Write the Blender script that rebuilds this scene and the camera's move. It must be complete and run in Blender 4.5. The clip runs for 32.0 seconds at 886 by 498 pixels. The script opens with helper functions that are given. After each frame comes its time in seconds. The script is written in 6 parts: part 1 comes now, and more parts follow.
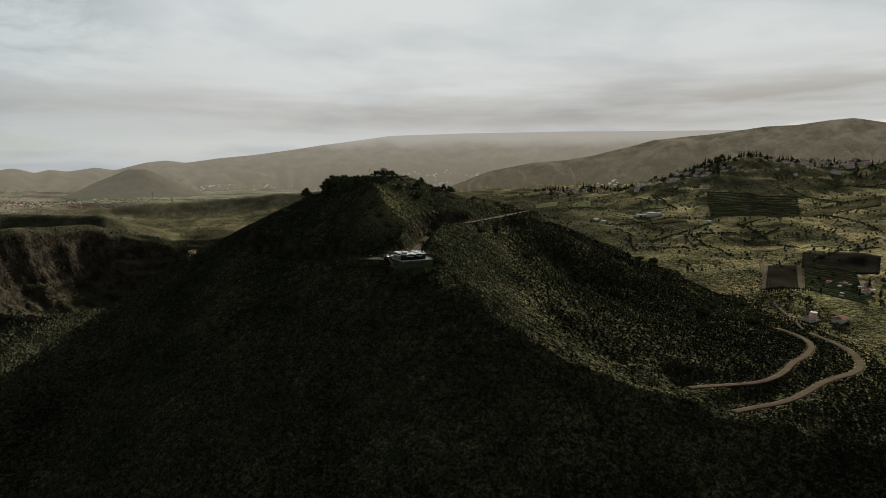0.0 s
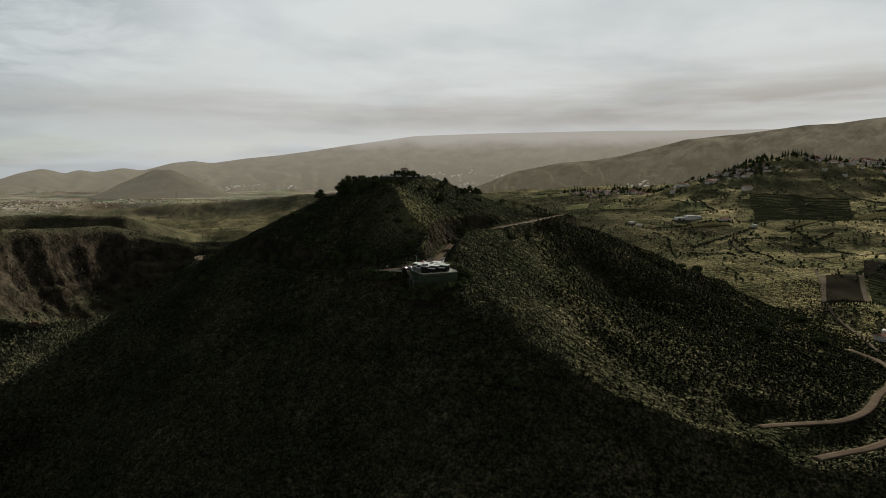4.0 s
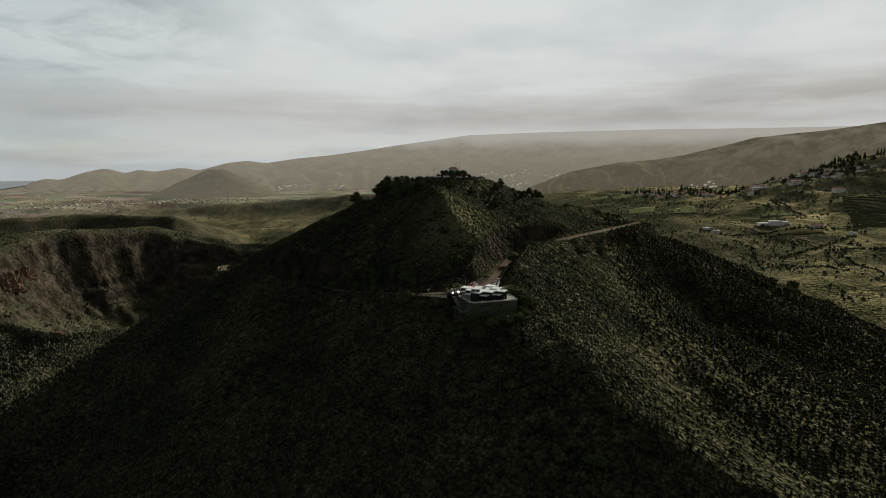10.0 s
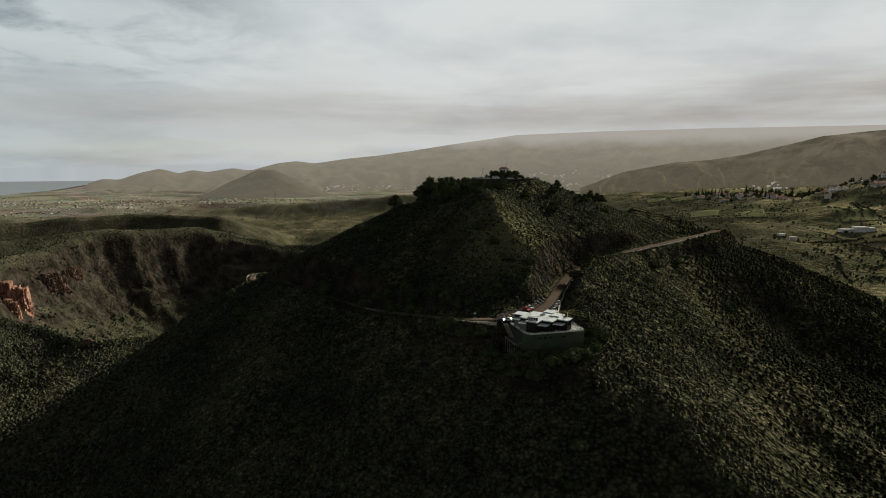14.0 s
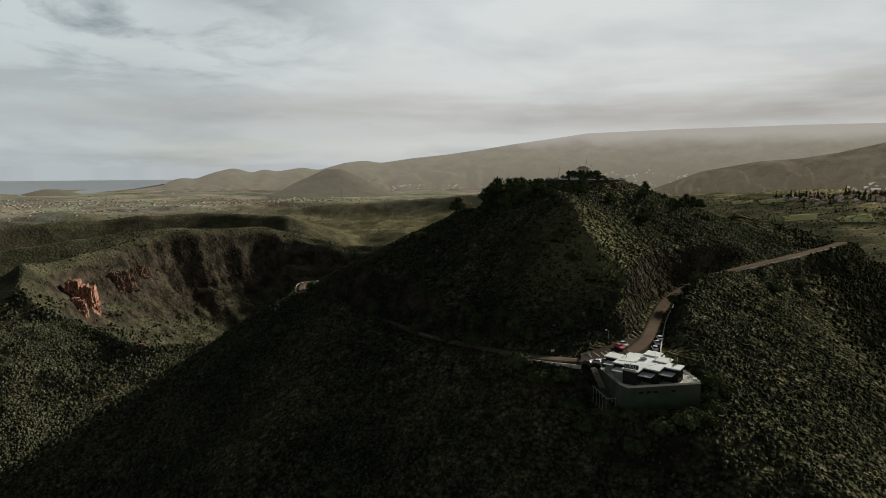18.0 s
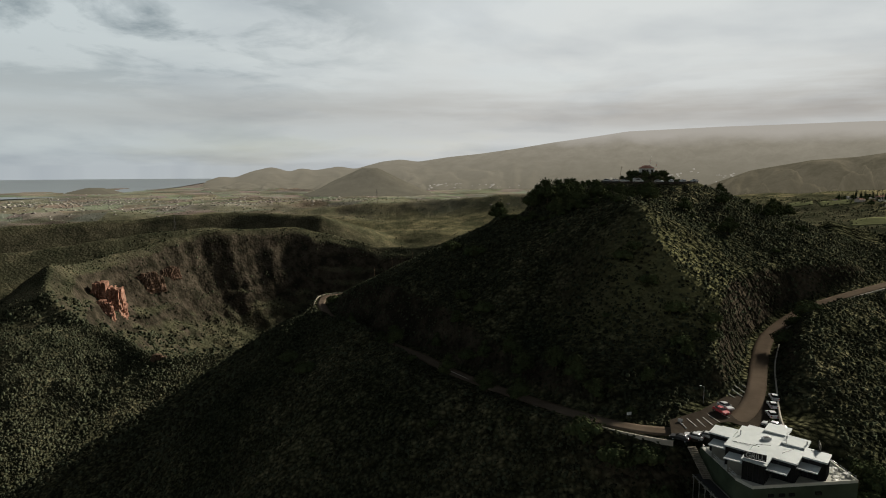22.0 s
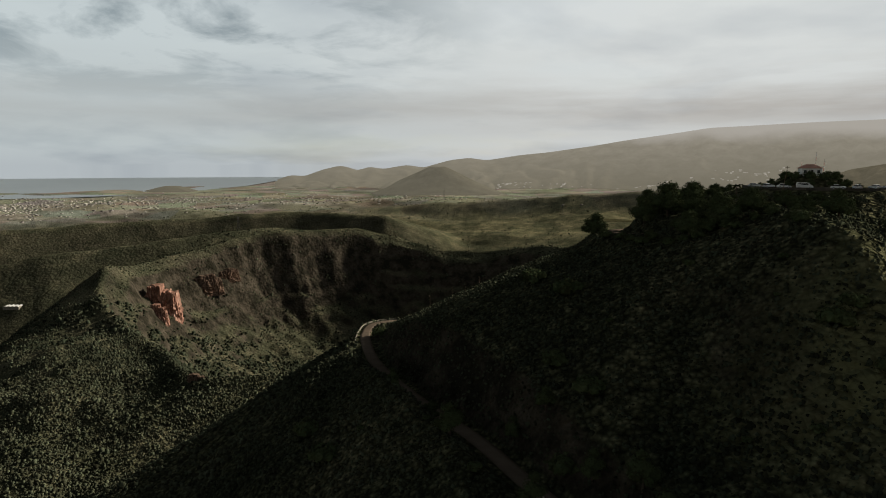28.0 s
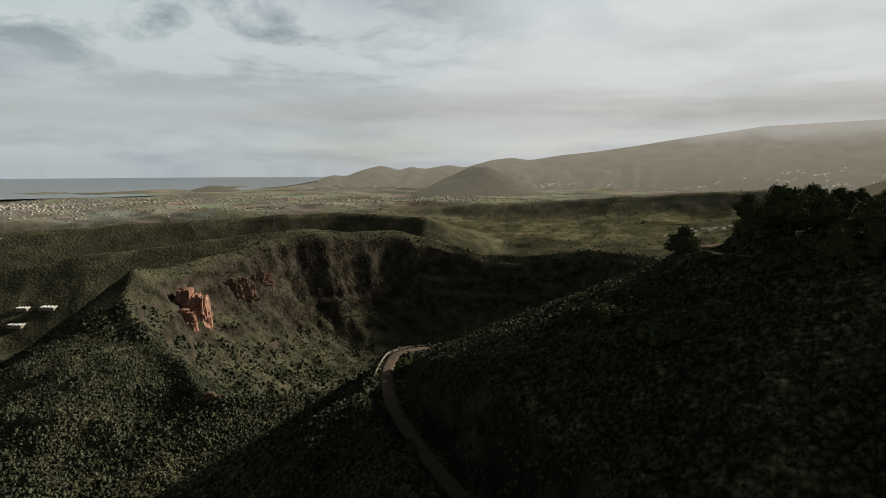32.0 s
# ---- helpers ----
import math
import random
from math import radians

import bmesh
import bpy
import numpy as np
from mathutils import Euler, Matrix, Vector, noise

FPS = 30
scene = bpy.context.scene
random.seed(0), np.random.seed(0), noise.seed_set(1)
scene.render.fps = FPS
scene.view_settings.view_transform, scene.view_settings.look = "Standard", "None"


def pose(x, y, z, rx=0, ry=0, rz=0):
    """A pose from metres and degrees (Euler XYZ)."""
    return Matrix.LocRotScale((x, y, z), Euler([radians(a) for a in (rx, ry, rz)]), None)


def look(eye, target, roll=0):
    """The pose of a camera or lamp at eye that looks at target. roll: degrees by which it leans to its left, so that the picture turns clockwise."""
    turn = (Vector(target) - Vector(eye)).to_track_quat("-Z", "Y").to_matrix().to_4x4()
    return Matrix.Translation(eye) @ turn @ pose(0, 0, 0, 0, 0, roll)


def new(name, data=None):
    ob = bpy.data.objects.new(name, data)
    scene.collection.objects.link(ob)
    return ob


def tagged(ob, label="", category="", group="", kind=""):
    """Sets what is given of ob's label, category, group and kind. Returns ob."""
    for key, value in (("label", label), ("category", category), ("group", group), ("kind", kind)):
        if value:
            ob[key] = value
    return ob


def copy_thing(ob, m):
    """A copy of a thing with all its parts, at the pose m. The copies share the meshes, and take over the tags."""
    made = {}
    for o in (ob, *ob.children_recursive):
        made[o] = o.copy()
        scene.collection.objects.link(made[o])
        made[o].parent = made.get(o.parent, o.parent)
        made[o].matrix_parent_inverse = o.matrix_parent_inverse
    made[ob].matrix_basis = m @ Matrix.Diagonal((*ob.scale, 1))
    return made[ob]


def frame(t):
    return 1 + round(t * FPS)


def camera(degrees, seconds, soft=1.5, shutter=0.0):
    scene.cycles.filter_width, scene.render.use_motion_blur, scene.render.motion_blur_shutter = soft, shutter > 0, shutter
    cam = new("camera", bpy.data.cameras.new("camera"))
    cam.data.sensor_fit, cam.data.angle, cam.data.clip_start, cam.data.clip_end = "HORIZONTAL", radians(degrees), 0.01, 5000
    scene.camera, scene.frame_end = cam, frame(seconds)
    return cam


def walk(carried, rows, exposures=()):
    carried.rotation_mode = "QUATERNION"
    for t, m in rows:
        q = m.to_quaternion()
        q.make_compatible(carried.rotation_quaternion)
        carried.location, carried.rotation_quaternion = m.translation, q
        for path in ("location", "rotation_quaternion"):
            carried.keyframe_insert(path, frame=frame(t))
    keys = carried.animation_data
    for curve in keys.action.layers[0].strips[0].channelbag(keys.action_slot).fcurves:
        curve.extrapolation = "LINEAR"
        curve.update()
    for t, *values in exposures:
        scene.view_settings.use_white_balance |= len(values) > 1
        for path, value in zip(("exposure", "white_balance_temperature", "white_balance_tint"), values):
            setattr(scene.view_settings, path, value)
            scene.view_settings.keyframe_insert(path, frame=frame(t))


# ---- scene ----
# Camera: a level flight towards a volcanic hill, turning slowly to the left.
# Rows: seconds, place, heading to the left of +y and tilt downwards in degrees.
FLIGHT = [
    (0, 28.04, -414.67, 61.11, 0.057, 7.321),
    (1, 27.80, -401.17, 60.92, 0.616, 7.313),
    (2, 27.58, -387.67, 60.73, 1.177, 7.304),
    (3, 27.32, -374.18, 60.55, 1.727, 7.287),
    (4, 26.94, -360.74, 60.40, 2.314, 7.277),
    (5, 26.50, -347.34, 60.25, 2.992, 7.289),
    (6, 26.01, -333.98, 60.12, 3.720, 7.302),
    (7, 25.35, -320.65, 60.02, 4.470, 7.288),
    (8, 24.40, -307.37, 59.96, 5.261, 7.274),
    (9, 23.10, -294.12, 59.98, 6.114, 7.281),
    (10, 21.51, -280.89, 60.05, 7.005, 7.291),
    (11, 19.73, -267.73, 60.13, 7.889, 7.292),
    (12, 17.85, -254.67, 60.15, 8.860, 7.288),
    (13, 15.96, -241.72, 60.07, 9.998, 7.272),
    (14, 13.99, -228.86, 59.92, 11.298, 7.260),
    (15, 11.76, -216.08, 59.79, 12.847, 7.272),
    (16, 9.11, -203.39, 59.75, 14.448, 7.290),
    (17, 5.94, -190.79, 59.83, 15.988, 7.299),
    (18, 2.35, -178.28, 60.00, 17.315, 7.316),
    (19, -1.51, -165.85, 60.18, 18.098, 7.366),
    (20, -5.53, -153.51, 60.31, 18.758, 7.413),
    (21, -9.62, -141.31, 60.36, 19.655, 7.418),
    (22, -13.88, -129.24, 60.36, 20.634, 7.419),
    (23, -18.38, -117.16, 60.35, 21.647, 7.457),
    (24, -23.21, -104.97, 60.37, 22.740, 7.483),
    (25, -28.47, -92.59, 60.46, 24.032, 7.434),
    (26, -34.07, -80.10, 60.58, 25.255, 7.395),
    (27, -39.87, -67.58, 60.67, 26.071, 7.464),
    (28, -45.75, -55.11, 60.68, 26.804, 7.550),
    (29, -51.72, -42.70, 60.57, 27.707, 7.592),
    (30, -57.82, -30.31, 60.39, 28.656, 7.607),
    (31, -63.99, -17.94, 60.17, 29.608, 7.582),
    (32, -70.12, -5.56, 59.96, 30.567, 7.541),
]
cam = camera(70.14, 32.0, soft=1.0)
walk(cam, [(t, pose(x, y, z, 90 - down, 0, left)) for t, x, y, z, left, down in FLIGHT],
     exposures=[(0, 0.45), (32, 0.45)])

# ---- world and sun ----
SUN_AZ, SUN_EL = 27.0, 22.0          # degrees to the right of +y, and above the horizon


def node(nt, kind, **values):
    n = nt.nodes.new(kind)
    for k, v in values.items():
        if k in n.inputs:
            n.inputs[k].default_value = v
    return n


def build_world():
    w = bpy.data.worlds.new("overcast_sky")
    scene.world = w
    w.use_nodes = True
    nt = w.node_tree
    nt.nodes.clear()
    link = nt.links.new
    out = nt.nodes.new("ShaderNodeOutputWorld")
    bg = nt.nodes.new("ShaderNodeBackground")
    link(bg.outputs[0], out.inputs[0])
    sky = nt.nodes.new("ShaderNodeTexSky")
    sky.sky_type = "NISHITA"
    sky.sun_disc = False
    sky.sun_elevation = radians(SUN_EL)
    sky.sun_rotation = radians(SUN_AZ)
    tex = nt.nodes.new("ShaderNodeTexCoord")
    sep = nt.nodes.new("ShaderNodeSeparateXYZ")
    link(tex.outputs["Generated"], sep.inputs[0])
    # a cloud layer seen in perspective: direction divided by its height
    add = nt.nodes.new("ShaderNodeMath")
    add.operation = "MAXIMUM"
    add.inputs[1].default_value = 0.0
    link(sep.outputs[2], add.inputs[0])
    add2 = nt.nodes.new("ShaderNodeMath")
    add2.operation = "ADD"
    add2.inputs[1].default_value = 0.16
    link(add.outputs[0], add2.inputs[0])
    dx = nt.nodes.new("ShaderNodeMath")
    dx.operation = "DIVIDE"
    link(sep.outputs[0], dx.inputs[0])
    link(add2.outputs[0], dx.inputs[1])
    dy = nt.nodes.new("ShaderNodeMath")
    dy.operation = "DIVIDE"
    link(sep.outputs[1], dy.inputs[0])
    link(add2.outputs[0], dy.inputs[1])
    comb = nt.nodes.new("ShaderNodeCombineXYZ")
    link(dx.outputs[0], comb.inputs[0])
    link(dy.outputs[0], comb.inputs[1])
    n1 = node(nt, "ShaderNodeTexNoise", Scale=0.8, Detail=6.0, Roughness=0.52, Distortion=0.2)
    link(comb.outputs[0], n1.inputs["Vector"])
    n2 = node(nt, "ShaderNodeTexNoise", Scale=0.33, Detail=4.0, Roughness=0.5)
    link(comb.outputs[0], n2.inputs["Vector"])
    # cloud brightness by height above the horizon
    ramp = nt.nodes.new("ShaderNodeValToRGB")
    link(sep.outputs[2], ramp.inputs[0])
    el = ramp.color_ramp.elements
    el[0].position, el[0].color = 0.0, (0.50, 0.51, 0.52, 1)
    el[1].position, el[1].color = 1.0, (0.035, 0.037, 0.04, 1)
    for pos, c in ((0.03, (0.56, 0.575, 0.57)), (0.075, (0.52, 0.525, 0.515)), (0.12, (0.61, 0.63, 0.625)), (0.27, (0.64, 0.67, 0.67)), (0.36, (0.30, 0.31, 0.315)), (0.5, (0.10, 0.105, 0.11))):
        e = el.new(pos)
        e.color = (*c, 1)
    # darker undersides
    r1 = nt.nodes.new("ShaderNodeValToRGB")
    link(n1.outputs[0], r1.inputs[0])
    r1.color_ramp.elements[0].position, r1.color_ramp.elements[0].color = 0.34, (0.80, 0.815, 0.84, 1)
    r1.color_ramp.elements[1].position, r1.color_ramp.elements[1].color = 0.52, (1.02, 1.02, 1.015, 1)
    mul = nt.nodes.new("ShaderNodeMix")
    mul.data_type, mul.blend_type = "RGBA", "MULTIPLY"
    mul.inputs[0].default_value = 1.0
    link(ramp.outputs[0], mul.inputs[6])
    link(r1.outputs[0], mul.inputs[7])
    # slate-grey cloud towards the sea, high up
    n6 = node(nt, "ShaderNodeTexNoise", Scale=1.5, Detail=7.0, Roughness=0.6, Distortion=0.4)
    link(comb.outputs[0], n6.inputs["Vector"])
    r6 = nt.nodes.new("ShaderNodeValToRGB")
    link(n6.outputs[0], r6.inputs[0])
    r6.color_ramp.elements[0].position, r6.color_ramp.elements[0].color = 0.46, (0, 0, 0, 1)
    r6.color_ramp.elements[1].position, r6.color_ramp.elements[1].color = 0.60, (1, 1, 1, 1)
    sl = nt.nodes.new("ShaderNodeMapRange")
    sl.inputs[1].default_value, sl.inputs[2].default_value = -0.36, -0.62
    link(sep.outputs[0], sl.inputs[0])
    sh = nt.nodes.new("ShaderNodeMapRange")
    sh.inputs[1].default_value, sh.inputs[2].default_value = 0.08, 0.19
    link(sep.outputs[2], sh.inputs[0])
    k1 = nt.nodes.new("ShaderNodeMath")
    k1.operation = "MULTIPLY"
    link(sl.outputs[0], k1.inputs[0])
    link(sh.outputs[0], k1.inputs[1])
    k2 = nt.nodes.new("ShaderNodeMath")
    k2.operation = "MULTIPLY"
    link(k1.outputs[0], k2.inputs[0])
    link(r6.outputs[0], k2.inputs[1])
    slate = nt.nodes.new("ShaderNodeMix")
    slate.data_type = "RGBA"
    link(k2.outputs[0], slate.inputs[0])
    link(mul.outputs[2], slate.inputs[6])
    slate.inputs[7].default_value = (0.27, 0.31, 0.33, 1)
    mul = slate
    # a low brownish cloud bank towards the mountains
    st = nt.nodes.new("ShaderNodeVectorMath")
    st.operation = "MULTIPLY"
    st.inputs[1].default_value = (1.6, 1.6, 16.0)
    link(tex.outputs["Generated"], st.inputs[0])
    n5 = node(nt, "ShaderNodeTexNoise", Scale=1.5, Detail=6.0, Roughness=0.55)
    link(st.outputs[0], n5.inputs["Vector"])
    r5 = nt.nodes.new("ShaderNodeValToRGB")
    link(n5.outputs[0], r5.inputs[0])
    r5.color_ramp.elements[0].position, r5.color_ramp.elements[0].color = 0.40, (0, 0, 0, 1)
    r5.color_ramp.elements[1].position, r5.color_ramp.elements[1].color = 0.62, (1, 1, 1, 1)
    lowr = nt.nodes.new("ShaderNodeValToRGB")
    link(sep.outputs[2], lowr.inputs[0])
    le = lowr.color_ramp.elements
    le[0].position, le[0].color = 0.035, (0, 0, 0, 1)
    le[1].position, le[1].color = 0.17, (0, 0, 0, 1)
    q = le.new(0.085)
    q.color = (0.85, 0.85, 0.85, 1)
    az = nt.nodes.new("ShaderNodeMapRange")
    az.inputs[1].default_value, az.inputs[2].default_value, az.inputs[3].default_value, az.inputs[4].default_value = -0.7, 0.5, 0.25, 1.0
    link(sep.outputs[0], az.inputs[0])
    m1 = nt.nodes.new("ShaderNodeMath")
    m1.operation = "MULTIPLY"
    link(r5.outputs[0], m1.inputs[0])
    link(lowr.outputs[0], m1.inputs[1])
    m2 = nt.nodes.new("ShaderNodeMath")
    m2.operation = "MULTIPLY"
    link(m1.outputs[0], m2.inputs[0])
    link(az.outputs[0], m2.inputs[1])
    bank = nt.nodes.new("ShaderNodeMix")
    bank.data_type = "RGBA"
    link(m2.outputs[0], bank.inputs[0])
    link(mul.outputs[2], bank.inputs[6])
    bank.inputs[7].default_value = (0.33, 0.295, 0.26, 1)
    mul = bank
    # thin places where the blue of the sky comes through
    r2 = nt.nodes.new("ShaderNodeValToRGB")
    link(n2.outputs[0], r2.inputs[0])
    r2.color_ramp.elements[0].position, r2.color_ramp.elements[0].color = 0.30, (0.35, 0.35, 0.35, 1)
    r2.color_ramp.elements[1].position, r2.color_ramp.elements[1].color = 0.45, (0, 0, 0, 1)
    sc = nt.nodes.new("ShaderNodeMix")
    sc.data_type, sc.blend_type = "RGBA", "MULTIPLY"
    sc.inputs[0].default_value = 1.0
    link(sky.outputs[0], sc.inputs[6])
    sc.inputs[7].default_value = (0.10, 0.10, 0.10, 1)
    mix = nt.nodes.new("ShaderNodeMix")
    mix.data_type = "RGBA"
    link(r2.outputs[0], mix.inputs[0])
    link(mul.outputs[2], mix.inputs[6])
    link(sc.outputs[2], mix.inputs[7])
    side = nt.nodes.new("ShaderNodeMapRange")
    side.interpolation_type = "SMOOTHSTEP"
    side.inputs[1].default_value, side.inputs[2].default_value, side.inputs[3].default_value, side.inputs[4].default_value = -0.5, 0.35, 0.6, 1.0
    link(sep.outputs[1], side.inputs[0])
    fade = nt.nodes.new("ShaderNodeVectorMath")
    fade.operation = "SCALE"
    link(mix.outputs[2], fade.inputs[0])
    link(side.outputs[0], fade.inputs["Scale"])
    # thicker, cooler cloud over the sea
    sea = nt.nodes.new("ShaderNodeMapRange")
    sea.interpolation_type = "SMOOTHSTEP"
    sea.inputs[1].default_value, sea.inputs[2].default_value = -0.20, -0.85
    link(sep.outputs[0], sea.inputs[0])
    dull = nt.nodes.new("ShaderNodeMix")
    dull.data_type, dull.blend_type = "RGBA", "MULTIPLY"
    link(sea.outputs[0], dull.inputs[0])
    link(fade.outputs[0], dull.inputs[6])
    dull.inputs[7].default_value = (0.82, 0.88, 0.91, 1)
    link(dull.outputs[2], bg.inputs[0])
    bg.inputs[1].default_value = 0.77


build_world()
sun = new("sun", bpy.data.lights.new("sun", "SUN"))
sun.data.energy, sun.data.angle, sun.data.color = 4.6, radians(5.0), (1.0, 0.92, 0.79)
a, h = radians(SUN_AZ), radians(SUN_EL)
sun.matrix_world = look((0, 0, 900), (-math.sin(a) * math.cos(h), -math.cos(a) * math.cos(h), 900 - math.sin(h)))


# ---- materials ----
def material(name, colours, scale=1.0, rough=0.9, bump=0.3, bump_scale=None, metal=0.0, detail=6.0, space="Object", spec=0.2, random_v=0.0):
    """Two-scale mottled surface. colours: two or three base colours from dark to light."""
    m = bpy.data.materials.new(name)
    m.use_nodes = True
    nt = m.node_tree
    link = nt.links.new
    b = nt.nodes["Principled BSDF"]
    b.inputs["Roughness"].default_value, b.inputs["Metallic"].default_value = rough, metal
    b.inputs["Specular IOR Level"].default_value = spec if rough < 0.7 else 0.0
    tex = nt.nodes.new("ShaderNodeTexCoord")
    n1 = node(nt, "ShaderNodeTexNoise", Scale=scale, Detail=detail, Roughness=0.6)
    link(tex.outputs[space], n1.inputs["Vector"])
    n2 = node(nt, "ShaderNodeTexNoise", Scale=scale * 0.13, Detail=3.0)
    link(tex.outputs[space], n2.inputs["Vector"])
    mx = nt.nodes.new("ShaderNodeMath")
    mx.operation = "MULTIPLY_ADD"
    mx.inputs[1].default_value = 0.5
    link(n1.outputs[0], mx.inputs[0])
    half = nt.nodes.new("ShaderNodeMath")
    half.operation = "MULTIPLY"
    half.inputs[1].default_value = 0.5
    link(n2.outputs[0], half.inputs[0])
    link(half.outputs[0], mx.inputs[2])
    ramp = nt.nodes.new("ShaderNodeValToRGB")
    link(mx.outputs[0], ramp.inputs[0])
    el = ramp.color_ramp.elements
    el[0].position, el[0].color = 0.36, (*colours[0], 1)
    el[1].position, el[1].color = 0.64, (*colours[-1], 1)
    if len(colours) > 2:
        e = el.new(0.5)
        e.color = (*colours[1], 1)
    src = ramp.outputs[0]
    if random_v:
        geo = nt.nodes.new("ShaderNodeNewGeometry")
        mr = nt.nodes.new("ShaderNodeMapRange")
        mr.inputs[3].default_value, mr.inputs[4].default_value = 1 - random_v, 1 + random_v
        link(geo.outputs["Random Per Island"], mr.inputs[0])
        hs = nt.nodes.new("ShaderNodeHueSaturation")
        link(mr.outputs[0], hs.inputs["Value"])
        hue = nt.nodes.new("ShaderNodeMapRange")
        hue.inputs[3].default_value, hue.inputs[4].default_value = 0.47, 0.52
        link(geo.outputs["Random Per Island"], hue.inputs[0])
        link(hue.outputs[0], hs.inputs["Hue"])
        link(src, hs.inputs["Color"])
        src = hs.outputs[0]
    link(src, b.inputs["Base Color"])
    if bump:
        bp = node(nt, "ShaderNodeBump", Strength=bump)
        n3 = node(nt, "ShaderNodeTexNoise", Scale=bump_scale or scale * 4, Detail=4.0)
        link(tex.outputs[space], n3.inputs["Vector"])
        link(n3.outputs[0], bp.inputs["Height"])
        link(bp.outputs[0], b.inputs["Normal"])
    return m


# asphalt with the open road's sunlit tan put into the colour
M_ROAD = material("worn_asphalt_sunlit", [(0.085, 0.066, 0.049), (0.145, 0.114, 0.085)], 0.2, 0.95, 0.15, 6, spec=0.05)
M_WHITE = material("white_paint", [(0.60, 0.60, 0.58), (0.74, 0.74, 0.72)], 0.8, 0.75, 0.05)
M_SHRUB = material("shrub_leaves", [(0.022, 0.027, 0.017), (0.060, 0.064, 0.040)], 0.02, 0.95, 0.6, 5.0, random_v=0.6, spec=0.03)
M_TREE = material("tree_leaves", [(0.034, 0.044, 0.020), (0.075, 0.088, 0.042)], 0.2, 0.95, 0.4, 4.0, random_v=0.35, spec=0.05)
M_FARMBUSH = material("grey_green_leaves", [(0.042, 0.048, 0.028), (0.095, 0.098, 0.060)], 0.02, 0.95, 0.5, 4.0, random_v=0.5, spec=0.03)
# shrub leaves darkened to put a cloud's shade into the colour
M_SHRUB_SHADED = material("shrub_leaves_shaded", [(0.011, 0.013, 0.008), (0.026, 0.030, 0.017)], 0.02, 0.95, 0.6, 5.0, random_v=0.5, spec=0.03)
M_WALL = material("painted_wall", [(0.036, 0.049, 0.032), (0.074, 0.094, 0.064)], 0.3, 0.85, 0.1)
M_DARK = material("dark_glazing", [(0.012, 0.013, 0.014), (0.02, 0.02, 0.022)], 1.0, 0.15, 0.0, spec=0.5)

# ---- terrain ----
SUMMIT = (-30.0, 212.0)
CRATER = (-560.0, 780.0)


def vnoise(x, y, seed=0):
    """Smooth value noise, -1 to 1, on arrays."""
    xi, yi = np.floor(x), np.floor(y)
    fx, fy = x - xi, y - yi
    fx, fy = fx * fx * (3 - 2 * fx), fy * fy * (3 - 2 * fy)

    def hsh(i, j):
        v = np.sin(i * 127.1 + j * 311.7 + seed * 74.7) * 43758.5453
        return 2 * (v - np.floor(v)) - 1
    return (hsh(xi, yi) * (1 - fx) + hsh(xi + 1, yi) * fx) * (1 - fy) + (hsh(xi, yi + 1) * (1 - fx) + hsh(xi + 1, yi + 1) * fx) * fy


def fbm(x, y, octaves=4, seed=0):
    s, amp = 0, 1.0
    for k in range(octaves):
        s = s + amp * vnoise(x * 2 ** k + 17 * k, y * 2 ** k - 9 * k, seed + k)
        amp *= 0.5
    return s


def smooth(v):
    v = np.clip(v, 0, 1)
    return v * v * (3 - 2 * v)


def polar_table(ang, r, angles, radii, rows):
    """Height from profiles along bearings (degrees), blended smoothly between bearings."""
    rows = np.array(rows, float)
    prof = [np.interp(r, radii, row) for row in rows]
    z = np.zeros_like(r)
    n = len(angles)
    for i in range(n):
        a0 = angles[i]
        a1 = angles[(i + 1) % n] + (360 if i == n - 1 else 0)
        q = (ang - a0) % 360
        m = q < (a1 - a0)
        f = smooth(q / (a1 - a0)) * 0.6 + 0.4 * q / (a1 - a0)
        z = np.where(m, prof[i] * (1 - f) + prof[(i + 1) % n] * f, z)
    return z


HILL_R = [0, 30, 60, 95, 140, 185, 240, 310, 400, 560]
HILL_A = [-135, -90, -63, -38, -14, 0, 18, 35, 50, 70, 93, 135, 180]
HILL_Z = [
    [53, 50, 42, 24, -8, -40, -90, -140, -190, -260],
    [53, 50, 41, 22, -2, -23, -62, -112, -170, -230],
    [53, 50, 41, 26, 3, -20, -66, -115, -165, -230],
    [53, 50, 41, 27, 0, -24, -62, -110, -160, -230],
    [53, 50, 41, 29, 5, -14, -46, -92, -148, -230],
    [53, 50, 41, 31, 14, 0, -31, -77, -135, -230],
    [53, 50, 40, 29, 14, 2, -12, -46, -95, -190],
    [53, 50, 38, 20, 8, -10, -40, -74, -108, -190],
    [53, 50, 38, 20, -4, -30, -50, -66, -82, -150],
    [53, 50, 37, 19, -6, -44, -60, -66, -80, -150],
    [53, 50, 38, 25, 15, -8, -38, -68, -88, -150],
    [53, 50, 42, 24, 0, -25, -55, -85, -110, -170],
    [53, 50, 42, 22, -5, -30, -60, -95, -120, -180],
]
LAND_P = (-20.0, -200.0)
LAND_R = [0, 300, 450, 600, 800, 1000, 1300, 1600, 2000, 2400, 3400, 4300, 4900]
LAND_A = [-90, -72, -60, -50, -40, -25, -10, 5, 17, 31, 45, 100, 180]
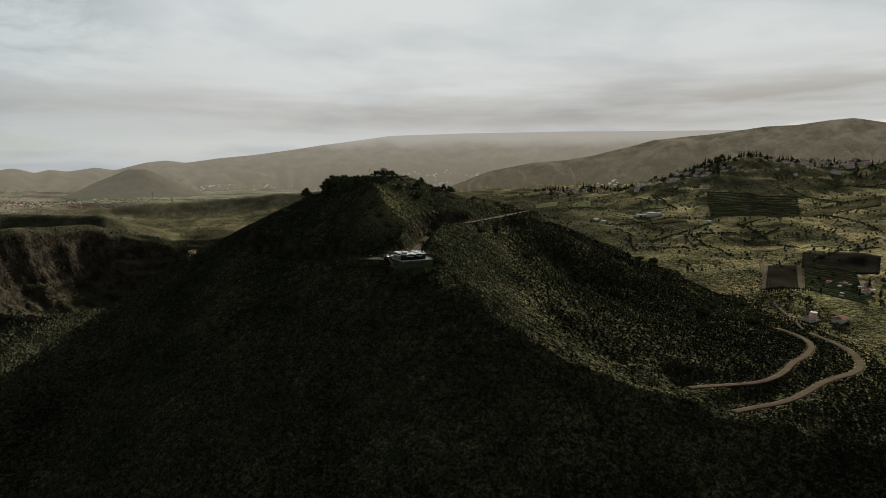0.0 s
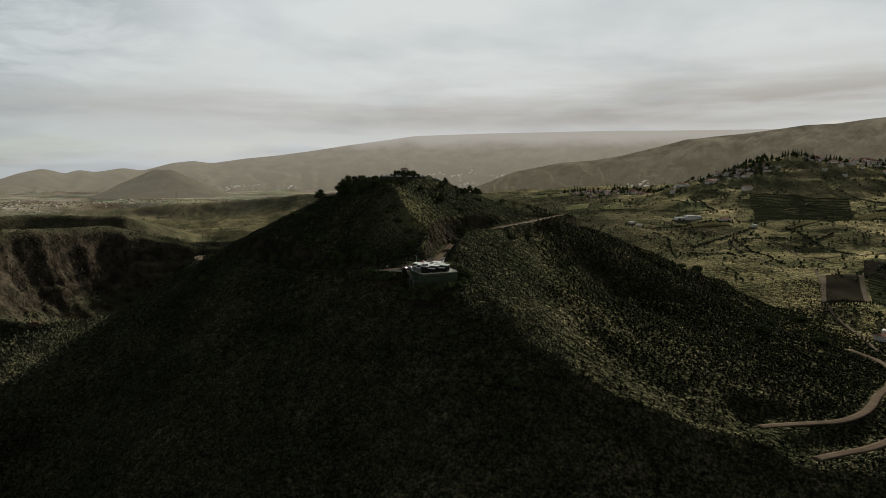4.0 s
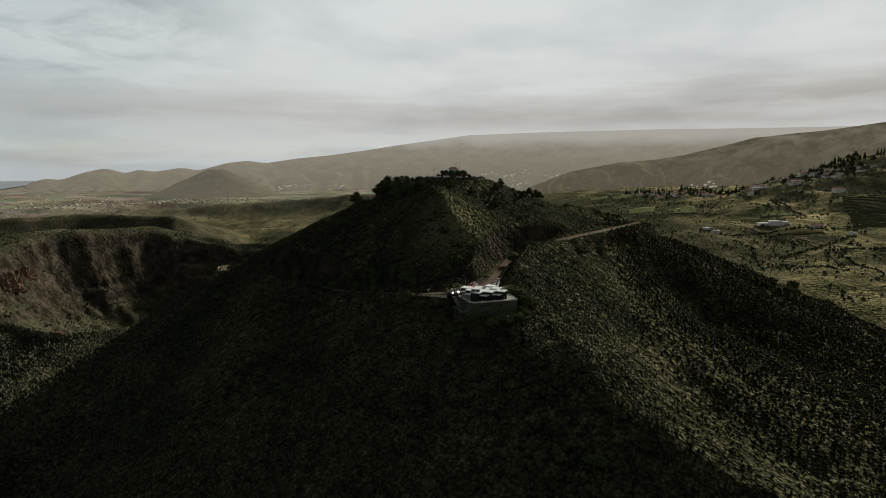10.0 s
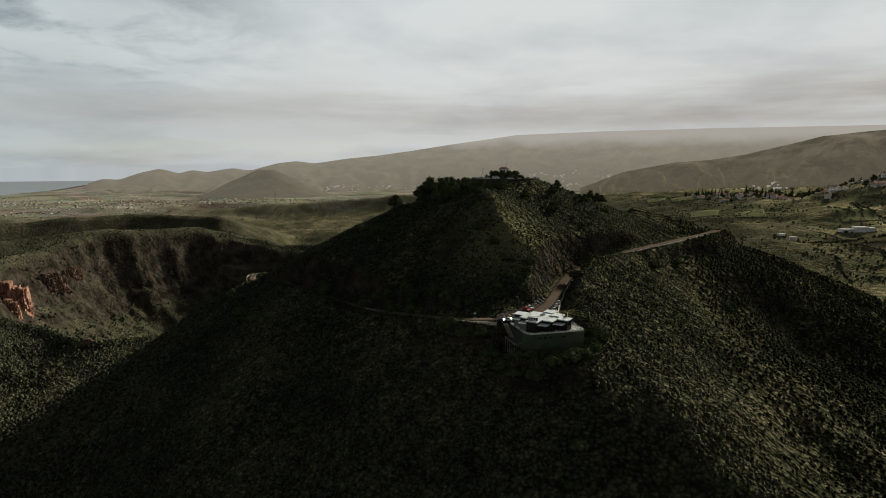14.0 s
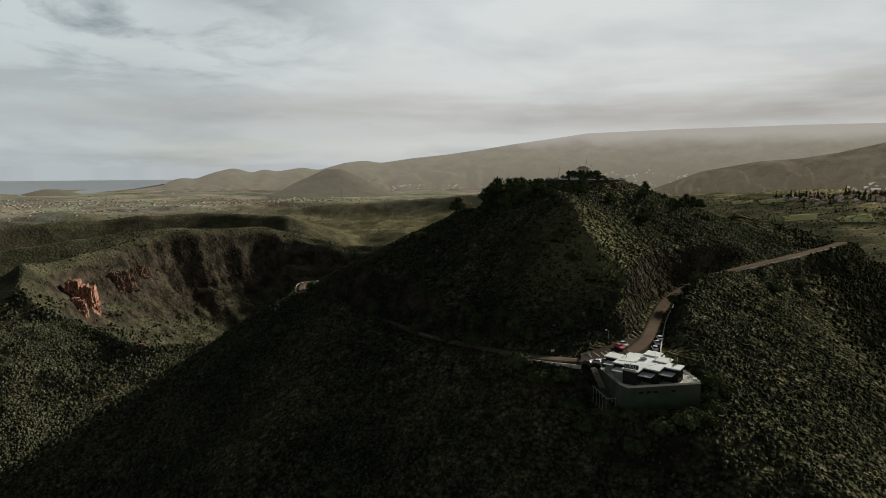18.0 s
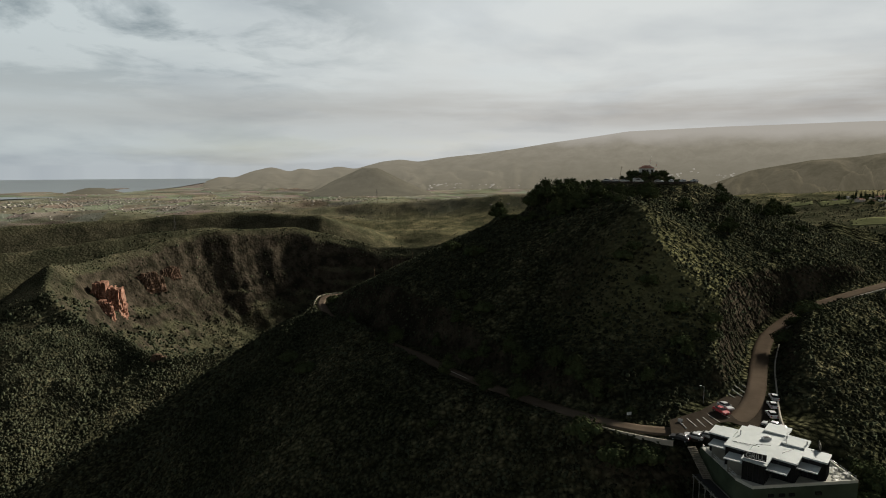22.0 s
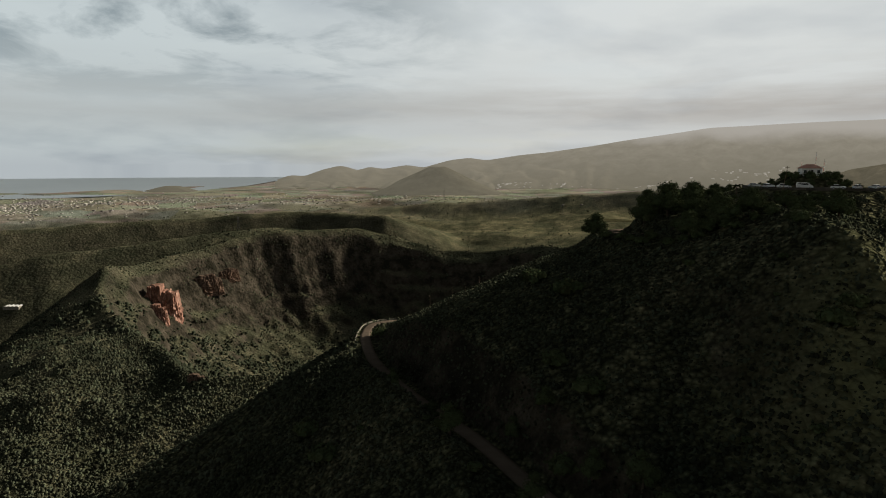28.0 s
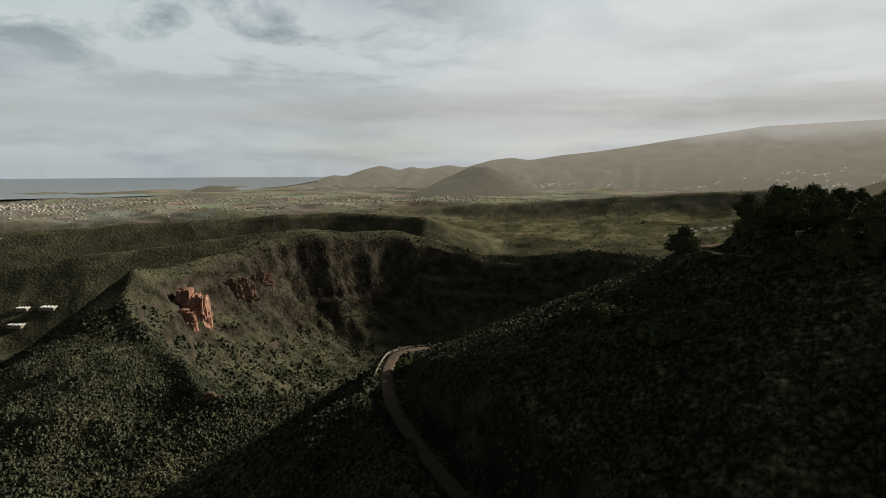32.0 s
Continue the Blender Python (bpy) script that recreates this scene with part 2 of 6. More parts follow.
LAND_Z = [
    [-240, -205, -160, -170, -190, -200, -210, -205, -150, -105, -86, -69, -33],
    [-240, -205, -165, -165, -180, -205, -225, -210, -150, -105, -86, -69, -33],
    [-240, -205, -158, -138, -145, -190, -232, -215, -155, -108, -86, -69, -33],
    [-240, -205, -152, -124, -125, -150, -225, -215, -150, -108, -86, -69, -33],
    [-170, -165, -155, -150, -155, -160, -200, -215, -140, -95, -86, -69, -33],
    [-170, -165, -150, -150, -150, -150, -160, -200, -150, -78, -86, -69, -33],
    [-170, -165, -150, -150, -140, -130, -125, -130, -105, -72, -86, -69, -33],
    [-230, -185, -135, -110, -80, -58, -40, -30, -28, -40, -80, -69, -33],
    [-230, -185, -120, -85, -55, -36, -15, 5, -5, -40, -80, -69, -33],
    [-230, -185, -100, -66, -55, -25, 25, 60, 45, 20, -60, -60, -33],
    [-230, -185, -100, -66, -45, -20, 25, 60, 60, 60, 20, -40, -33],
    [-170, -150, -130, -110, -100, -100, -90, -90, -90, -90, -86, -69, -33],
    [-170, -170, -170, -170, -160, -150, -140, -130, -120, -100, -86, -69, -33],
]
RIM_A = [-165, -148, -133, -120, -108, -90, -76, -60, -40, 0, 30, 60, 85, 100, 112, 122, 135, 150, 165, 180]
RIM_R = [335, 370, 395, 402, 398, 430, 500, 460, 400, 340, 340, 330, 300, 288, 308, 311, 312, 300, 295, 318]
RIM_Z = [-84, -91, -86, -103, -122, -122, -113, -112, -110, -85, -80, -92, -112, -113, -101, -86, -70, -69, -64, -72]
# sharp edges of the hill: the crease below the restaurant, the spur of the right flank, and the plateau edges beyond the caldera
CREASE = [(15, -8, -4), (22, -12, -6), (60, -38, -30), (99, -53, -50), (132, -55, -62), (168, -55, -71), (206, -70, -81), (260, -95, -95), (340, -130, -112)]
SPUR_X = [0, 60, 80, 120, 160, 200, 240, 280, 320, 360, 420]
SPUR_Z = [30, 32, 27, 13, -3, -19, -36, -53, -71, -89, -118]
SPUR_LEFT = [(-215, 225, -27), (-230, 160, -44), (-246, 93, -63), (-264, 10, -86), (-285, -60, -110), (-320, -140, -138)]
MESA = [(-942, 1370, -72), (-1161, 1298, -62), (-1364, 1097, -75), (-1446, 992, -77), (-1546, 838, -83), (-1640, 660, -92)]
NEAR_RIDGE = [(-980, 1060, -82), (-1006, 991, -73), (-1043, 913, -75), (-1101, 819, -84), (-1163, 738, -96), (-1223, 665, -102), (-1284, 598, -118), (-1325, 562, -127), (-1390, 490, -145)]
PLATEAU = [(-1330, 1760, -92), (-1170, 1840, -82), (-1036, 1915, -68), (-793, 2018, -52), (-534, 2092, -36), (-305, 2130, -20), (-60, 2150, -10)]


# the spiral road: lower end, bend on the shoulder, car park, right flank; and the upper loop to the summit
ROAD = [(-150, 330, -30), (-190, 262, -25), (-211, 239, -24), (-221, 230, -23), (-224, 216, -22), (-219, 203, -22), (-209, 187, -21), (-185, 158, -20), (-149, 125, -17),
        (-110, 92, -12), (-86, 70, -10), (-68, 55, -8), (-45, 36, -4.5), (-25, 22, -1.5), (-11, 21, -0.5), (0, 29, 0.3), (6, 45, 1.5), (10, 73, 3.2), (14, 94, 5),
        (22, 112, 7.5), (32, 127, 10), (46, 142, 12.5), (72, 172, 15), (104, 216, 17), (118, 245, 16.5), (128, 268, 12)]
UPPER = [(-60, 280, 31), (-98, 238, 32), (-100, 205, 34), (-92, 180, 36), (-82, 168, 37.5)]
LOWROAD = [(180, -37, -74.5), (192, -35, -74), (210, -33, -73.5), (225, -31, -73), (240, -23, -72.5), (254, -10, -72.5), (272, 12, -73.5), (290, 30, -74.5), (306, 50, -75.5), (318, 72, -76.5), (322, 95, -77), (318, 120, -77)]
LOWROAD2 = [(196, -62, -80), (210, -57, -79.5), (228, -51, -79), (243, -43, -78.5), (258, -31, -78.5), (276, -15, -79), (293, -3, -79.5), (311, 8, -80), (328, 25, -81), (339, 45, -81.5), (347, 66, -82), (350, 90, -82), (346, 120, -81)]


def spline(pts, step=3.0):
    """Catmull-Rom curve through the points, sampled about every step metres."""
    p = np.array(pts, float)
    p = np.vstack([2 * p[0] - p[1], p, 2 * p[-1] - p[-2]])
    out = []
    for i in range(1, len(p) - 2):
        n = max(2, int(np.linalg.norm(p[i + 1] - p[i]) / step))
        for k in range(n):
            t = k / n
            out.append(0.5 * (2 * p[i] + (p[i + 1] - p[i - 1]) * t + (2 * p[i - 1] - 5 * p[i] + 4 * p[i + 1] - p[i + 2]) * t * t
                              + (3 * p[i] - p[i - 1] - 3 * p[i + 1] + p[i + 2]) * t ** 3))
    out.append(p[-2])
    return np.array(out)


ROAD_LINES = [(spline(ROAD), 2.4), (spline(UPPER), 2.1), (spline(LOWROAD), 2.3), (spline(LOWROAD2), 2.5)]
# level places: car park, restaurant platform, summit
PADS = [(10.0, 3.0, 13.0, -6.6), (2.0, 33.0, 9.0, 0.6), (-30.0, 212.0, 21.0, 53.0), (-31.0, 212.0, 6.0, 57.0)]


def smax(a, b, k):
    d = np.clip(0.5 + 0.5 * (a - b) / k, 0, 1)
    return b * (1 - d) + a * d + k * d * (1 - d)


def ridge_height(x, y, line, front, back, flat=0.0):
    """Height of a ridge along a line: steep towards the camera's side, gentle behind."""
    best, z = np.full(np.shape(x), 1e18), np.full(np.shape(x), -400.0)
    for (x0, y0, z0), (x1, y1, z1) in zip(line, line[1:]):
        ex, ey = x1 - x0, y1 - y0
        t = np.clip(((x - x0) * ex + (y - y0) * ey) / (ex * ex + ey * ey), 0, 1)
        ox, oy = x - x0 - ex * t, y - y0 - ey * t
        d = np.hypot(ox, oy)
        side = (x - x0) * 0.55 - (y - y0) * 0.83 - t * (ex * 0.55 - ey * 0.83)
        zz = z0 + (z1 - z0) * t - (back + (front - back) * smooth(0.5 + 0.5 * side / np.maximum(d, 1))) * np.maximum(d - flat, 0.06 * d)
        near = d < best
        best, z = np.where(near, d, best), np.where(near, zz, z)
    return z


def hill_table(x, y):
    dx, dy = x - SUMMIT[0], y - SUMMIT[1]
    return polar_table(np.degrees(np.arctan2(dx, -dy)), np.hypot(dx, dy), HILL_A, HILL_R, HILL_Z)


def raw_height(x, y):
    dx, dy = x - SUMMIT[0], y - SUMMIT[1]
    r = np.hypot(dx, dy)
    hill = hill_table(x, y)
    # the crease: flat shaded face in front of it, the bowl of the right flank behind
    cxs, cys, czs = zip(*CREASE)
    yc, zc = np.interp(x, cxs, cys), np.interp(x, cxs, czs)
    w = smooth((x - 12) / 26) * (1 - smooth((x - 300) / 60))
    back = hill + (zc - hill_table(x, yc)) * np.exp(-np.maximum(y - yc, 0) / 38)
    face = zc - 0.70 * (yc - y)
    hill = hill * (1 - w) + w * np.where(y < yc, face, back)
    # rib from the summit down to the car park
    t = np.clip(((x + 45) * 39 + (y - 160) * -100) / (39 ** 2 + 100 ** 2), 0, 1)
    d = np.hypot(x + 45 - 39 * t, y - 160 + 100 * t)
    hill = hill + 14.5 * np.sin(np.pi * np.clip(t * 0.86 + 0.1, 0, 1)) * np.clip(1.08 - np.sqrt((d / 30) ** 2 + 0.006), 0, 1)
    # spur of the right flank
    zs = np.interp(x, SPUR_X, SPUR_Z) - np.where(y < 255, 0.60, 0.5) * np.sqrt((y - 255) ** 2 + 60) + 3.5
    hill = smax(hill, np.where(x > 30, zs - 0.6 * np.maximum(60 - x, 0), -400), 8.0)
    hill = hill + np.clip((r - 45) / 60, 0, 1) * (2.2 * fbm(x / 34, y / 34, 4, 3))
    lx, ly = x - LAND_P[0], y - LAND_P[1]
    lr = np.hypot(lx, ly)
    land = polar_table(np.degrees(np.arctan2(lx, ly)), lr, LAND_A, LAND_R, LAND_Z)
    land = land + (8 * fbm(x / 260, y / 260, 6, 11)) * np.clip(lr / 500, 0.2, 1) * np.clip((5200 - lr) / 2600, 0.15, 1)
    # caldera
    cx, cy = x - CRATER[0], y - CRATER[1]
    cr = np.hypot(cx, cy)
    psi = np.degrees(np.arctan2(cy, cx))
    rim = polar_table(psi, cr * 0, RIM_A, [0, 1], [[v, v] for v in RIM_Z])
    edge = polar_table(psi, cr * 0, RIM_A, [0, 1], [[v, v] for v in RIM_R]) + 2 * fbm(psi / 9.0, cr * 0, 4, 31)
    # inner side: sunny bench, broken cliff, long talus, wooded floor; buttresses and gullies wander down it
    din = edge - cr
    rough = smooth(din / 60)
    warp = 9 * fbm(x / 130, y / 130, 3, 47) + 5 * fbm(x / 40, y / 40, 4, 44) + 6 * np.abs(fbm(x / 34 + 0.4 * fbm(x / 60, y / 60, 2, 5), y / 34, 4, 23)) - 5
    d2 = np.clip(din + warp * rough, 0, 400)
    drop = np.interp(d2, [0, 28, 44, 66, 110, 165, 230, 400], [0, 0.045, 0.19, 0.34, 0.61, 0.84, 0.98, 1.0])
    cliff = smooth(1 - np.abs((psi + 185) % 360 - 0) / 60) + smooth(1 - np.abs((psi + 185) % 360 - 360) / 60)
    drop = drop * (1 - cliff) + cliff * np.interp(d2, [0, 20, 32, 58, 100, 150, 230, 400], [0, 0.05, 0.24, 0.50, 0.77, 0.91, 0.98, 1.0])
    # the near side falls off at once to a broad sunny apron
    apron = smooth(1 - np.abs(psi + 99) / 36)
    drop = drop * (1 - apron) + apron * np.interp(din + 0.5 * warp * rough, [0, 30, 60, 120, 200, 300, 400], [0, 0.22, 0.44, 0.62, 0.76, 0.90, 1.0])
    inner = rim + (-245 - rim) * drop + 3.5 * fbm(x / 18, y / 18, 4, 29) * rough * (1 - smooth((din - 250) / 80))
    inner = inner + 2.2 * np.sin(inner / 3.6 + 1.5 * fbm(x / 120, y / 120, 2, 19)) * rough * (1 - smooth((d2 - 70) / 60))
    fall = np.clip((cr - edge) / 190, 0, 1)
    outer = rim + (land - rim) * smooth(fall ** 0.8) + 5 * fbm(x / 60, y / 60, 4, 41) * np.clip(fall * 4, 0, 1)
    base = np.where(cr < edge, inner, np.where(cr < edge + 190, outer, land))
    base = base + 5 * np.exp(-((cr - edge) / 13) ** 2)
    # knoll on the near rim with its red crag, and the spur in front of it
    base = base + 7 * np.exp(-(((x + 838) / 40) ** 2 + ((y - 480) / 45) ** 2))
    base = base + 12 * np.exp(-(((x + 640) / 110) ** 2 + ((y - 310) / 75) ** 2))
    # hills and benches of the farmland beyond
    base = base + 48 * np.exp(-(((x - 640) / 190) ** 2 + ((y - 1010) / 130) ** 2)) * (1 + 0.15 * fbm(x / 50, y / 50, 3, 61))
    mid = smooth((lr - 1050) / 500) * (1 - smooth((lr - 2500) / 500)) * smooth((cr - 620) / 200)
    roll = smooth((x - 230) / 120) * smooth((lr - 520) / 250) * (1 - smooth((lr - 1500) / 500))
    base = base + 11 * roll * fbm(x / 190 + y / 500, y / 150 - x / 600, 5, 77)
    base = base + 9 * mid * fbm(x / 420 + y / 900, y / 190, 6, 71)
    hill = smax(hill, ridge_height(x, y, SPUR_LEFT, 0.42, 0.62, 16.0) + 1.5 * fbm(x / 40, y / 40, 3, 97), 14.0)
    far = ridge_height(x, y, MESA, 0.70, 0.22) + 2 * fbm(x / 70, y / 70, 4, 91)
    base = smax(base, far - 260 * (1 - smooth((cr - edge - 30) / 150)), 10.0)
    far = ridge_height(x, y, NEAR_RIDGE, 0.52, 0.26) + 2 * fbm(x / 60, y / 60, 4, 95)
    base = smax(base, far - 260 * (1 - smooth((cr - edge - 20) / 110)), 8.0)
    far = ridge_height(x, y, PLATEAU, 0.42, 0.10) + 4 * fbm(x / 90, y / 90, 4, 93)
    base = smax(base, far - 260 * (1 - smooth((cr - edge - 60) / 180)), 10.0)
    z = smax(hill, base, 10.0)
    return z


def height(x, y):
    x, y = np.asarray(x, float), np.asarray(y, float)
    z = raw_height(x, y)
    for pts, half in ROAD_LINES:
        lo, hi = pts.min(0) - 30, pts.max(0) + 30
        m = (x > lo[0]) & (x < hi[0]) & (y > lo[1]) & (y < hi[1])
        if not m.any():
            continue
        xs, ys = x[m], y[m]
        best, bz = np.full(xs.shape, 1e9), np.zeros(xs.shape)
        for q in pts:
            d = (xs - q[0]) ** 2 + (ys - q[1]) ** 2
            c = d < best
            best, bz = np.where(c, d, best), np.where(c, q[2], bz)
        w = 1 - smooth((np.sqrt(best) - half - 1.0) / np.where(xs > 150, 20.0, 9.0))
        z[m] = z[m] * (1 - w) + (bz - 0.12) * w
    for px, py, pr, pz in PADS:
        w = 1 - smooth((np.hypot(x - px, y - py) - pr) / 9.0)
        z = z * (1 - w) + (pz - 0.12) * w
    return z


def mesh_from(name, verts, faces, mat, smooth_shade=False):
    me = bpy.data.meshes.new(name)
    verts, faces = np.asarray(verts, np.float32), np.asarray(faces, np.int32)
    n = faces.shape[1]
    me.vertices.add(len(verts))
    me.vertices.foreach_set("co", verts.ravel())
    me.loops.add(faces.size)
    me.loops.foreach_set("vertex_index", faces.ravel())
    me.polygons.add(len(faces))
    me.polygons.foreach_set("loop_start", np.arange(0, faces.size, n, dtype=np.int32))
    if smooth_shade:
        me.polygons.foreach_set("use_smooth", np.ones(len(faces), bool))
    me.update(calc_edges=True)
    me.materials.append(mat)
    return me


def grid_faces(nu, nv, closed=False):
    i, j = np.meshgrid(np.arange(nu if closed else nu - 1), np.arange(nv - 1), indexing="ij")
    i2 = (i + 1) % nu
    return np.stack([i * nv + j, i2 * nv + j, i2 * nv + j + 1, i * nv + j + 1], -1).reshape(-1, 4)


def ground_material():
    m = bpy.data.materials.new("scrub_ground")
    m.use_nodes = True
    nt = m.node_tree
    link = nt.links.new
    b = nt.nodes["Principled BSDF"]
    b.inputs["Roughness"].default_value, b.inputs["Specular IOR Level"].default_value = 1.0, 0.0
    geo = nt.nodes.new("ShaderNodeNewGeometry")
    n1 = node(nt, "ShaderNodeTexNoise", Scale=0.02, Detail=8.0, Roughness=0.65)
    link(geo.outputs["Position"], n1.inputs["Vector"])
    n2 = node(nt, "ShaderNodeTexNoise", Scale=0.35, Detail=5.0, Roughness=0.7)
    link(geo.outputs["Position"], n2.inputs["Vector"])
    r1 = nt.nodes.new("ShaderNodeValToRGB")
    link(n1.outputs[0], r1.inputs[0])
    e = r1.color_ramp.elements
    e[0].position, e[0].color = 0.36, (0.050, 0.054, 0.036, 1)
    e[1].position, e[1].color = 0.66, (0.150, 0.137, 0.094, 1)
    k = e.new(0.52)
    k.color = (0.088, 0.087, 0.058, 1)
    r2 = nt.nodes.new("ShaderNodeValToRGB")
    link(n2.outputs[0], r2.inputs[0])
    e = r2.color_ramp.elements
    e[0].position, e[0].color = 0.38, (0.58, 0.59, 0.54, 1)
    e[1].position, e[1].color = 0.62, (1.22, 1.18, 1.10, 1)
    mul = nt.nodes.new("ShaderNodeMix")
    mul.data_type, mul.blend_type = "RGBA", "MULTIPLY"
    mul.inputs[0].default_value = 1.0
    link(r1.outputs[0], mul.inputs[6])
    link(r2.outputs[0], mul.inputs[7])
    # clumps of scrub, about two metres apart: lit tops, shaded gaps in the colour
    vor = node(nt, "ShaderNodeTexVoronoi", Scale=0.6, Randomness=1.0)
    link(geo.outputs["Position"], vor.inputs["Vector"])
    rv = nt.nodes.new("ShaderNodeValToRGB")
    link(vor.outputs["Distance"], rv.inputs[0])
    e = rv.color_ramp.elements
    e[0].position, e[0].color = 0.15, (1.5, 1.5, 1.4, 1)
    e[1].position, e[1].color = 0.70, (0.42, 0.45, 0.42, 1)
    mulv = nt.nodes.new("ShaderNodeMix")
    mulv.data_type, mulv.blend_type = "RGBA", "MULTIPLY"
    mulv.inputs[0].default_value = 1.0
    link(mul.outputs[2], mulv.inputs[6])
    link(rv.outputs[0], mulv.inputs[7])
    # wider clumps, with the shade between them painted the same way
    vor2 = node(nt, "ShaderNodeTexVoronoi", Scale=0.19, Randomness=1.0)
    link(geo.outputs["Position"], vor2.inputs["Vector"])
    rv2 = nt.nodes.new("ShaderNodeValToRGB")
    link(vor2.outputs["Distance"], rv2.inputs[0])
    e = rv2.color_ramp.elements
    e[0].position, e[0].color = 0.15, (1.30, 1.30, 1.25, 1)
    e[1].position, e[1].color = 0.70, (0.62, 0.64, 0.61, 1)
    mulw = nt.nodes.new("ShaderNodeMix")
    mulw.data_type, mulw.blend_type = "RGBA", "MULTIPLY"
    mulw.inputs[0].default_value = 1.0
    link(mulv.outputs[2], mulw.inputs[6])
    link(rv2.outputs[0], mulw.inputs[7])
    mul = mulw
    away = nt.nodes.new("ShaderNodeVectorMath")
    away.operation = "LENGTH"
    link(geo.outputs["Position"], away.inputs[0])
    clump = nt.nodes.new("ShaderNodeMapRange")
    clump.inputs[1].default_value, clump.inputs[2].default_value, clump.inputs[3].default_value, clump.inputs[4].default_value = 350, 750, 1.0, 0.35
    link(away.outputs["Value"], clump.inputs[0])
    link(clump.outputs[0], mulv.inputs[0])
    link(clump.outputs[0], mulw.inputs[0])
    # a grassy clearing on the rib below the summit
    gap = nt.nodes.new("ShaderNodeVectorMath")
    gap.operation = "DISTANCE"
    gap.inputs[1].default_value = (-18.0, 84.0, 26.0)
    link(geo.outputs["Position"], gap.inputs[0])
    ragged = nt.nodes.new("ShaderNodeMath")
    ragged.operation = "MULTIPLY_ADD"
    ragged.inputs[1].default_value = 34.0
    link(n1.outputs[0], ragged.inputs[0])
    link(gap.outputs["Value"], ragged.inputs[2])
    lawn = nt.nodes.new("ShaderNodeMapRange")
    lawn.inputs[1].default_value, lawn.inputs[2].default_value, lawn.inputs[3].default_value, lawn.inputs[4].default_value = 32, 58, 0.85, 0.0
    link(ragged.outputs[0], lawn.inputs[0])
    grass = nt.nodes.new("ShaderNodeMix")
    grass.data_type = "RGBA"
    link(lawn.outputs[0], grass.inputs[0])
    link(mul.outputs[2], grass.inputs[6])
    grass.inputs[7].default_value = (0.150, 0.148, 0.072, 1)
    mul = grass
    # farmland right of the hill and on the plateaus: patchwork of plots with dark hedges
    pos = nt.nodes.new("ShaderNodeSeparateXYZ")
    link(geo.outputs["Position"], pos.inputs[0])
    fx = nt.nodes.new("ShaderNodeMapRange")
    fx.inputs[1].default_value, fx.inputs[2].default_value = 260, 420
    link(pos.outputs[0], fx.inputs[0])
    fy = nt.nodes.new("ShaderNodeMapRange")
    fy.inputs[1].default_value, fy.inputs[2].default_value = 1350, 1650
    link(pos.outputs[1], fy.inputs[0])
    fy.inputs[4].default_value = 0.35
    fm = nt.nodes.new("ShaderNodeMath")
    fm.operation = "MAXIMUM"
    link(fx.outputs[0], fm.inputs[0])
    link(fy.outputs[0], fm.inputs[1])
    warp = node(nt, "ShaderNodeTexNoise", Scale=0.02, Detail=3.0)
    link(geo.outputs["Position"], warp.inputs["Vector"])
    wsc = nt.nodes.new("ShaderNodeVectorMath")
    wsc.operation = "MULTIPLY_ADD"
    wsc.inputs[1].default_value = (30, 30, 0)
    link(warp.outputs["Color"], wsc.inputs[0])
    link(geo.outputs["Position"], wsc.inputs[2])
    flat = nt.nodes.new("ShaderNodeVectorMath")
    flat.operation = "MULTIPLY"
    flat.inputs[1].default_value = (1.0, 0.55, 0.0)
    link(wsc.outputs[0], flat.inputs[0])
    pv = node(nt, "ShaderNodeTexVoronoi", Scale=0.016)
    link(flat.outputs[0], pv.inputs["Vector"])
    pe = node(nt, "ShaderNodeTexVoronoi", Scale=0.016)
    pe.feature = "DISTANCE_TO_EDGE"
    link(flat.outputs[0], pe.inputs["Vector"])
    # plot tones, raised to put distance haze into the colour
    pr = nt.nodes.new("ShaderNodeValToRGB")
    link(pv.outputs["Color"], pr.inputs[0])
    e = pr.color_ramp.elements
    e[0].position, e[0].color = 0.15, (1.9, 1.88, 1.68, 1)
    e[1].position, e[1].color = 0.85, (4.6, 4.2, 3.7, 1)
    k = e.new(0.55)
    k.color = (3.0, 2.8, 2.5, 1)
    er = nt.nodes.new("ShaderNodeMapRange")
    er.inputs[1].default_value, er.inputs[2].default_value, er.inputs[3].default_value, er.inputs[4].default_value = 0.02, 0.08, 0.75, 1.0
    link(pe.outputs["Distance"], er.inputs[0])
    ps = nt.nodes.new("ShaderNodeVectorMath")
    ps.operation = "SCALE"
    link(pr.outputs[0], ps.inputs[0])
    link(er.outputs[0], ps.inputs["Scale"])
    mulf = nt.nodes.new("ShaderNodeMix")
    mulf.data_type, mulf.blend_type = "RGBA", "MULTIPLY"
    link(fm.outputs[0], mulf.inputs[0])
    link(mul.outputs[2], mulf.inputs[6])
    link(ps.outputs[0], mulf.inputs[7])
    mul = mulf
    # bare rock and earth on steep faces, its colour darkened for cloud shade
    sep = nt.nodes.new("ShaderNodeSeparateXYZ")
    link(geo.outputs["Normal"], sep.inputs[0])
    mr = nt.nodes.new("ShaderNodeMapRange")
    mr.inputs[1].default_value, mr.inputs[2].default_value = 0.80, 0.60
    # away from the scrubby hill this dark colour reaches gentler slopes, as cloud shade
    thin = nt.nodes.new("ShaderNodeMapRange")
    thin.inputs[1].default_value, thin.inputs[2].default_value, thin.inputs[3].default_value, thin.inputs[4].default_value = 450, 750, 0.0, -0.10
    link(away.outputs["Value"], thin.inputs[0])
    bare = nt.nodes.new("ShaderNodeMath")
    bare.operation = "ADD"
    link(sep.outputs[2], bare.inputs[0])
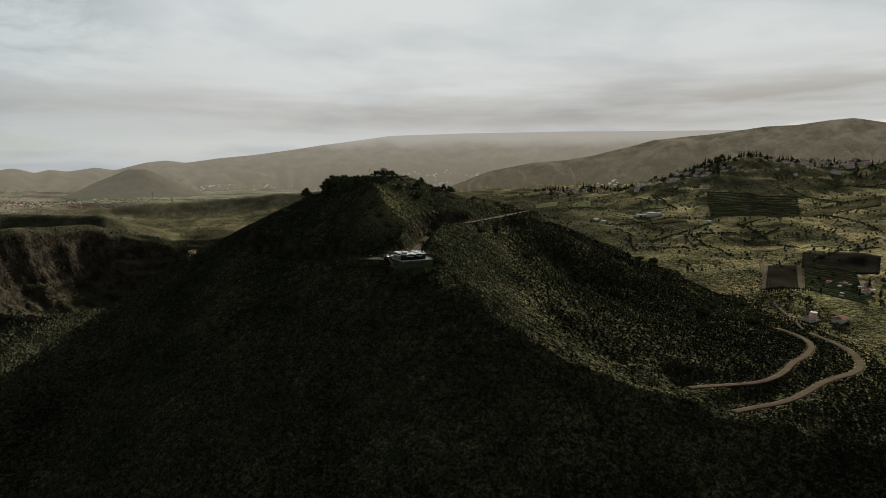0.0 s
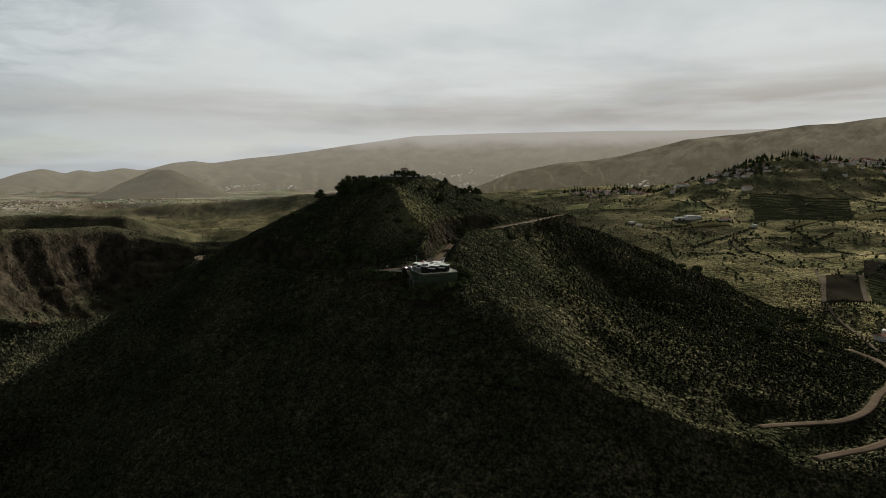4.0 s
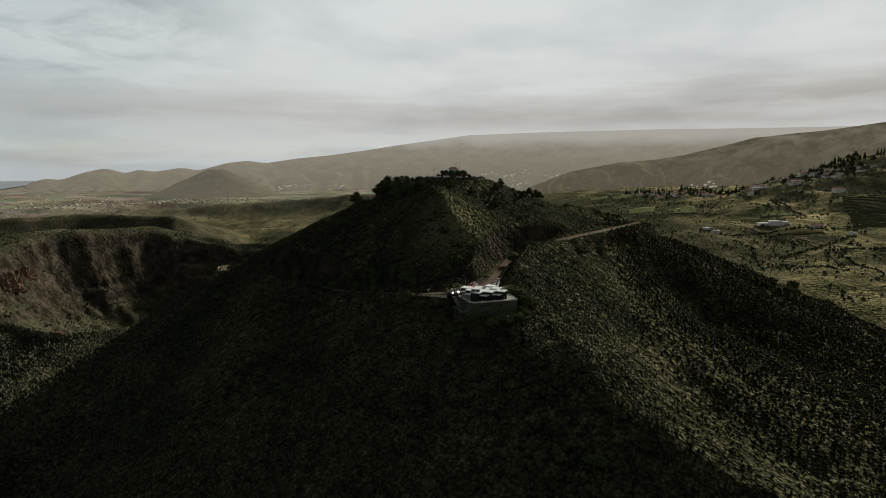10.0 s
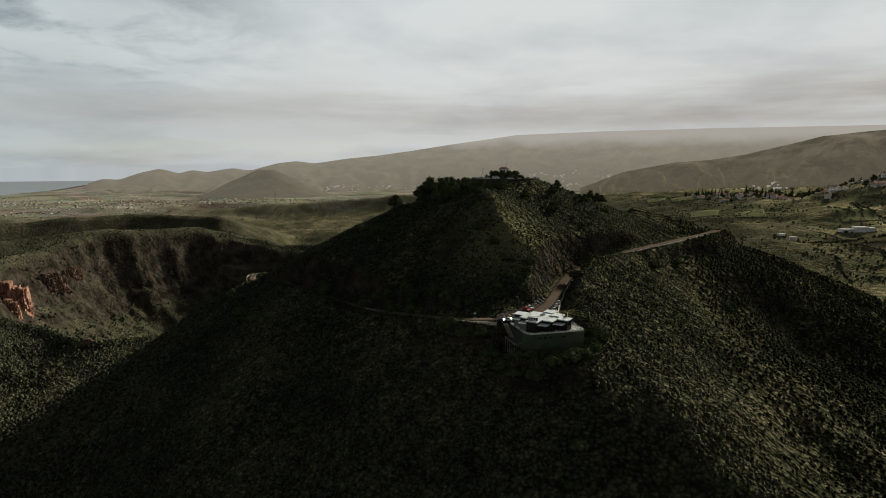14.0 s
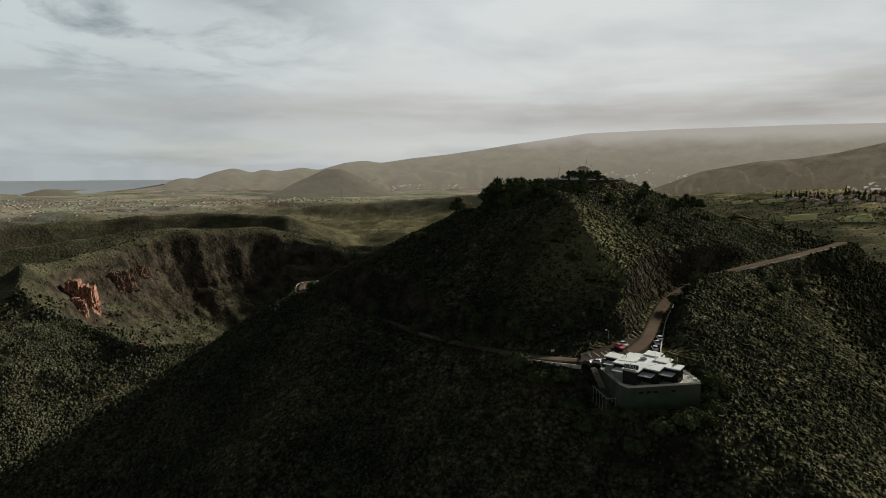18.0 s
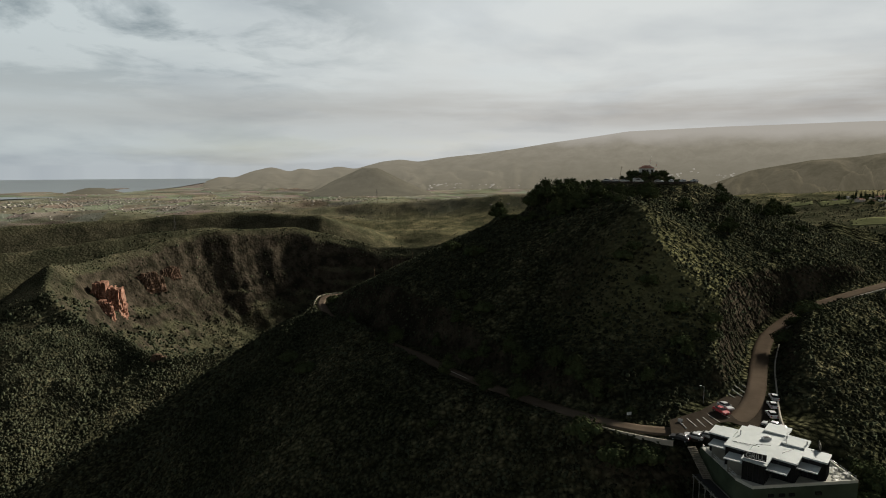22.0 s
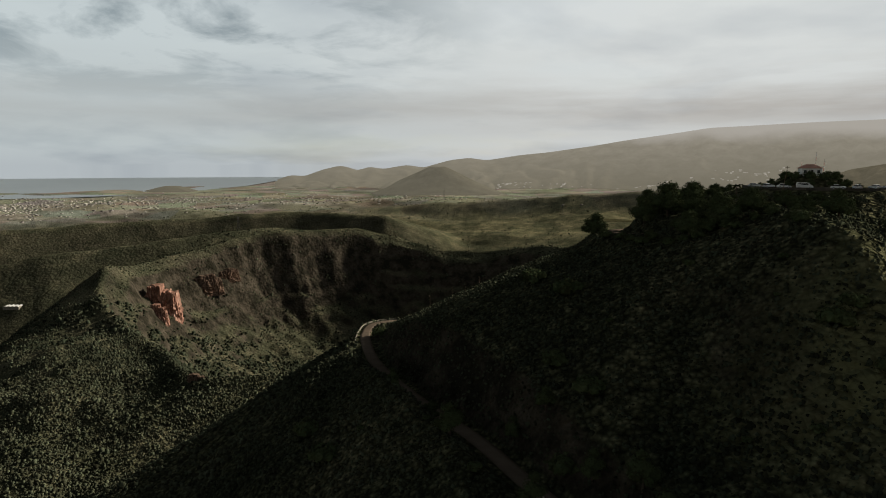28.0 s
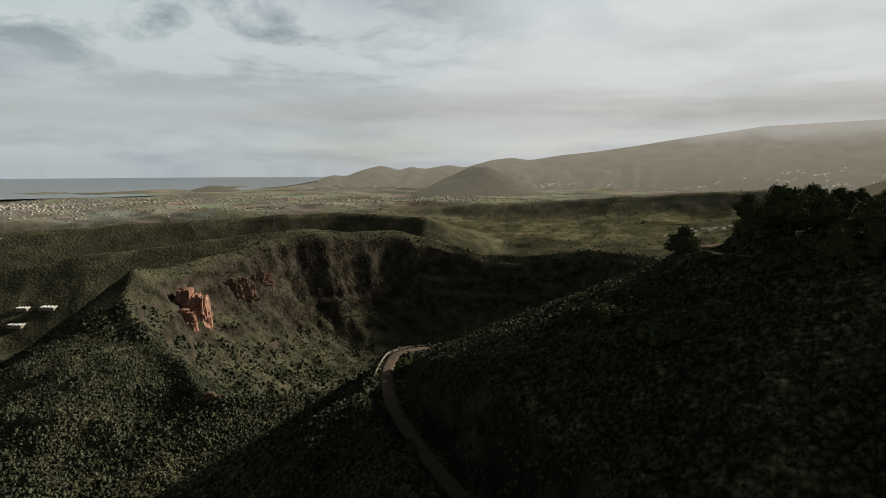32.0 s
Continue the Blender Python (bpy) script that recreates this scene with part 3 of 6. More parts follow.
    link(thin.outputs[0], bare.inputs[1])
    link(bare.outputs[0], mr.inputs[0])
    n3 = node(nt, "ShaderNodeTexNoise", Scale=0.05, Detail=8.0, Roughness=0.7)
    link(geo.outputs["Position"], n3.inputs["Vector"])
    r3 = nt.nodes.new("ShaderNodeValToRGB")
    link(n3.outputs[0], r3.inputs[0])
    e = r3.color_ramp.elements
    e[0].position, e[0].color = 0.42, (0.022, 0.020, 0.014, 1)
    e[1].position, e[1].color = 0.68, (0.090, 0.074, 0.054, 1)
    mix = nt.nodes.new("ShaderNodeMix")
    mix.data_type = "RGBA"
    link(mr.outputs[0], mix.inputs[0])
    link(mul.outputs[2], mix.inputs[6])
    link(r3.outputs[0], mix.inputs[7])
    # farmland of the coastal plain: patchwork of fields, paler than the scrub
    sp = nt.nodes.new("ShaderNodeSeparateXYZ")
    link(geo.outputs["Position"], sp.inputs[0])
    ln = nt.nodes.new("ShaderNodeVectorMath")
    ln.operation = "LENGTH"
    link(geo.outputs["Position"], ln.inputs[0])
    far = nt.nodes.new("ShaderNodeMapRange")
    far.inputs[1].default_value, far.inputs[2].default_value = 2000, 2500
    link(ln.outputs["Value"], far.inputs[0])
    vo = node(nt, "ShaderNodeTexVoronoi", Scale=0.008)
    link(geo.outputs["Position"], vo.inputs["Vector"])
    n4 = node(nt, "ShaderNodeTexNoise", Scale=0.004, Detail=8.0, Roughness=0.7)
    link(geo.outputs["Position"], n4.inputs["Vector"])
    # part of this paleness is distance haze put into the base colour
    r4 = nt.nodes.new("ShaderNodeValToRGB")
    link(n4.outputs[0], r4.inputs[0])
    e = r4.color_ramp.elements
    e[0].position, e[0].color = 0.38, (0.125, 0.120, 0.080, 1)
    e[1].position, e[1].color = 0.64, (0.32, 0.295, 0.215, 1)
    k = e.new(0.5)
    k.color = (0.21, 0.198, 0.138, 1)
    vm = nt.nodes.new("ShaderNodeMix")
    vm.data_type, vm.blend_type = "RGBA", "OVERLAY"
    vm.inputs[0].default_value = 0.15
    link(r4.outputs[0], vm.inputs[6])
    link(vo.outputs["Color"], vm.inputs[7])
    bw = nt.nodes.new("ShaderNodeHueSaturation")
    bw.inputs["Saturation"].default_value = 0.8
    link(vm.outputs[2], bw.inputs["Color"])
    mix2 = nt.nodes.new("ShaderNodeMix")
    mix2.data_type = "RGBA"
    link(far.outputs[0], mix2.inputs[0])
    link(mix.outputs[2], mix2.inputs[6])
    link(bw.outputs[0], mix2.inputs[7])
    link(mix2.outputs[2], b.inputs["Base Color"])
    bp = node(nt, "ShaderNodeBump", Strength=0.7, Distance=1.0)
    link(clump.outputs[0], bp.inputs["Strength"])
    inv = nt.nodes.new("ShaderNodeMath")
    inv.operation = "MULTIPLY_ADD"
    inv.inputs[1].default_value = -1.6
    link(vor.outputs["Distance"], inv.inputs[0])
    big = nt.nodes.new("ShaderNodeMath")
    big.operation = "MULTIPLY_ADD"
    big.inputs[1].default_value = -4.0
    link(vor2.outputs["Distance"], big.inputs[0])
    link(n2.outputs[0], big.inputs[2])
    link(big.outputs[0], inv.inputs[2])
    link(inv.outputs[0], bp.inputs["Height"])
    link(bp.outputs[0], b.inputs["Normal"])
    return m


M_GROUND = ground_material()
GC = (-20.0, -200.0)       # centre of the ground sheet's rings


def build_ground():
    az = np.concatenate([np.linspace(-80, 62, 690), np.linspace(65, 277, 54)])
    rr = [0.0, 20, 40, 60, 80, 91]
    while rr[-1] < 4880:
        r = rr[-1]
        rr.append(r + (2.7 if 90 < r < 560 else r * (0.0046 if 560 <= r < 1450 else 0.0085)) if r > 90 else r + 5)
    rr = np.array(rr)
    A, Rr = np.meshgrid(np.radians(az), rr, indexing="ij")
    x, y = GC[0] + np.sin(A) * Rr, GC[1] + np.cos(A) * Rr
    z = height(x, y)
    v = np.stack([x, y, z], -1).reshape(-1, 3)
    f = grid_faces(len(az), len(rr), True)
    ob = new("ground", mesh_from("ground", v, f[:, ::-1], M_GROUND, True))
    tagged(ob, "volcanic hills, caldera and dry plain covered with scrub", "ground", kind="structure")


build_ground()


def strip(name, pts, half, mat, lift=0.0):
    """A road surface along a line, following its heights."""
    t = np.gradient(pts[:, :2], axis=0)
    t /= np.linalg.norm(t, axis=1)[:, None]
    nrm = np.stack([-t[:, 1], t[:, 0]], -1)
    cols = []
    for s in (-1, -0.5, 0, 0.5, 1):
        c = np.column_stack([pts[:, :2] + nrm * half * s, pts[:, 2] + lift + 0.04 * (1 - s * s)])
        cols.append(c)
    v = np.stack(cols, 1).reshape(-1, 3)
    f = grid_faces(len(pts), 5)
    me = mesh_from(name, v, f, mat, True)
    ob = new(name, me)
    mod = ob.modifiers.new("thick", "SOLIDIFY")
    mod.thickness, mod.offset = 0.3, -1
    return ob


for (pts, half), lab in zip(ROAD_LINES, ("narrow worn asphalt road winding round the hill", "upper asphalt lane climbing to the summit", "pale asphalt road in the valley", "asphalt valley road in a wide bend")):
    tagged(strip("road", pts, half, M_ROAD, 0.1), lab, "road", kind="structure")

# ---- backdrop: the mountain range beyond the plain ----
SKY_A = [-90, -60, -49.5, -44, -41.8, -40.5, -39.4, -38.2, -36.8, -35.2, -34.4, -33.7, -32.7, -31.5, -30.4, -29.4, -28.0, -27.0, -25.6, -24.0, -22.5, -19.7, -17.0, -13.6, -10.7, -6.6, -4.4, 2.8, 11.8, 19.7, 30, 50, 90]
SKY_E = [-0.1, -0.1, -0.06, -0.034, -0.0306, -0.0207, -0.0141, -0.0158, -0.0066, 0.0, -0.0032, -0.0075, -0.0018, -0.0052, -0.002, 0.0008, -0.0032, 0.0018, 0.0083, 0.0115, 0.0078, 0.0152, 0.0200, 0.0282, 0.0365, 0.0463, 0.0520, 0.0562, 0.058, 0.0568, 0.055, 0.05, 0.04]
RANGE_A = [1.5, 5.2, 9.4, 12.2, 14.7, 18.3, 20.1, 20.9, 22.3, 24.8, 26.7, 29, 31.2, 33.5, 35.1, 36.2, 37.2, 45, 70]
RANGE_E = [-0.03, -0.0048, 0.0091, 0.0127, 0.0198, 0.0353, 0.0437, 0.0445, 0.0474, 0.0508, 0.055, 0.0604, 0.0612, 0.0663, 0.0682, 0.0643, 0.0606, 0.06, 0.05]


# Distance haze is put into the emission colour, so these slopes glow.
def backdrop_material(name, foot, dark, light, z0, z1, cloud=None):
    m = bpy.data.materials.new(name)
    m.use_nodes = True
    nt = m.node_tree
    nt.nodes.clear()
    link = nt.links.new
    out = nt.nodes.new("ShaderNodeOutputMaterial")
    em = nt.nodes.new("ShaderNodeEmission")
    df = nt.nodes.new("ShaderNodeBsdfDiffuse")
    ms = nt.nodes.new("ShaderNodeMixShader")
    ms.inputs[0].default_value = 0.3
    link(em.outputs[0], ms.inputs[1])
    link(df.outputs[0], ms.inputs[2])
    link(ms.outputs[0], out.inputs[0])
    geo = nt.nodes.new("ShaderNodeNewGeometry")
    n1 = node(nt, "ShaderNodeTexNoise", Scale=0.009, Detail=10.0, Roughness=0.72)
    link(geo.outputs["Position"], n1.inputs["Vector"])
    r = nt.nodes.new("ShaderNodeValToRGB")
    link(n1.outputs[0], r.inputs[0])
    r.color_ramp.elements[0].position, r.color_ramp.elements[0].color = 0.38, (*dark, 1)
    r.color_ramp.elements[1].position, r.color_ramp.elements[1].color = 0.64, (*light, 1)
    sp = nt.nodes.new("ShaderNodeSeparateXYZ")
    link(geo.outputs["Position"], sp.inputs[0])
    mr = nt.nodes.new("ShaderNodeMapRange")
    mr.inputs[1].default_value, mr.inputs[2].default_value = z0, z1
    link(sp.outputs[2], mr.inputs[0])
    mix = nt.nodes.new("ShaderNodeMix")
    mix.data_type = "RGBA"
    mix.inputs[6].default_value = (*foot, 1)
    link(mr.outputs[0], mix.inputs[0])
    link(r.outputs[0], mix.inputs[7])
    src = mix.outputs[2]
    if cloud:      # the summits run up into the cloud, its colour painted on them
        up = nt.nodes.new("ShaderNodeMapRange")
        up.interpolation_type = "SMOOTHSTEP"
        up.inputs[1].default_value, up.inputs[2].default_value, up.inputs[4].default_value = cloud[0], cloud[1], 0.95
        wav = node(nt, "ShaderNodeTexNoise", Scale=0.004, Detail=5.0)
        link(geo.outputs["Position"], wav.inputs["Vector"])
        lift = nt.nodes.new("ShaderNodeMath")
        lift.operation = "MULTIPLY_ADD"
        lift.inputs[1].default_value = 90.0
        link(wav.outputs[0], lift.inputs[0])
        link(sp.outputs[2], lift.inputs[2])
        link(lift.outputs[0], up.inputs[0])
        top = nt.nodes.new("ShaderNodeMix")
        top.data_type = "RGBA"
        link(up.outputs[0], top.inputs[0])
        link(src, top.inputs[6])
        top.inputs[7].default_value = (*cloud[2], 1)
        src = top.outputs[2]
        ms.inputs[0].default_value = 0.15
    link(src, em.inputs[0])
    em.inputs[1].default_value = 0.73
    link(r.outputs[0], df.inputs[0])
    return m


SLOPES = {}


def backdrop(name, az, el, r0, r1, mat, label, low=-105, amp=18.0, seed=5):
    a = np.linspace(az[0], az[-1], 700)
    n = 70
    e = np.interp(a, az, el)
    e = np.convolve(np.pad(e, 1, mode="edge"), np.ones(3) / 3, mode="valid")
    s = np.linspace(0, 1, n)
    A, S = np.meshgrid(a, s, indexing="ij")
    E = np.repeat(e[:, None], n, 1)
    R = r0 + (r1 - r0) * S
    top = 60 + E * r1
    z = low + (top - low) * S ** 1.3 + amp * np.sin(np.pi * S ** 0.8) * (np.abs(fbm(A / 2.0 + 0.6 * fbm(A / 3, S * 3, 2, seed + 3), S * 2.2, 6, seed)) * 1.6 - 0.7)
    z = np.maximum(z, low - 30)
    SLOPES[name] = (a, R[0], z)
    x, y = GC[0] + np.sin(np.radians(A)) * R, GC[1] + np.cos(np.radians(A)) * R
    ob = new(name, mesh_from(name, np.stack([x, y, z], -1).reshape(-1, 3), grid_faces(700, n), mat, True))
    return tagged(ob, label, "mountains", kind="structure")


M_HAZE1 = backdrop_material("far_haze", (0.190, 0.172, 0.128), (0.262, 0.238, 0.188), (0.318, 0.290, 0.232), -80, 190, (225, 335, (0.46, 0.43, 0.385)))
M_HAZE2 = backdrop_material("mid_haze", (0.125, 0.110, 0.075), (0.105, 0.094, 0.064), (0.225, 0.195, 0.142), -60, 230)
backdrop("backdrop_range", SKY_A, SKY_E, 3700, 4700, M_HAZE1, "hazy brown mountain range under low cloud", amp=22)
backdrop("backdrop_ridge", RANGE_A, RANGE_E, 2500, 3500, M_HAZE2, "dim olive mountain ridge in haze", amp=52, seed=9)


def backdrop_cone(az, r, top, base, foot):
    """An old cinder cone on the plain, distance haze put into its glow."""
    nu, nv = 90, 22
    u, v = np.meshgrid(np.linspace(0, 2 * np.pi, nu, endpoint=False), np.linspace(0, 1, nv), indexing="ij")
    rad = foot * (1 - v) ** 0.9 + 34 * v
    rad = rad * (1 + 0.06 * fbm(u * 2.0, v * 3, 3, 81) * (1 - 0.5 * v))
    z = base + (top - base) * v ** 1.35
    cx, cy = GC[0] + math.sin(radians(az)) * r, GC[1] + math.cos(radians(az)) * r
    vs = np.stack([cx + np.cos(u) * rad * 1.2, cy + np.sin(u) * rad, z], -1).reshape(-1, 3)
    vs = np.vstack([vs, [[cx, cy, top - 2]]])
    f = grid_faces(nu, nv, True)
    cap = np.array([[i * nv + nv - 1, ((i + 1) % nu) * nv + nv - 1, len(vs) - 1, len(vs) - 1] for i in range(nu)])
    me = bpy.data.meshes.new("backdrop_cone")
    me.from_pydata(vs.tolist(), [], f.tolist() + [q[:3].tolist() for q in cap])
    me.materials.append(M_CONE)
    me.polygons.foreach_set("use_smooth", np.ones(len(me.polygons), bool))
    return tagged(new("backdrop_cone", me), "old cinder cone dulled by haze", "mountains", kind="structure")


# cone colours with haze already mixed in; most of it is emission
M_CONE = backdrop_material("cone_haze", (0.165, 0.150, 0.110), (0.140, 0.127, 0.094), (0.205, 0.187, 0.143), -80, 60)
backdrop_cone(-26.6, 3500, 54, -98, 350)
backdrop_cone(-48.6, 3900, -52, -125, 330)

# ---- sea ----
M_SEA = material("sea_water", [(0.225, 0.265, 0.295), (0.255, 0.30, 0.33)], 0.002, 0.6, 0.0, 0.01, spec=0.6)


def build_sea():
    a, q = np.linspace(-120, -40, 160), np.linspace(0, 1, 30)
    A, Q = np.meshgrid(a, q, indexing="ij")
    inner = np.interp(A, [-120, -56, -50, -43, -40], [3330, 3380, 3560, 4250, 4700])
    Rr = inner + (4890 - inner) * Q
    z = 62.5 - Rr * np.interp(Rr, [3330, 3800, 4300, 4890], [0.0435, 0.0375, 0.0295, 0.0175])
    A = np.radians(A)
    v = np.stack([GC[0] + np.sin(A) * Rr, GC[1] + np.cos(A) * Rr, z], -1).reshape(-1, 3)
    tagged(new("water", mesh_from("water", v, grid_faces(160, 30)[:, ::-1], M_SEA, True)), "grey sea off the coast", "sea", kind="structure")


build_sea()

# ---- scrub on the hill ----
def scatter_blobs(name, xs, ys, sizes, mat, label, rings=2, seg=6, seed=1):
    """Low rounded bushes, each with its own crumpled outline."""
    rng = np.random.default_rng(seed)
    n = len(xs)
    zs = height(xs, ys)
    nv = rings * seg + 1
    th = np.arange(seg) * 2 * np.pi / seg
    base = []
    for k in range(rings):
        el = -0.25 + 0.85 * k / (rings - 1)
        base += [(np.cos(t + 0.5 * k) * np.cos(el), np.sin(t + 0.5 * k) * np.cos(el), np.sin(el) + 0.3) for t in th]
    base.append((0, 0, 1.3))
    base = np.array(base)
    f = []
    for k in range(rings - 1):
        for s in range(seg):
            a0, a1 = k * seg + s, k * seg + (s + 1) % seg
            f += [(a0, a1, a1 + seg), (a0, a1 + seg, a0 + seg)]
    for s in range(seg):
        f.append(((rings - 1) * seg + s, (rings - 1) * seg + (s + 1) % seg, nv - 1))
    f = np.array(f)
    jit = 1 + rng.uniform(-0.45, 0.40, (n, nv, 1))
    v = base[None] * jit * sizes[:, None, None]
    v[:, :, 2] *= rng.uniform(0.7, 1.1, (n, 1))
    v += np.stack([xs, ys, zs - 0.1], -1)[:, None, :]
    faces = (f[None] + (np.arange(n) * nv)[:, None, None]).reshape(-1, 3)
    ob = new(name, mesh_from(name, v.reshape(-1, 3), faces, mat, False))
    return tagged(ob, label, "shrubs", kind="stuff")


def road_clear(xs, ys, margin=1.5):
    keep = np.ones(len(xs), bool)
    for pts, half in ROAD_LINES:
        d = np.full(len(xs), 1e9)
        for q in pts:
            d = np.minimum(d, (xs - q[0]) ** 2 + (ys - q[1]) ** 2)
        keep &= d > (half + margin) ** 2
    return keep


def scrub_patch(name, n, x0, x1, y0, y1, small, large, label, seed, cover=0.75, clear=True, seg=6, mat=None, where=None):
    rng = np.random.default_rng(seed)
    xs, ys = rng.uniform(x0, x1, n), rng.uniform(y0, y1, n)
    dens = cover + 0.45 * fbm(xs / 40, ys / 40, 3, 55)
    keep = (rng.uniform(0, 1, n) < dens)
    if clear:
        keep &= road_clear(xs, ys) & (np.hypot(xs + 30, ys - 212) > 27) & (np.hypot(xs - 5, ys - 28) > 17) & (np.hypot(xs - 12, ys - 8) > 14)
    if where is not None:
        keep &= where(xs, ys, rng.uniform(0, 1, n))
    xs, ys = xs[keep], ys[keep]
    size = small + (large - small) * rng.uniform(0, 1, len(xs)) ** 2
    return scatter_blobs(name, xs, ys, size, mat or M_SHRUB, label, seed=seed, seg=seg)


def off_clearing(xs, ys, u):
    return u > 0.8 * np.exp(-((xs + 18) ** 2 + (ys - 84) ** 2) / 16 ** 2)


scrub_patch("hill_scrub", 112000, -200, 80, -100, 215, 0.27, 0.74, "dense low dark-green scrub on the hillside", 4, 0.85, seg=4, where=off_clearing)
scrub_patch("slope_scrub", 66000, -620, -200, -60, 380, 0.55, 1.35, "low scrub on the shaded lower slope", 5, 0.85, seg=4)


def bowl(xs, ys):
    """How far into the bowl behind the crease, coloured as shaded, a place lies, 0 to 1."""
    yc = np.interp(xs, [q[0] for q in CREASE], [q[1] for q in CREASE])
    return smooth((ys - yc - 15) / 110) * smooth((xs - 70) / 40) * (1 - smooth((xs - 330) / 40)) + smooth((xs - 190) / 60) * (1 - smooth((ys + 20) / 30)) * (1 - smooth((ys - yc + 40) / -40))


# flank and bowl get the shade-coloured shrubs, denser in the bowl
scrub_patch("valley_scrub", 38000, 80, 400, -200, 330, 0.35, 0.95, "low scrub on the flank above the valley", 6, 0.9, seg=4, mat=M_SHRUB_SHADED, where=lambda x, y, u: u > bowl(x, y))
scrub_patch("valley_scrub_shaded", 64000, 80, 400, -120, 260, 0.5, 1.15, "dense scrub in the bowl of the flank, darkened for shade", 16, 0.95, seg=4, mat=M_SHRUB_SHADED, where=lambda x, y, u: u < bowl(x, y))
scrub_patch("front_scrub", 12000, -200, 80, -240, -100, 0.6, 1.3, "low scrub on the foot of the hill", 9, 0.8, seg=4)
def gentle_ground(xs, ys, u):
    """Keeps most bushes off steep rock."""
    s = np.hypot(height(xs + 4, ys) - height(xs - 4, ys), height(xs, ys + 4) - height(xs, ys - 4)) / 8
    return u > smooth((s - 0.55) / 0.5) * 0.85


scrub_patch("caldera_scrub", 52000, -1050, -300, 120, 800, 0.5, 1.5, "bushes on the caldera rim and inner slope", 7, 0.55, False, seg=4, mat=M_FARMBUSH, where=gentle_ground)
scrub_patch("apron_bushes", 5200, -760, -420, 370, 680, 1.2, 3.4, "round dark bushes on the caldera's sunny apron", 17, 0.7, False, seg=5, where=gentle_ground)
scrub_patch("caldera_wall_bushes", 15000, -1060, -260, 560, 1120, 0.8, 2.6, "dark bushes clinging to the caldera's inner wall", 18, 0.5, False, seg=4)
scrub_patch("spur_bushes", 9000, -900, -420, 150, 420, 0.9, 2.2, "dark rounded bushes on the spur before the caldera", 19, 0.6, False, seg=4)
scrub_patch("farmland_bushes", 40000, 150, 1300, 330, 1700, 0.7, 2.4, "bushes and small trees among the farms", 8, 0.35, False, seg=4, mat=M_FARMBUSH)


def hedge_rows(n, x0, x1, y0, y1, seed):
    """Bushes standing in lines along the plots."""
    rng = np.random.default_rng(seed)
    xs, ys = [], []
    for k in range(n):
        cx, cy = rng.uniform(x0, x1), rng.uniform(y0, y1)
        th, ln = rng.choice([0.25, 1.75]) + rng.normal(0, 0.25), rng.uniform(40, 150)
        m = int(ln / 2.6)
        t = np.linspace(-0.5, 0.5, m) * ln
        xs.append(cx + np.cos(th) * t + rng.normal(0, 0.8, m))
        ys.append(cy + np.sin(th) * t + rng.normal(0, 0.8, m))
    xs, ys = np.concatenate(xs), np.concatenate(ys)
    return scatter_blobs("hedge_rows", xs, ys, rng.uniform(1.0, 2.4, len(xs)), M_FARMBUSH, "dark hedges and tree lines between the plots", seed=seed, seg=5)


hedge_rows(90, 300, 1250, 360, 1350, 31)
scrub_patch("far_bushes", 12000, -1900, -200, 1250, 2500, 1.0, 2.8, "dark bushes on the distant slopes", 10, 0.25, False, seg=4, mat=M_FARMBUSH)

# ---- things: tools ----
def part(name, bm, mat, parent, label="", smooth_shade=False):
    bmesh.ops.recalc_face_normals(bm, faces=bm.faces)
    me = bpy.data.meshes.new(name)
    bm.to_mesh(me)
    bm.free()
    me.materials.append(mat)
    if smooth_shade:
        me.polygons.foreach_set("use_smooth", np.ones(len(me.polygons), bool))
    ob = new(name, me)
    ob.parent = parent
    if label:
        ob["label"] = label
    return ob


def shared(name, me, parent, m=None):
    ob = new(name, me)
    ob.parent = parent
    if m is not None:
        ob.matrix_local = m
    return ob


def box(bm, x0, x1, y0, y1, z0, z1, bevel=0.0):
    v = [bm.verts.new(p) for p in ((x0, y0, z0), (x1, y0, z0), (x1, y1, z0), (x0, y1, z0), (x0, y0, z1), (x1, y0, z1), (x1, y1, z1), (x0, y1, z1))]
    fs = [bm.faces.new([v[i] for i in q]) for q in ((3, 2, 1, 0), (4, 5, 6, 7), (0, 1, 5, 4), (1, 2, 6, 5), (2, 3, 7, 6), (3, 0, 4, 7))]
    if bevel:
        edges = list({e for f in fs for e in f.edges})
        bmesh.ops.bevel(bm, geom=edges, offset=bevel, segments=1, affect="EDGES")
    return bm


def tube(bm, p, q, r0, r1, seg=6, cap=True):
    p, q = Vector(p), Vector(q)
    rot = (q - p).to_track_quat("Z", "Y").to_matrix()
    rings = []
    for c, r in ((p, r0), (q, r1)):
        rings.append([bm.verts.new(c + rot @ Vector((math.cos(k * 2 * math.pi / seg) * r, math.sin(k * 2 * math.pi / seg) * r, 0))) for k in range(seg)])
    for k in range(seg):
        bm.faces.new((rings[0][k], rings[0][(k + 1) % seg], rings[1][(k + 1) % seg], rings[1][k]))
    if cap:
        bm.faces.new(rings[1])
        bm.faces.new(rings[0][::-1])
    return bm


def prism(bm, pts, z0, z1, dz=None):
    """Upright prism on a polygon; dz lifts single corners of the top."""
    dz = dz or [0] * len(pts)
    lo = [bm.verts.new((x, y, z0 + d)) for (x, y), d in zip(pts, dz)]
    hi = [bm.verts.new((x, y, z1 + d)) for (x, y), d in zip(pts, dz)]
    bm.faces.new(hi)
    bm.faces.new(lo[::-1])
    n = len(pts)
    for k in range(n):
        bm.faces.new((lo[k], lo[(k + 1) % n], hi[(k + 1) % n], hi[k]))
    return bm


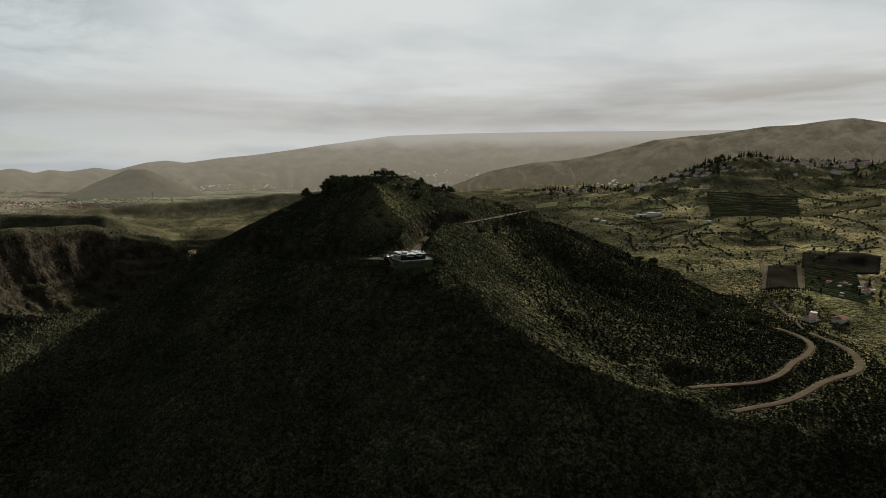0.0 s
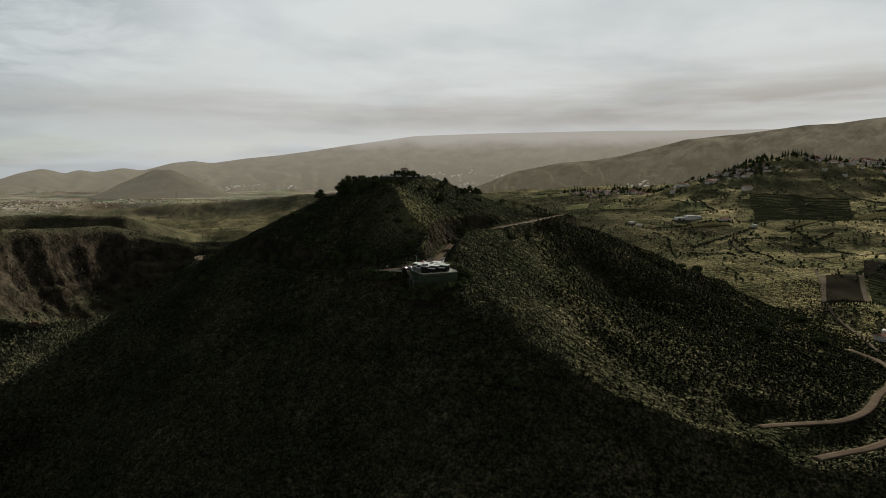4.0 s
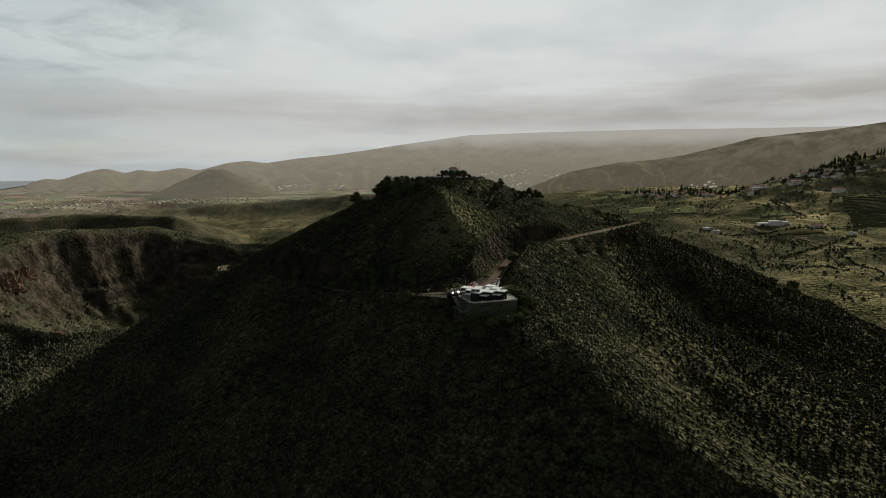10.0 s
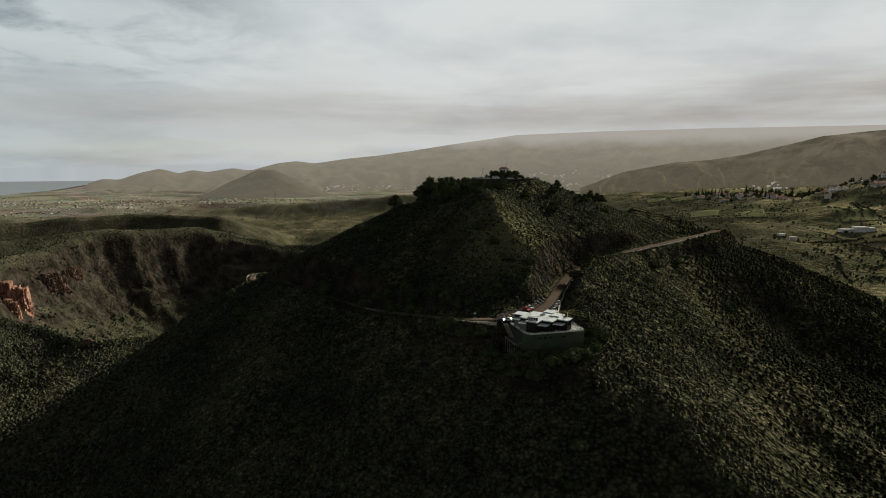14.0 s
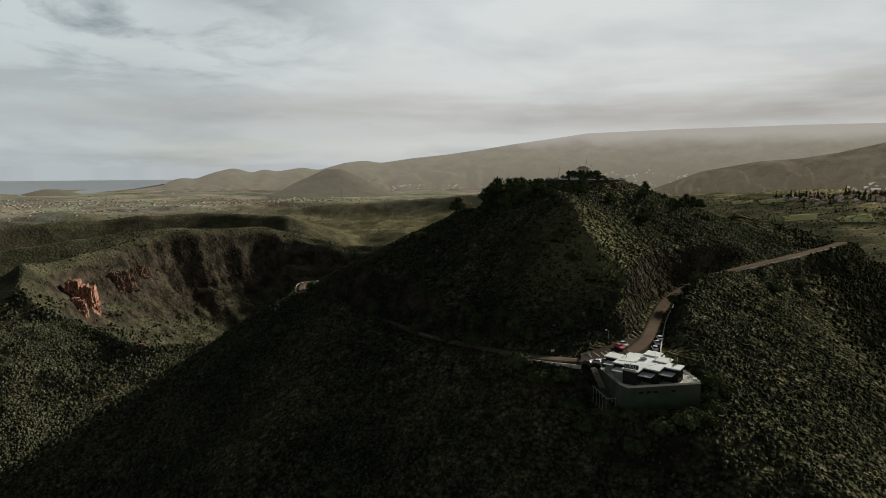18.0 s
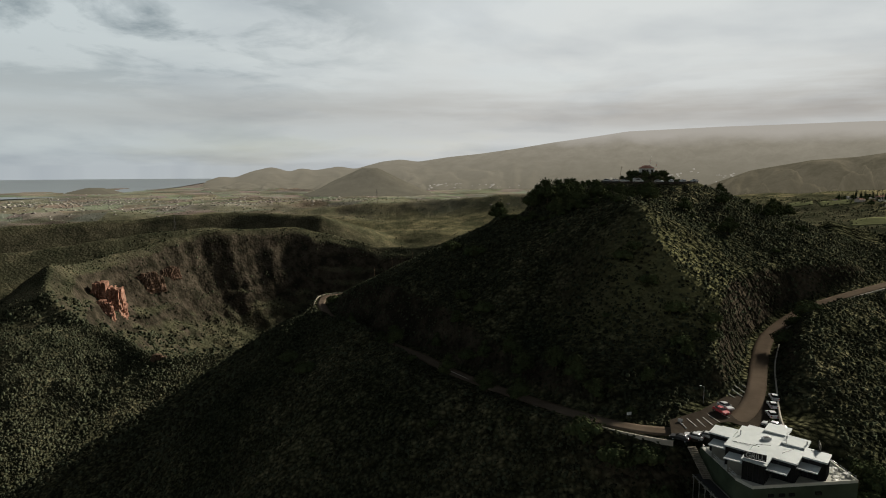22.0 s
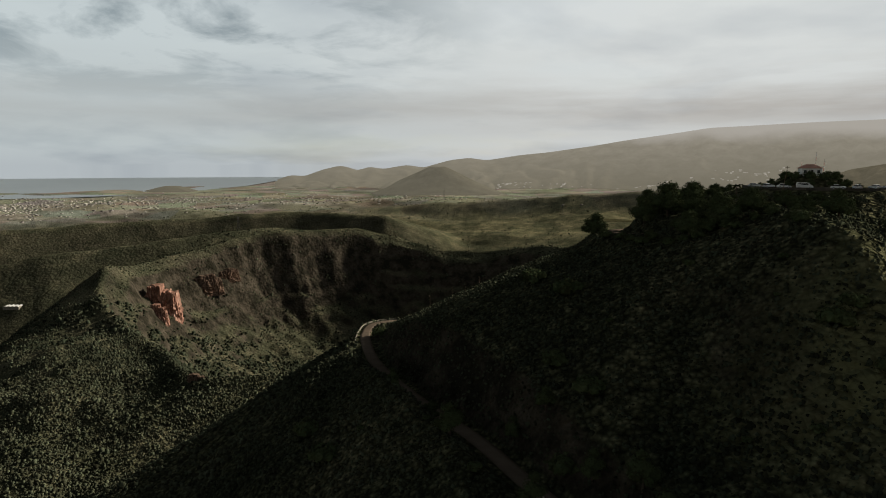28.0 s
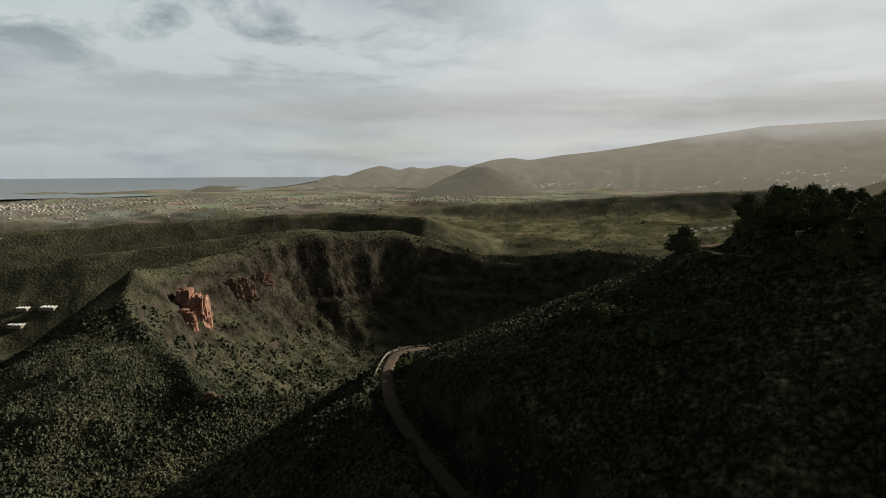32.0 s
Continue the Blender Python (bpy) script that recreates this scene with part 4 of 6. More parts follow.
def ground_z(x, y):
    return float(height(np.array([float(x)]), np.array([float(y)]))[0])


def on_ground(x, y, turn=0.0, scale=1.0, sink=0.0):
    return Matrix.LocRotScale((x, y, ground_z(x, y) - sink), Euler((0, 0, radians(turn))), (scale, scale, scale))


M_BARK = material("bark", [(0.05, 0.038, 0.028), (0.10, 0.078, 0.058)], 3.0, 0.95, 0.5, 12)
M_PINE = material("pine_needles", [(0.022, 0.032, 0.015), (0.050, 0.060, 0.028)], 0.3, 0.85, 0.4, 5.0, random_v=0.35)
M_PALM = material("palm_leaves", [(0.025, 0.035, 0.012), (0.05, 0.06, 0.02)], 0.6, 0.7, 0.1, random_v=0.3)
M_TILE = material("clay_roof_tiles", [(0.28, 0.17, 0.125), (0.42, 0.27, 0.205)], 0.5, 0.85, 0.2, random_v=0.15)
M_STONE = material("rough_stone", [(0.15, 0.135, 0.11), (0.30, 0.27, 0.22)], 1.2, 0.95, 0.4)
M_KERB = material("whitewashed_kerb", [(0.40, 0.37, 0.31), (0.58, 0.54, 0.46)], 0.9, 0.9, 0.2)
M_RUBBER = material("tyre_rubber", [(0.015, 0.015, 0.016), (0.03, 0.03, 0.03)], 4.0, 0.8, 0.1)
M_STEEL = material("galvanised_steel", [(0.35, 0.36, 0.37), (0.5, 0.51, 0.52)], 4.0, 0.45, 0.05, metal=0.8)
M_CARWHITE = material("white_car_paint", [(0.50, 0.51, 0.52), (0.58, 0.59, 0.60)], 0.4, 0.45, 0.0, spec=0.3)
M_CARSILVER = material("silver_car_paint", [(0.40, 0.41, 0.42), (0.48, 0.49, 0.50)], 0.4, 0.5, 0.0, metal=0.2, spec=0.3)
M_CARRED = material("red_car_paint", [(0.45, 0.05, 0.055), (0.55, 0.075, 0.08)], 0.4, 0.45, 0.0, spec=0.3)
M_CARDARK = material("dark_car_paint", [(0.02, 0.022, 0.026), (0.03, 0.032, 0.036)], 0.4, 0.45, 0.0, spec=0.3)
M_LAMP = material("clear_lamp_glass", [(0.55, 0.55, 0.52), (0.7, 0.7, 0.68)], 3.0, 0.2, 0.0, spec=0.5)
M_TAIL = material("red_lamp_glass", [(0.30, 0.01, 0.01), (0.4, 0.02, 0.02)], 3.0, 0.25, 0.0, spec=0.5)
M_LINE = material("worn_white_paint", [(0.42, 0.41, 0.38), (0.62, 0.61, 0.58)], 2.0, 0.8, 0.05)
M_ROOF = material("white_roof_membrane", [(0.46, 0.51, 0.505), (0.60, 0.645, 0.635)], 0.35, 0.65, 0.12, 3.0)
M_FLOOR = material("pale_terrace_tiles", [(0.42, 0.42, 0.37), (0.58, 0.58, 0.52)], 0.7, 0.8, 0.08)
M_SIGN = material("black_sign", [(0.015, 0.015, 0.016), (0.025, 0.025, 0.026)], 1.0, 0.5, 0.0)
M_WOOD = material("weathered_wood", [(0.12, 0.085, 0.055), (0.22, 0.16, 0.11)], 2.0, 0.85, 0.3)
M_REDPAINT = material("red_mast_paint", [(0.40, 0.06, 0.04), (0.5, 0.09, 0.06)], 2.0, 0.6, 0.05)


M_SIDE = material("grey_panel", [(0.16, 0.16, 0.14), (0.26, 0.26, 0.23)], 0.8, 0.8, 0.1)


# ---- plants ----
def leaf_cloud(bm, lobes, n, size, rng, flat=0.0):
    """Small folded leaf clumps spread over the outside of a set of rounded lobes."""
    tot = sum(r ** 2 for _, r, _ in lobes)
    for c, r, squash in lobes:
        for _ in range(max(6, int(n * r ** 2 / tot))):
            d = Vector(rng.normal(0, 1, 3)).normalized()
            if d.z < -0.45:
                d.z *= -0.6
            p = Vector(c) + Vector((d.x * r, d.y * r, d.z * r * squash)) * rng.uniform(0.72, 1.08)
            s = size * rng.uniform(0.6, 1.35)
            t = Vector(rng.normal(0, 1, 3)).cross(d).normalized()
            u = d.cross(t)
            d2 = (d + Vector(rng.normal(0, 0.45, 3))).normalized()
            a = bm.verts.new(p + t * s + d2 * s * 0.15)
            b = bm.verts.new(p + u * s * 0.8)
            e = bm.verts.new(p - t * s - d2 * s * 0.1)
            f = bm.verts.new(p - u * s * 0.8)
            g = bm.verts.new(p + d2 * s * 0.55)
            for q in ((a, b, g), (b, e, g), (e, f, g), (f, a, g)):
                bm.faces.new(q)


def core(bm, lobes, k=0.72):
    for c, r, squash in lobes:
        m = Matrix.LocRotScale(c, None, (r * k, r * k, r * k * squash))
        bmesh.ops.create_icosphere(bm, subdivisions=1, radius=1.0, matrix=m)


def broadleaf(seed, h=8.0, spread=3.4, leaves=420, label="dark-leaved rounded tree"):
    rng = np.random.default_rng(seed)
    ob = tagged(new("tree"), label, "tree")
    bm = bmesh.new()
    top = Vector((rng.uniform(-0.3, 0.3), rng.uniform(-0.3, 0.3), h * 0.5))
    tube(bm, (0, 0, -0.6), top * 0.5, 0.28, 0.22, 7)
    tube(bm, top * 0.5, top, 0.22, 0.14, 7)
    part("trunk", bm, M_BARK, ob)
    lobes = [((0, 0, h * 0.5), spread * 0.78, 1.0)]
    for k in range(6):
        an = k * 1.05 + rng.uniform(-0.4, 0.4)
        rad = spread * rng.uniform(0.45, 0.7)
        tip = Vector((math.cos(an) * rad, math.sin(an) * rad, h * rng.uniform(0.24, 0.66)))
        lobes.append((tuple(tip), spread * rng.uniform(0.38, 0.55), rng.uniform(0.75, 0.95)))
        if k % 2 == 0:
            bm = bmesh.new()
            tube(bm, top * 0.6, tip, 0.12, 0.05, 5)
            part("limb", bm, M_BARK, ob)
    lobes.append(((rng.uniform(-0.6, 0.6), rng.uniform(-0.6, 0.6), h * 0.82), spread * 0.5, 0.8))
    bm = bmesh.new()
    core(bm, lobes)
    leaf_cloud(bm, lobes, leaves * 2, spread * 0.068, rng)
    part("crown", bm, M_TREE, ob)
    return ob


def conifer(seed, h=10.0, spread=2.0, leaves=420, label="dark pointed conifer"):
    rng = np.random.default_rng(seed)
    ob = tagged(new("conifer"), label, "tree")
    bm = bmesh.new()
    tube(bm, (0, 0, -0.6), (0, 0, h * 0.9), 0.24, 0.05, 7)
    part("trunk", bm, M_BARK, ob)
    lobes = []
    n = 7
    for k in range(n):
        f = k / (n - 1)
        r = spread * (1 - f) ** 0.8 * 0.75 + 0.35
        lobes.append(((rng.uniform(-0.35, 0.35) * (1 - f), rng.uniform(-0.35, 0.35) * (1 - f), h * (0.18 + 0.78 * f)), r, 0.9))
    bm = bmesh.new()
    core(bm, lobes, 0.68)
    leaf_cloud(bm, lobes, leaves, spread * 0.15, rng)
    part("crown", bm, M_PINE, ob)
    return ob


def big_bush(seed, r=2.2):
    rng = np.random.default_rng(seed)
    ob = tagged(new("bush"), "large dark evergreen bush among low scrub", "bush")
    lobes = [((0, 0, r * 0.45), r * 0.75, 0.8)]
    for k in range(5):
        an = k * 1.26 + rng.uniform(-0.3, 0.3)
        lobes.append(((math.cos(an) * r * 0.6, math.sin(an) * r * 0.6, r * rng.uniform(0.25, 0.6)), r * rng.uniform(0.4, 0.55), 0.85))
    bm = bmesh.new()
    tube(bm, (0, 0, -0.7), (0, 0, r * 0.5), 0.16, 0.1, 6)
    part("stem", bm, M_BARK, ob)
    bm = bmesh.new()
    core(bm, lobes)
    leaf_cloud(bm, lobes, 260, r * 0.11, rng)
    part("foliage", bm, M_TREE, ob)
    return ob


def palm(x, y, h):
    rng = np.random.default_rng(3)
    ob = tagged(new("palm_tree"), "tall palm with arching fronds at the summit car park", "palm")
    bm = bmesh.new()
    for k in range(6):
        tube(bm, (0, 0, -0.4 + h * k / 6), (0, 0, -0.4 + h * (k + 1) / 6), 0.26 - 0.01 * k, 0.23 - 0.01 * k, 8)
    part("trunk", bm, M_BARK, ob)
    for k in range(18):
        an, droop = k * 2.4, 0.2 + 0.9 * (k % 5) / 5
        bm = bmesh.new()
        prev, pts = None, []
        for s in range(7):
            f = s / 6
            rad = 2.6 * f * (1 - 0.15 * droop)
            pts.append(Vector((math.cos(an) * rad, math.sin(an) * rad, h - 0.4 + 1.3 * f * (1 - droop * 0.6) - 2.3 * f * f * droop)))
        side = Vector((-math.sin(an), math.cos(an), 0))
        rows = []
        for s, p in enumerate(pts):
            w = 0.42 * math.sin(math.pi * (0.12 + 0.86 * s / 6))
            rows.append([bm.verts.new(p + side * w - Vector((0, 0, w * 0.5))), bm.verts.new(p), bm.verts.new(p - side * w - Vector((0, 0, w * 0.5)))])
        for a, b in zip(rows, rows[1:]):
            bm.faces.new((a[0], a[1], b[1], b[0]))
            bm.faces.new((a[1], a[2], b[2], b[1]))
        part("frond", bm, M_PALM, ob)
    ob.matrix_world = on_ground(x, y)
    return ob


def spread_copies(kinds, spots, rng, group):
    """Each spot (x, y, size) takes one of the kinds, turned by chance."""
    used = set()
    for k, (x, y, sc) in enumerate(spots):
        src = kinds[k % len(kinds)]
        m = on_ground(x, y, rng.uniform(0, 360), sc, 0.15)
        if src.name in used:
            copy_thing(src, m)
        else:
            used.add(src.name)
            src["group"] = group
            src.matrix_world = m


rng = np.random.default_rng(12)
road_tree_kinds = [broadleaf(1, 8.0, 3.6), broadleaf(2, 8.5, 3.3), broadleaf(3, 7.2, 3.9)]
for o in road_tree_kinds:
    o["label"] = "dark rounded tree beside the lower road"
spread_copies(road_tree_kinds, [(-113, 82, 1.15), (-84, 61, 1.0), (-66, 47, 1.0), (-54, 38, 0.85), (-63, 64, 1.05), (-46, 50, 1.0), (-39, 43, 0.9), (-99, 90, 0.8),
                                (-127, 98, 0.7), (-33, 36, 0.7), (-74, 70, 0.9), (-57, 56, 1.1), (-90, 88, 0.7), (-148, 112, 0.6), (-160, 126, 0.5), (-20, 40, 0.5), (-16, 46, 0.55), (-10, 52, 0.6), (-4, 60, 0.5)], rng, "trees by the lower road")
dome_trees = [broadleaf(11, 7.5, 4.0, 520, "dark evergreen tree in the summit grove"), broadleaf(12, 8.2, 3.4, 480, "dark evergreen tree in the summit grove"), broadleaf(13, 7.0, 3.8, 480, "dark evergreen tree in the summit grove")]
spots = []
for k in range(92):
    deg, r = rng.uniform(-125, 4), rng.uniform(31, 74)
    x, y = SUMMIT[0] + math.sin(radians(deg)) * r, SUMMIT[1] - math.cos(radians(deg)) * r
    room = 52.4 - ground_z(x, y)
    if bool(road_clear(np.array([x]), np.array([y]), 6.0)[0]):
        spots.append((x, y, min(1.2, max(0.25, room / 7.8)) * rng.uniform(0.72, 1.10)))
for k in range(26):
    deg, r = rng.uniform(12, 125), rng.uniform(28, 74)
    x, y = SUMMIT[0] + math.sin(radians(deg)) * r, SUMMIT[1] - math.cos(radians(deg)) * r
    if bool(road_clear(np.array([x]), np.array([y]), 1.5)[0]):
        spots.append((x, y, min(0.8, max(0.22, (51.5 - ground_z(x, y)) / 8.2)) * rng.uniform(0.7, 1.0)))
for k in range(10):
    ph, r = radians(rng.uniform(130, 235)), rng.uniform(31, 60)
    spots.append((SUMMIT[0] + math.sin(ph) * r, SUMMIT[1] - math.cos(ph) * r, rng.uniform(0.5, 0.8)))
spread_copies(dome_trees, spots, rng, "trees of the summit grove")
mound = [broadleaf(15, 4.6, 2.6, 360, "low dense tree round the lookout")]
for k_, (mx, my, ms) in enumerate([(-31 + math.sin(k * 0.57) * (8.5 + 3.6 * (k % 3)), 212 - math.cos(k * 0.57) * (8.5 + 3.6 * (k % 3)), 0.95 - 0.12 * (k % 3)) for k in range(26)]):
    if k_:
        copy_thing(mound[0], on_ground(mx, my, 40 * k_, ms, 1.7))
    else:
        mound[0]["group"] = "trees round the lookout"
        mound[0].matrix_world = on_ground(mx, my, 0, ms, 1.7)
lone = broadleaf(21, 8.5, 4.2, 700, "single round dark tree on the hill's shoulder")
lone.matrix_world = on_ground(-103, 190, 30, 1.2, 2.2)
cyp = conifer(22, 10.0, 1.7, 460, "narrow dark cypress above the slope")
cyp.matrix_world = on_ground(-80, 191, 0, 0.75, 0.2)
pine = conifer(23, 10.5, 2.3, 460, "dark pine standing over the summit grove")
pine.matrix_world = on_ground(-71, 192, 40, 0.8, 0.2)
copy_thing(pine, on_ground(-66.5, 189, 130, 0.6, 0.2))
copy_thing(pine, on_ground(-62, 196, 220, 0.5, 0.2))
copy_thing(pine, on_ground(6, 196, 20, 0.55, 0.2))
palm(-54, 190, 4.6)
bush_kinds = [big_bush(31), big_bush(32), big_bush(33, 2.6)]
spread_copies(bush_kinds, [(-84, -14, 1.5), (19, -39, 1.5), (76, 150, 1.3), (60, 124, 1.4), (100, 132, 1.4), (49, -61, 1.4), (288, 418, 1.8), (290, 316, 2.2), (250, 115, 2.2), (291, 111, 2.0), (4, -118, 1.6),
                           (-168, 93, 1.4), (-81, 75, 1.3), (-151, 79, 1.4), (-92, 101, 1.2), (-98, 133, 1.6), (-80, 89, 1.3), (25, 17, 1.3), (27, 14, 1.1), (24, 10, 1.0), (-37, 130, 1.0), (-31, 90, 1.2), (-28, 93, 0.9), (-204, 192, 1.3),
                           (-207, 197, 1.1), (-114, 149, 1.5), (26, 100, 1.3), (24, 106, 1.1), (28, 112, 1.2), (18, 86, 1.2), (300, 395, 2.0), (330, 213, 1.8), (270, 150, 1.8), (305, 330, 1.9), (-22, 80, 1.0), (-14, 70, 1.1), (-12, 58, 1.0), (-3, 70, 0.9),
                           (58, 140, 0.5), (68, 152, 0.45), (77, 163, 0.5), (86, 173, 0.5), (94, 184, 0.55), (101, 194, 0.5), (108, 203, 0.5), (64, 144, 0.45), (84, 167, 0.5), (-95, 172, 0.8), (-88, 164, 0.7), (-80, 156, 0.8), (-71, 149, 0.7), (-62, 146, 0.8), (-52, 144, 0.7), (-43, 146, 0.75), (-34, 148, 0.7), (-84, 160, 0.6), (-66, 147, 0.65), (2, -7.5, 0.8), (6, -5.5, 0.7), (10, -4.6, 0.75), (14, -3.4, 0.7), (18, -2.0, 0.8), (24, 2.4, 1.1), (-2, -6, 0.9), (4, -14, 1.2), (10, -12, 1.1), (16, -9, 1.2), (-4, -9, 1.1), (-9, -2, 1.3), (-14, 6, 1.3), (-18, 12, 1.2), (-25, 12, 1.4), (-33, 18, 1.4), (21, -6, 1.1)], rng, "large bushes on the slopes")
grove = [big_bush(36, 2.0)]
spots = [(x, y, sc) for x, y, sc in zip(rng.uniform(-150, 70, 46), rng.uniform(-90, 150, 46), rng.uniform(0.5, 1.1, 46)) if math.hypot(x - 5, y - 15) > 26 and bool(road_clear(np.array([x]), np.array([y]), 4.0)[0])]
spread_copies(grove, spots, rng, "bushes scattered over the hillside")


def agave_stalk(x, y, h):
    ob = tagged(new("flower_stalk"), "dry agave flower stalk on the ridge", "plant")
    bm = bmesh.new()
    tube(bm, (0, 0, -0.3), (0.2, 0, h), 0.09, 0.03, 5)
    part("stem", bm, M_WOOD, ob)
    for k in range(6):
        z = h * (0.55 + 0.07 * k)
        an = k * 2.2
        bm = bmesh.new()
        tube(bm, (0.1, 0, z), (0.1 + math.cos(an) * 0.7, math.sin(an) * 0.7, z + 0.35), 0.03, 0.05, 4)
        part("branch", bm, M_WOOD, ob)
    ob.matrix_world = on_ground(x, y)


for x, y, h in ((-152, 163, 5.5), (-172, 182, 6.5), (-157, 186, 5.0), (-147, 178, 4.5)):
    agave_stalk(x, y, h)

# ---- restaurant ----
restaurant = tagged(new("restaurant"), "white-roofed glazed restaurant on a walled terrace", "building")
restaurant.matrix_world = pose(0, -1, 0, 0, 0, 25.4)
TERR = [(0.2, -2.6), (21.9, -2.0), (22.3, 8.5), (19.5, 15.5), (-1.0, 15.5), (-1.2, 1.0)]
bm = bmesh.new(); prism(bm, TERR, -10, -0.15); part("retaining_wall", bm, M_WALL, restaurant, "pale green painted retaining wall")
bm = bmesh.new(); prism(bm, [(u * 0.985 + 0.15, v * 0.985 + 0.08) for u, v in TERR], -0.15, 0.0); part("terrace_floor", bm, M_FLOOR, restaurant)
for (u0, v0), (u1, v1) in zip(TERR[:3] + [TERR[5]], TERR[1:4] + [TERR[0]]):
    d = Vector((u1 - u0, v1 - v0, 0)).normalized()
    n = Vector((-d.y, d.x, 0)) * 0.28
    bm = bmesh.new(); prism(bm, [(u0, v0), (u1, v1), (u1 + n.x, v1 + n.y), (u0 + n.x, v0 + n.y)], -0.15, 0.45); part("parapet", bm, M_FLOOR, restaurant)
for u in (3.4, 5.6, 7.6, 13.0):
    bm = bmesh.new(); box(bm, u, u + 1.1, -2.72, -2.2, -1.9, -1.35); part("vent_window", bm, M_DARK, restaurant, "small dark window in the retaining wall")
bm = bmesh.new(); box(bm, 2.4, 16.6, 2.4, 14.2, 0.0, 3.2); part("hall", bm, M_DARK, restaurant, "dark glazed dining hall")


def diamond(cu, cv, half, z0, z1, tilt=0.0):
    bm = bmesh.new()
    prism(bm, [(cu - half, cv), (cu, cv - half), (cu + half, cv), (cu, cv + half)], z0, z1, [0, -tilt, 0, tilt])
    return bm


for i in range(3):
    for j in range(3):
        cu, cv = 2.95 + 6.15 * i, 1.15 + 6.2 * j
        mid = i == 1 and j > 0
        z = 3.55 if mid else 3.95
        part("roof_panel", diamond(cu, cv, 3.25, z, z + 0.32, 0.12), M_ROOF, restaurant, "white square roof panel set on its corner")
        part("glass_bay", diamond(cu, cv, 2.75, 0.0, z - 0.02), M_DARK, restaurant, "dark glazed bay")
        for k, (a, b) in enumerate((((-1, 0), (0, -1)), ((0, -1), (1, 0)), ((1, 0), (0, 1)), ((0, 1), (-1, 0)))):
            if (j == 0 and k < 2) or (i == 0 and k in (0, 3)) or (i == 2 and k in (1, 2)):
                for f in (0.0, 0.25, 0.5, 0.75, 1.0):
                    u, v = cu + 2.8 * (a[0] * (1 - f) + b[0] * f), cv + 2.8 * (a[1] * (1 - f) + b[1] * f)
                    bm = bmesh.new(); box(bm, u - 0.06, u + 0.06, v - 0.06, v + 0.06, 0.0, z - 0.01); part("mullion", bm, M_SIGN, restaurant)
for i in range(4):
    for j in range(4):
        cu, cv = -0.12 + 6.15 * i, -1.95 + 6.2 * j
        inner = i in (1, 2) and j in (1, 2)
        if (i in (0, 3) and j in (0, 3)):
            continue
        if i == 3:
            continue
        half, z = (3.1, 3.62) if inner else (2.6, 2.75)
        if j == 0:
            cv += 0.9
        if i == 0:
            cu += 0.7
        part("lower_roof", diamond(cu, cv, half, z, z + 0.22), M_ROOF, restaurant, "lower white roof panel between the raised ones")
        if not inner and i == 0:
            bm = diamond(cu + 0.5, cv, 2.2, 0.0, 2.7); part("side_bay", bm, M_SIDE, restaurant, "pale panelled side bay")
bm = bmesh.new(); box(bm, 9.2, 11.0, 9.0, 9.9, 3.9, 4.5, 0.08); part("roof_unit", bm, M_STEEL, restaurant, "grey ventilation unit")
bm = bmesh.new(); box(bm, 9.5, 10.6, 9.2, 9.7, 4.5, 4.56); part("fan_grille", bm, M_SIGN, restaurant)
for u, v in ((6.2, 12.5), (16.6, 5.9), (14.2, 8.9)):
    bm = bmesh.new(); tube(bm, (u, v, 3.7), (u, v, 4.9), 0.14, 0.14, 8); part("flue", bm, M_STEEL, restaurant)
bm = bmesh.new(); tube(bm, (11.9, 5.6, 3.8), (11.9, 5.6, 7.0), 0.04, 0.03, 5); part("aerial", bm, M_STEEL, restaurant)
for a, b in (((2.2, 8.5), (6.2, 5.6)), ((6.0, 6.6), (8.8, 5.9)), ((9.0, 2.4), (12.6, 4.0)), ((15.4, 3.0), (18.4, 1.9))):
    bm = bmesh.new(); tube(bm, (*a, 4.36), (*b, 4.36), 0.05, 0.05, 5); part("cable", bm, M_SIGN, restaurant)
# sign with its letters, on the raised corner panel
sign = tagged(new("roof_sign"), "black roof sign lettered GRILL in white", "sign")
bm = bmesh.new(); box(bm, 0, 3.9, -0.06, 0.06, 0, 1.25); part("board", bm, M_SIGN, sign)
for k in (0.6, 3.2):
    bm = bmesh.new(); tube(bm, (k, 0.06, 0.6), (k, 0.9, -0.25), 0.04, 0.04, 5); part("strut", bm, M_STEEL, sign)
txt = bpy.data.curves.new("lettering", "FONT")
txt.body, txt.size, txt.extrude = "GRILL", 1.32, 0.03
txt.materials.append(M_WHITE)
letters = new("lettering", txt)
letters.parent = sign
letters.matrix_local = pose(0.22, -0.10, 0.17, 90, 0, 0)
sign.matrix_world = pose(0, -1, 0, 0, 0, 25.4) @ pose(0.55, 1.45, 4.32, -12, 0, -38)
board = tagged(new("panel_sign"), "pale lattice panel at the roof's corner", "sign")
bm = bmesh.new(); box(bm, 0, 2.4, -0.03, 0.03, 0, 1.3); part("panel", bm, M_KERB, board)
for k in range(4):
    bm = bmesh.new(); tube(bm, (0.1 + 0.73 * k, 0.08, -0.2), (0.1 + 0.73 * k, 0.08, 1.35), 0.035, 0.035, 5); part("post", bm, M_SIGN, board)
board.matrix_world = pose(0, -1, 0, 0, 0, 25.4) @ pose(17.0, 2.4, 4.35, 0, 0, 62)

R_M = pose(0, -1, 0, 0, 0, 25.4)


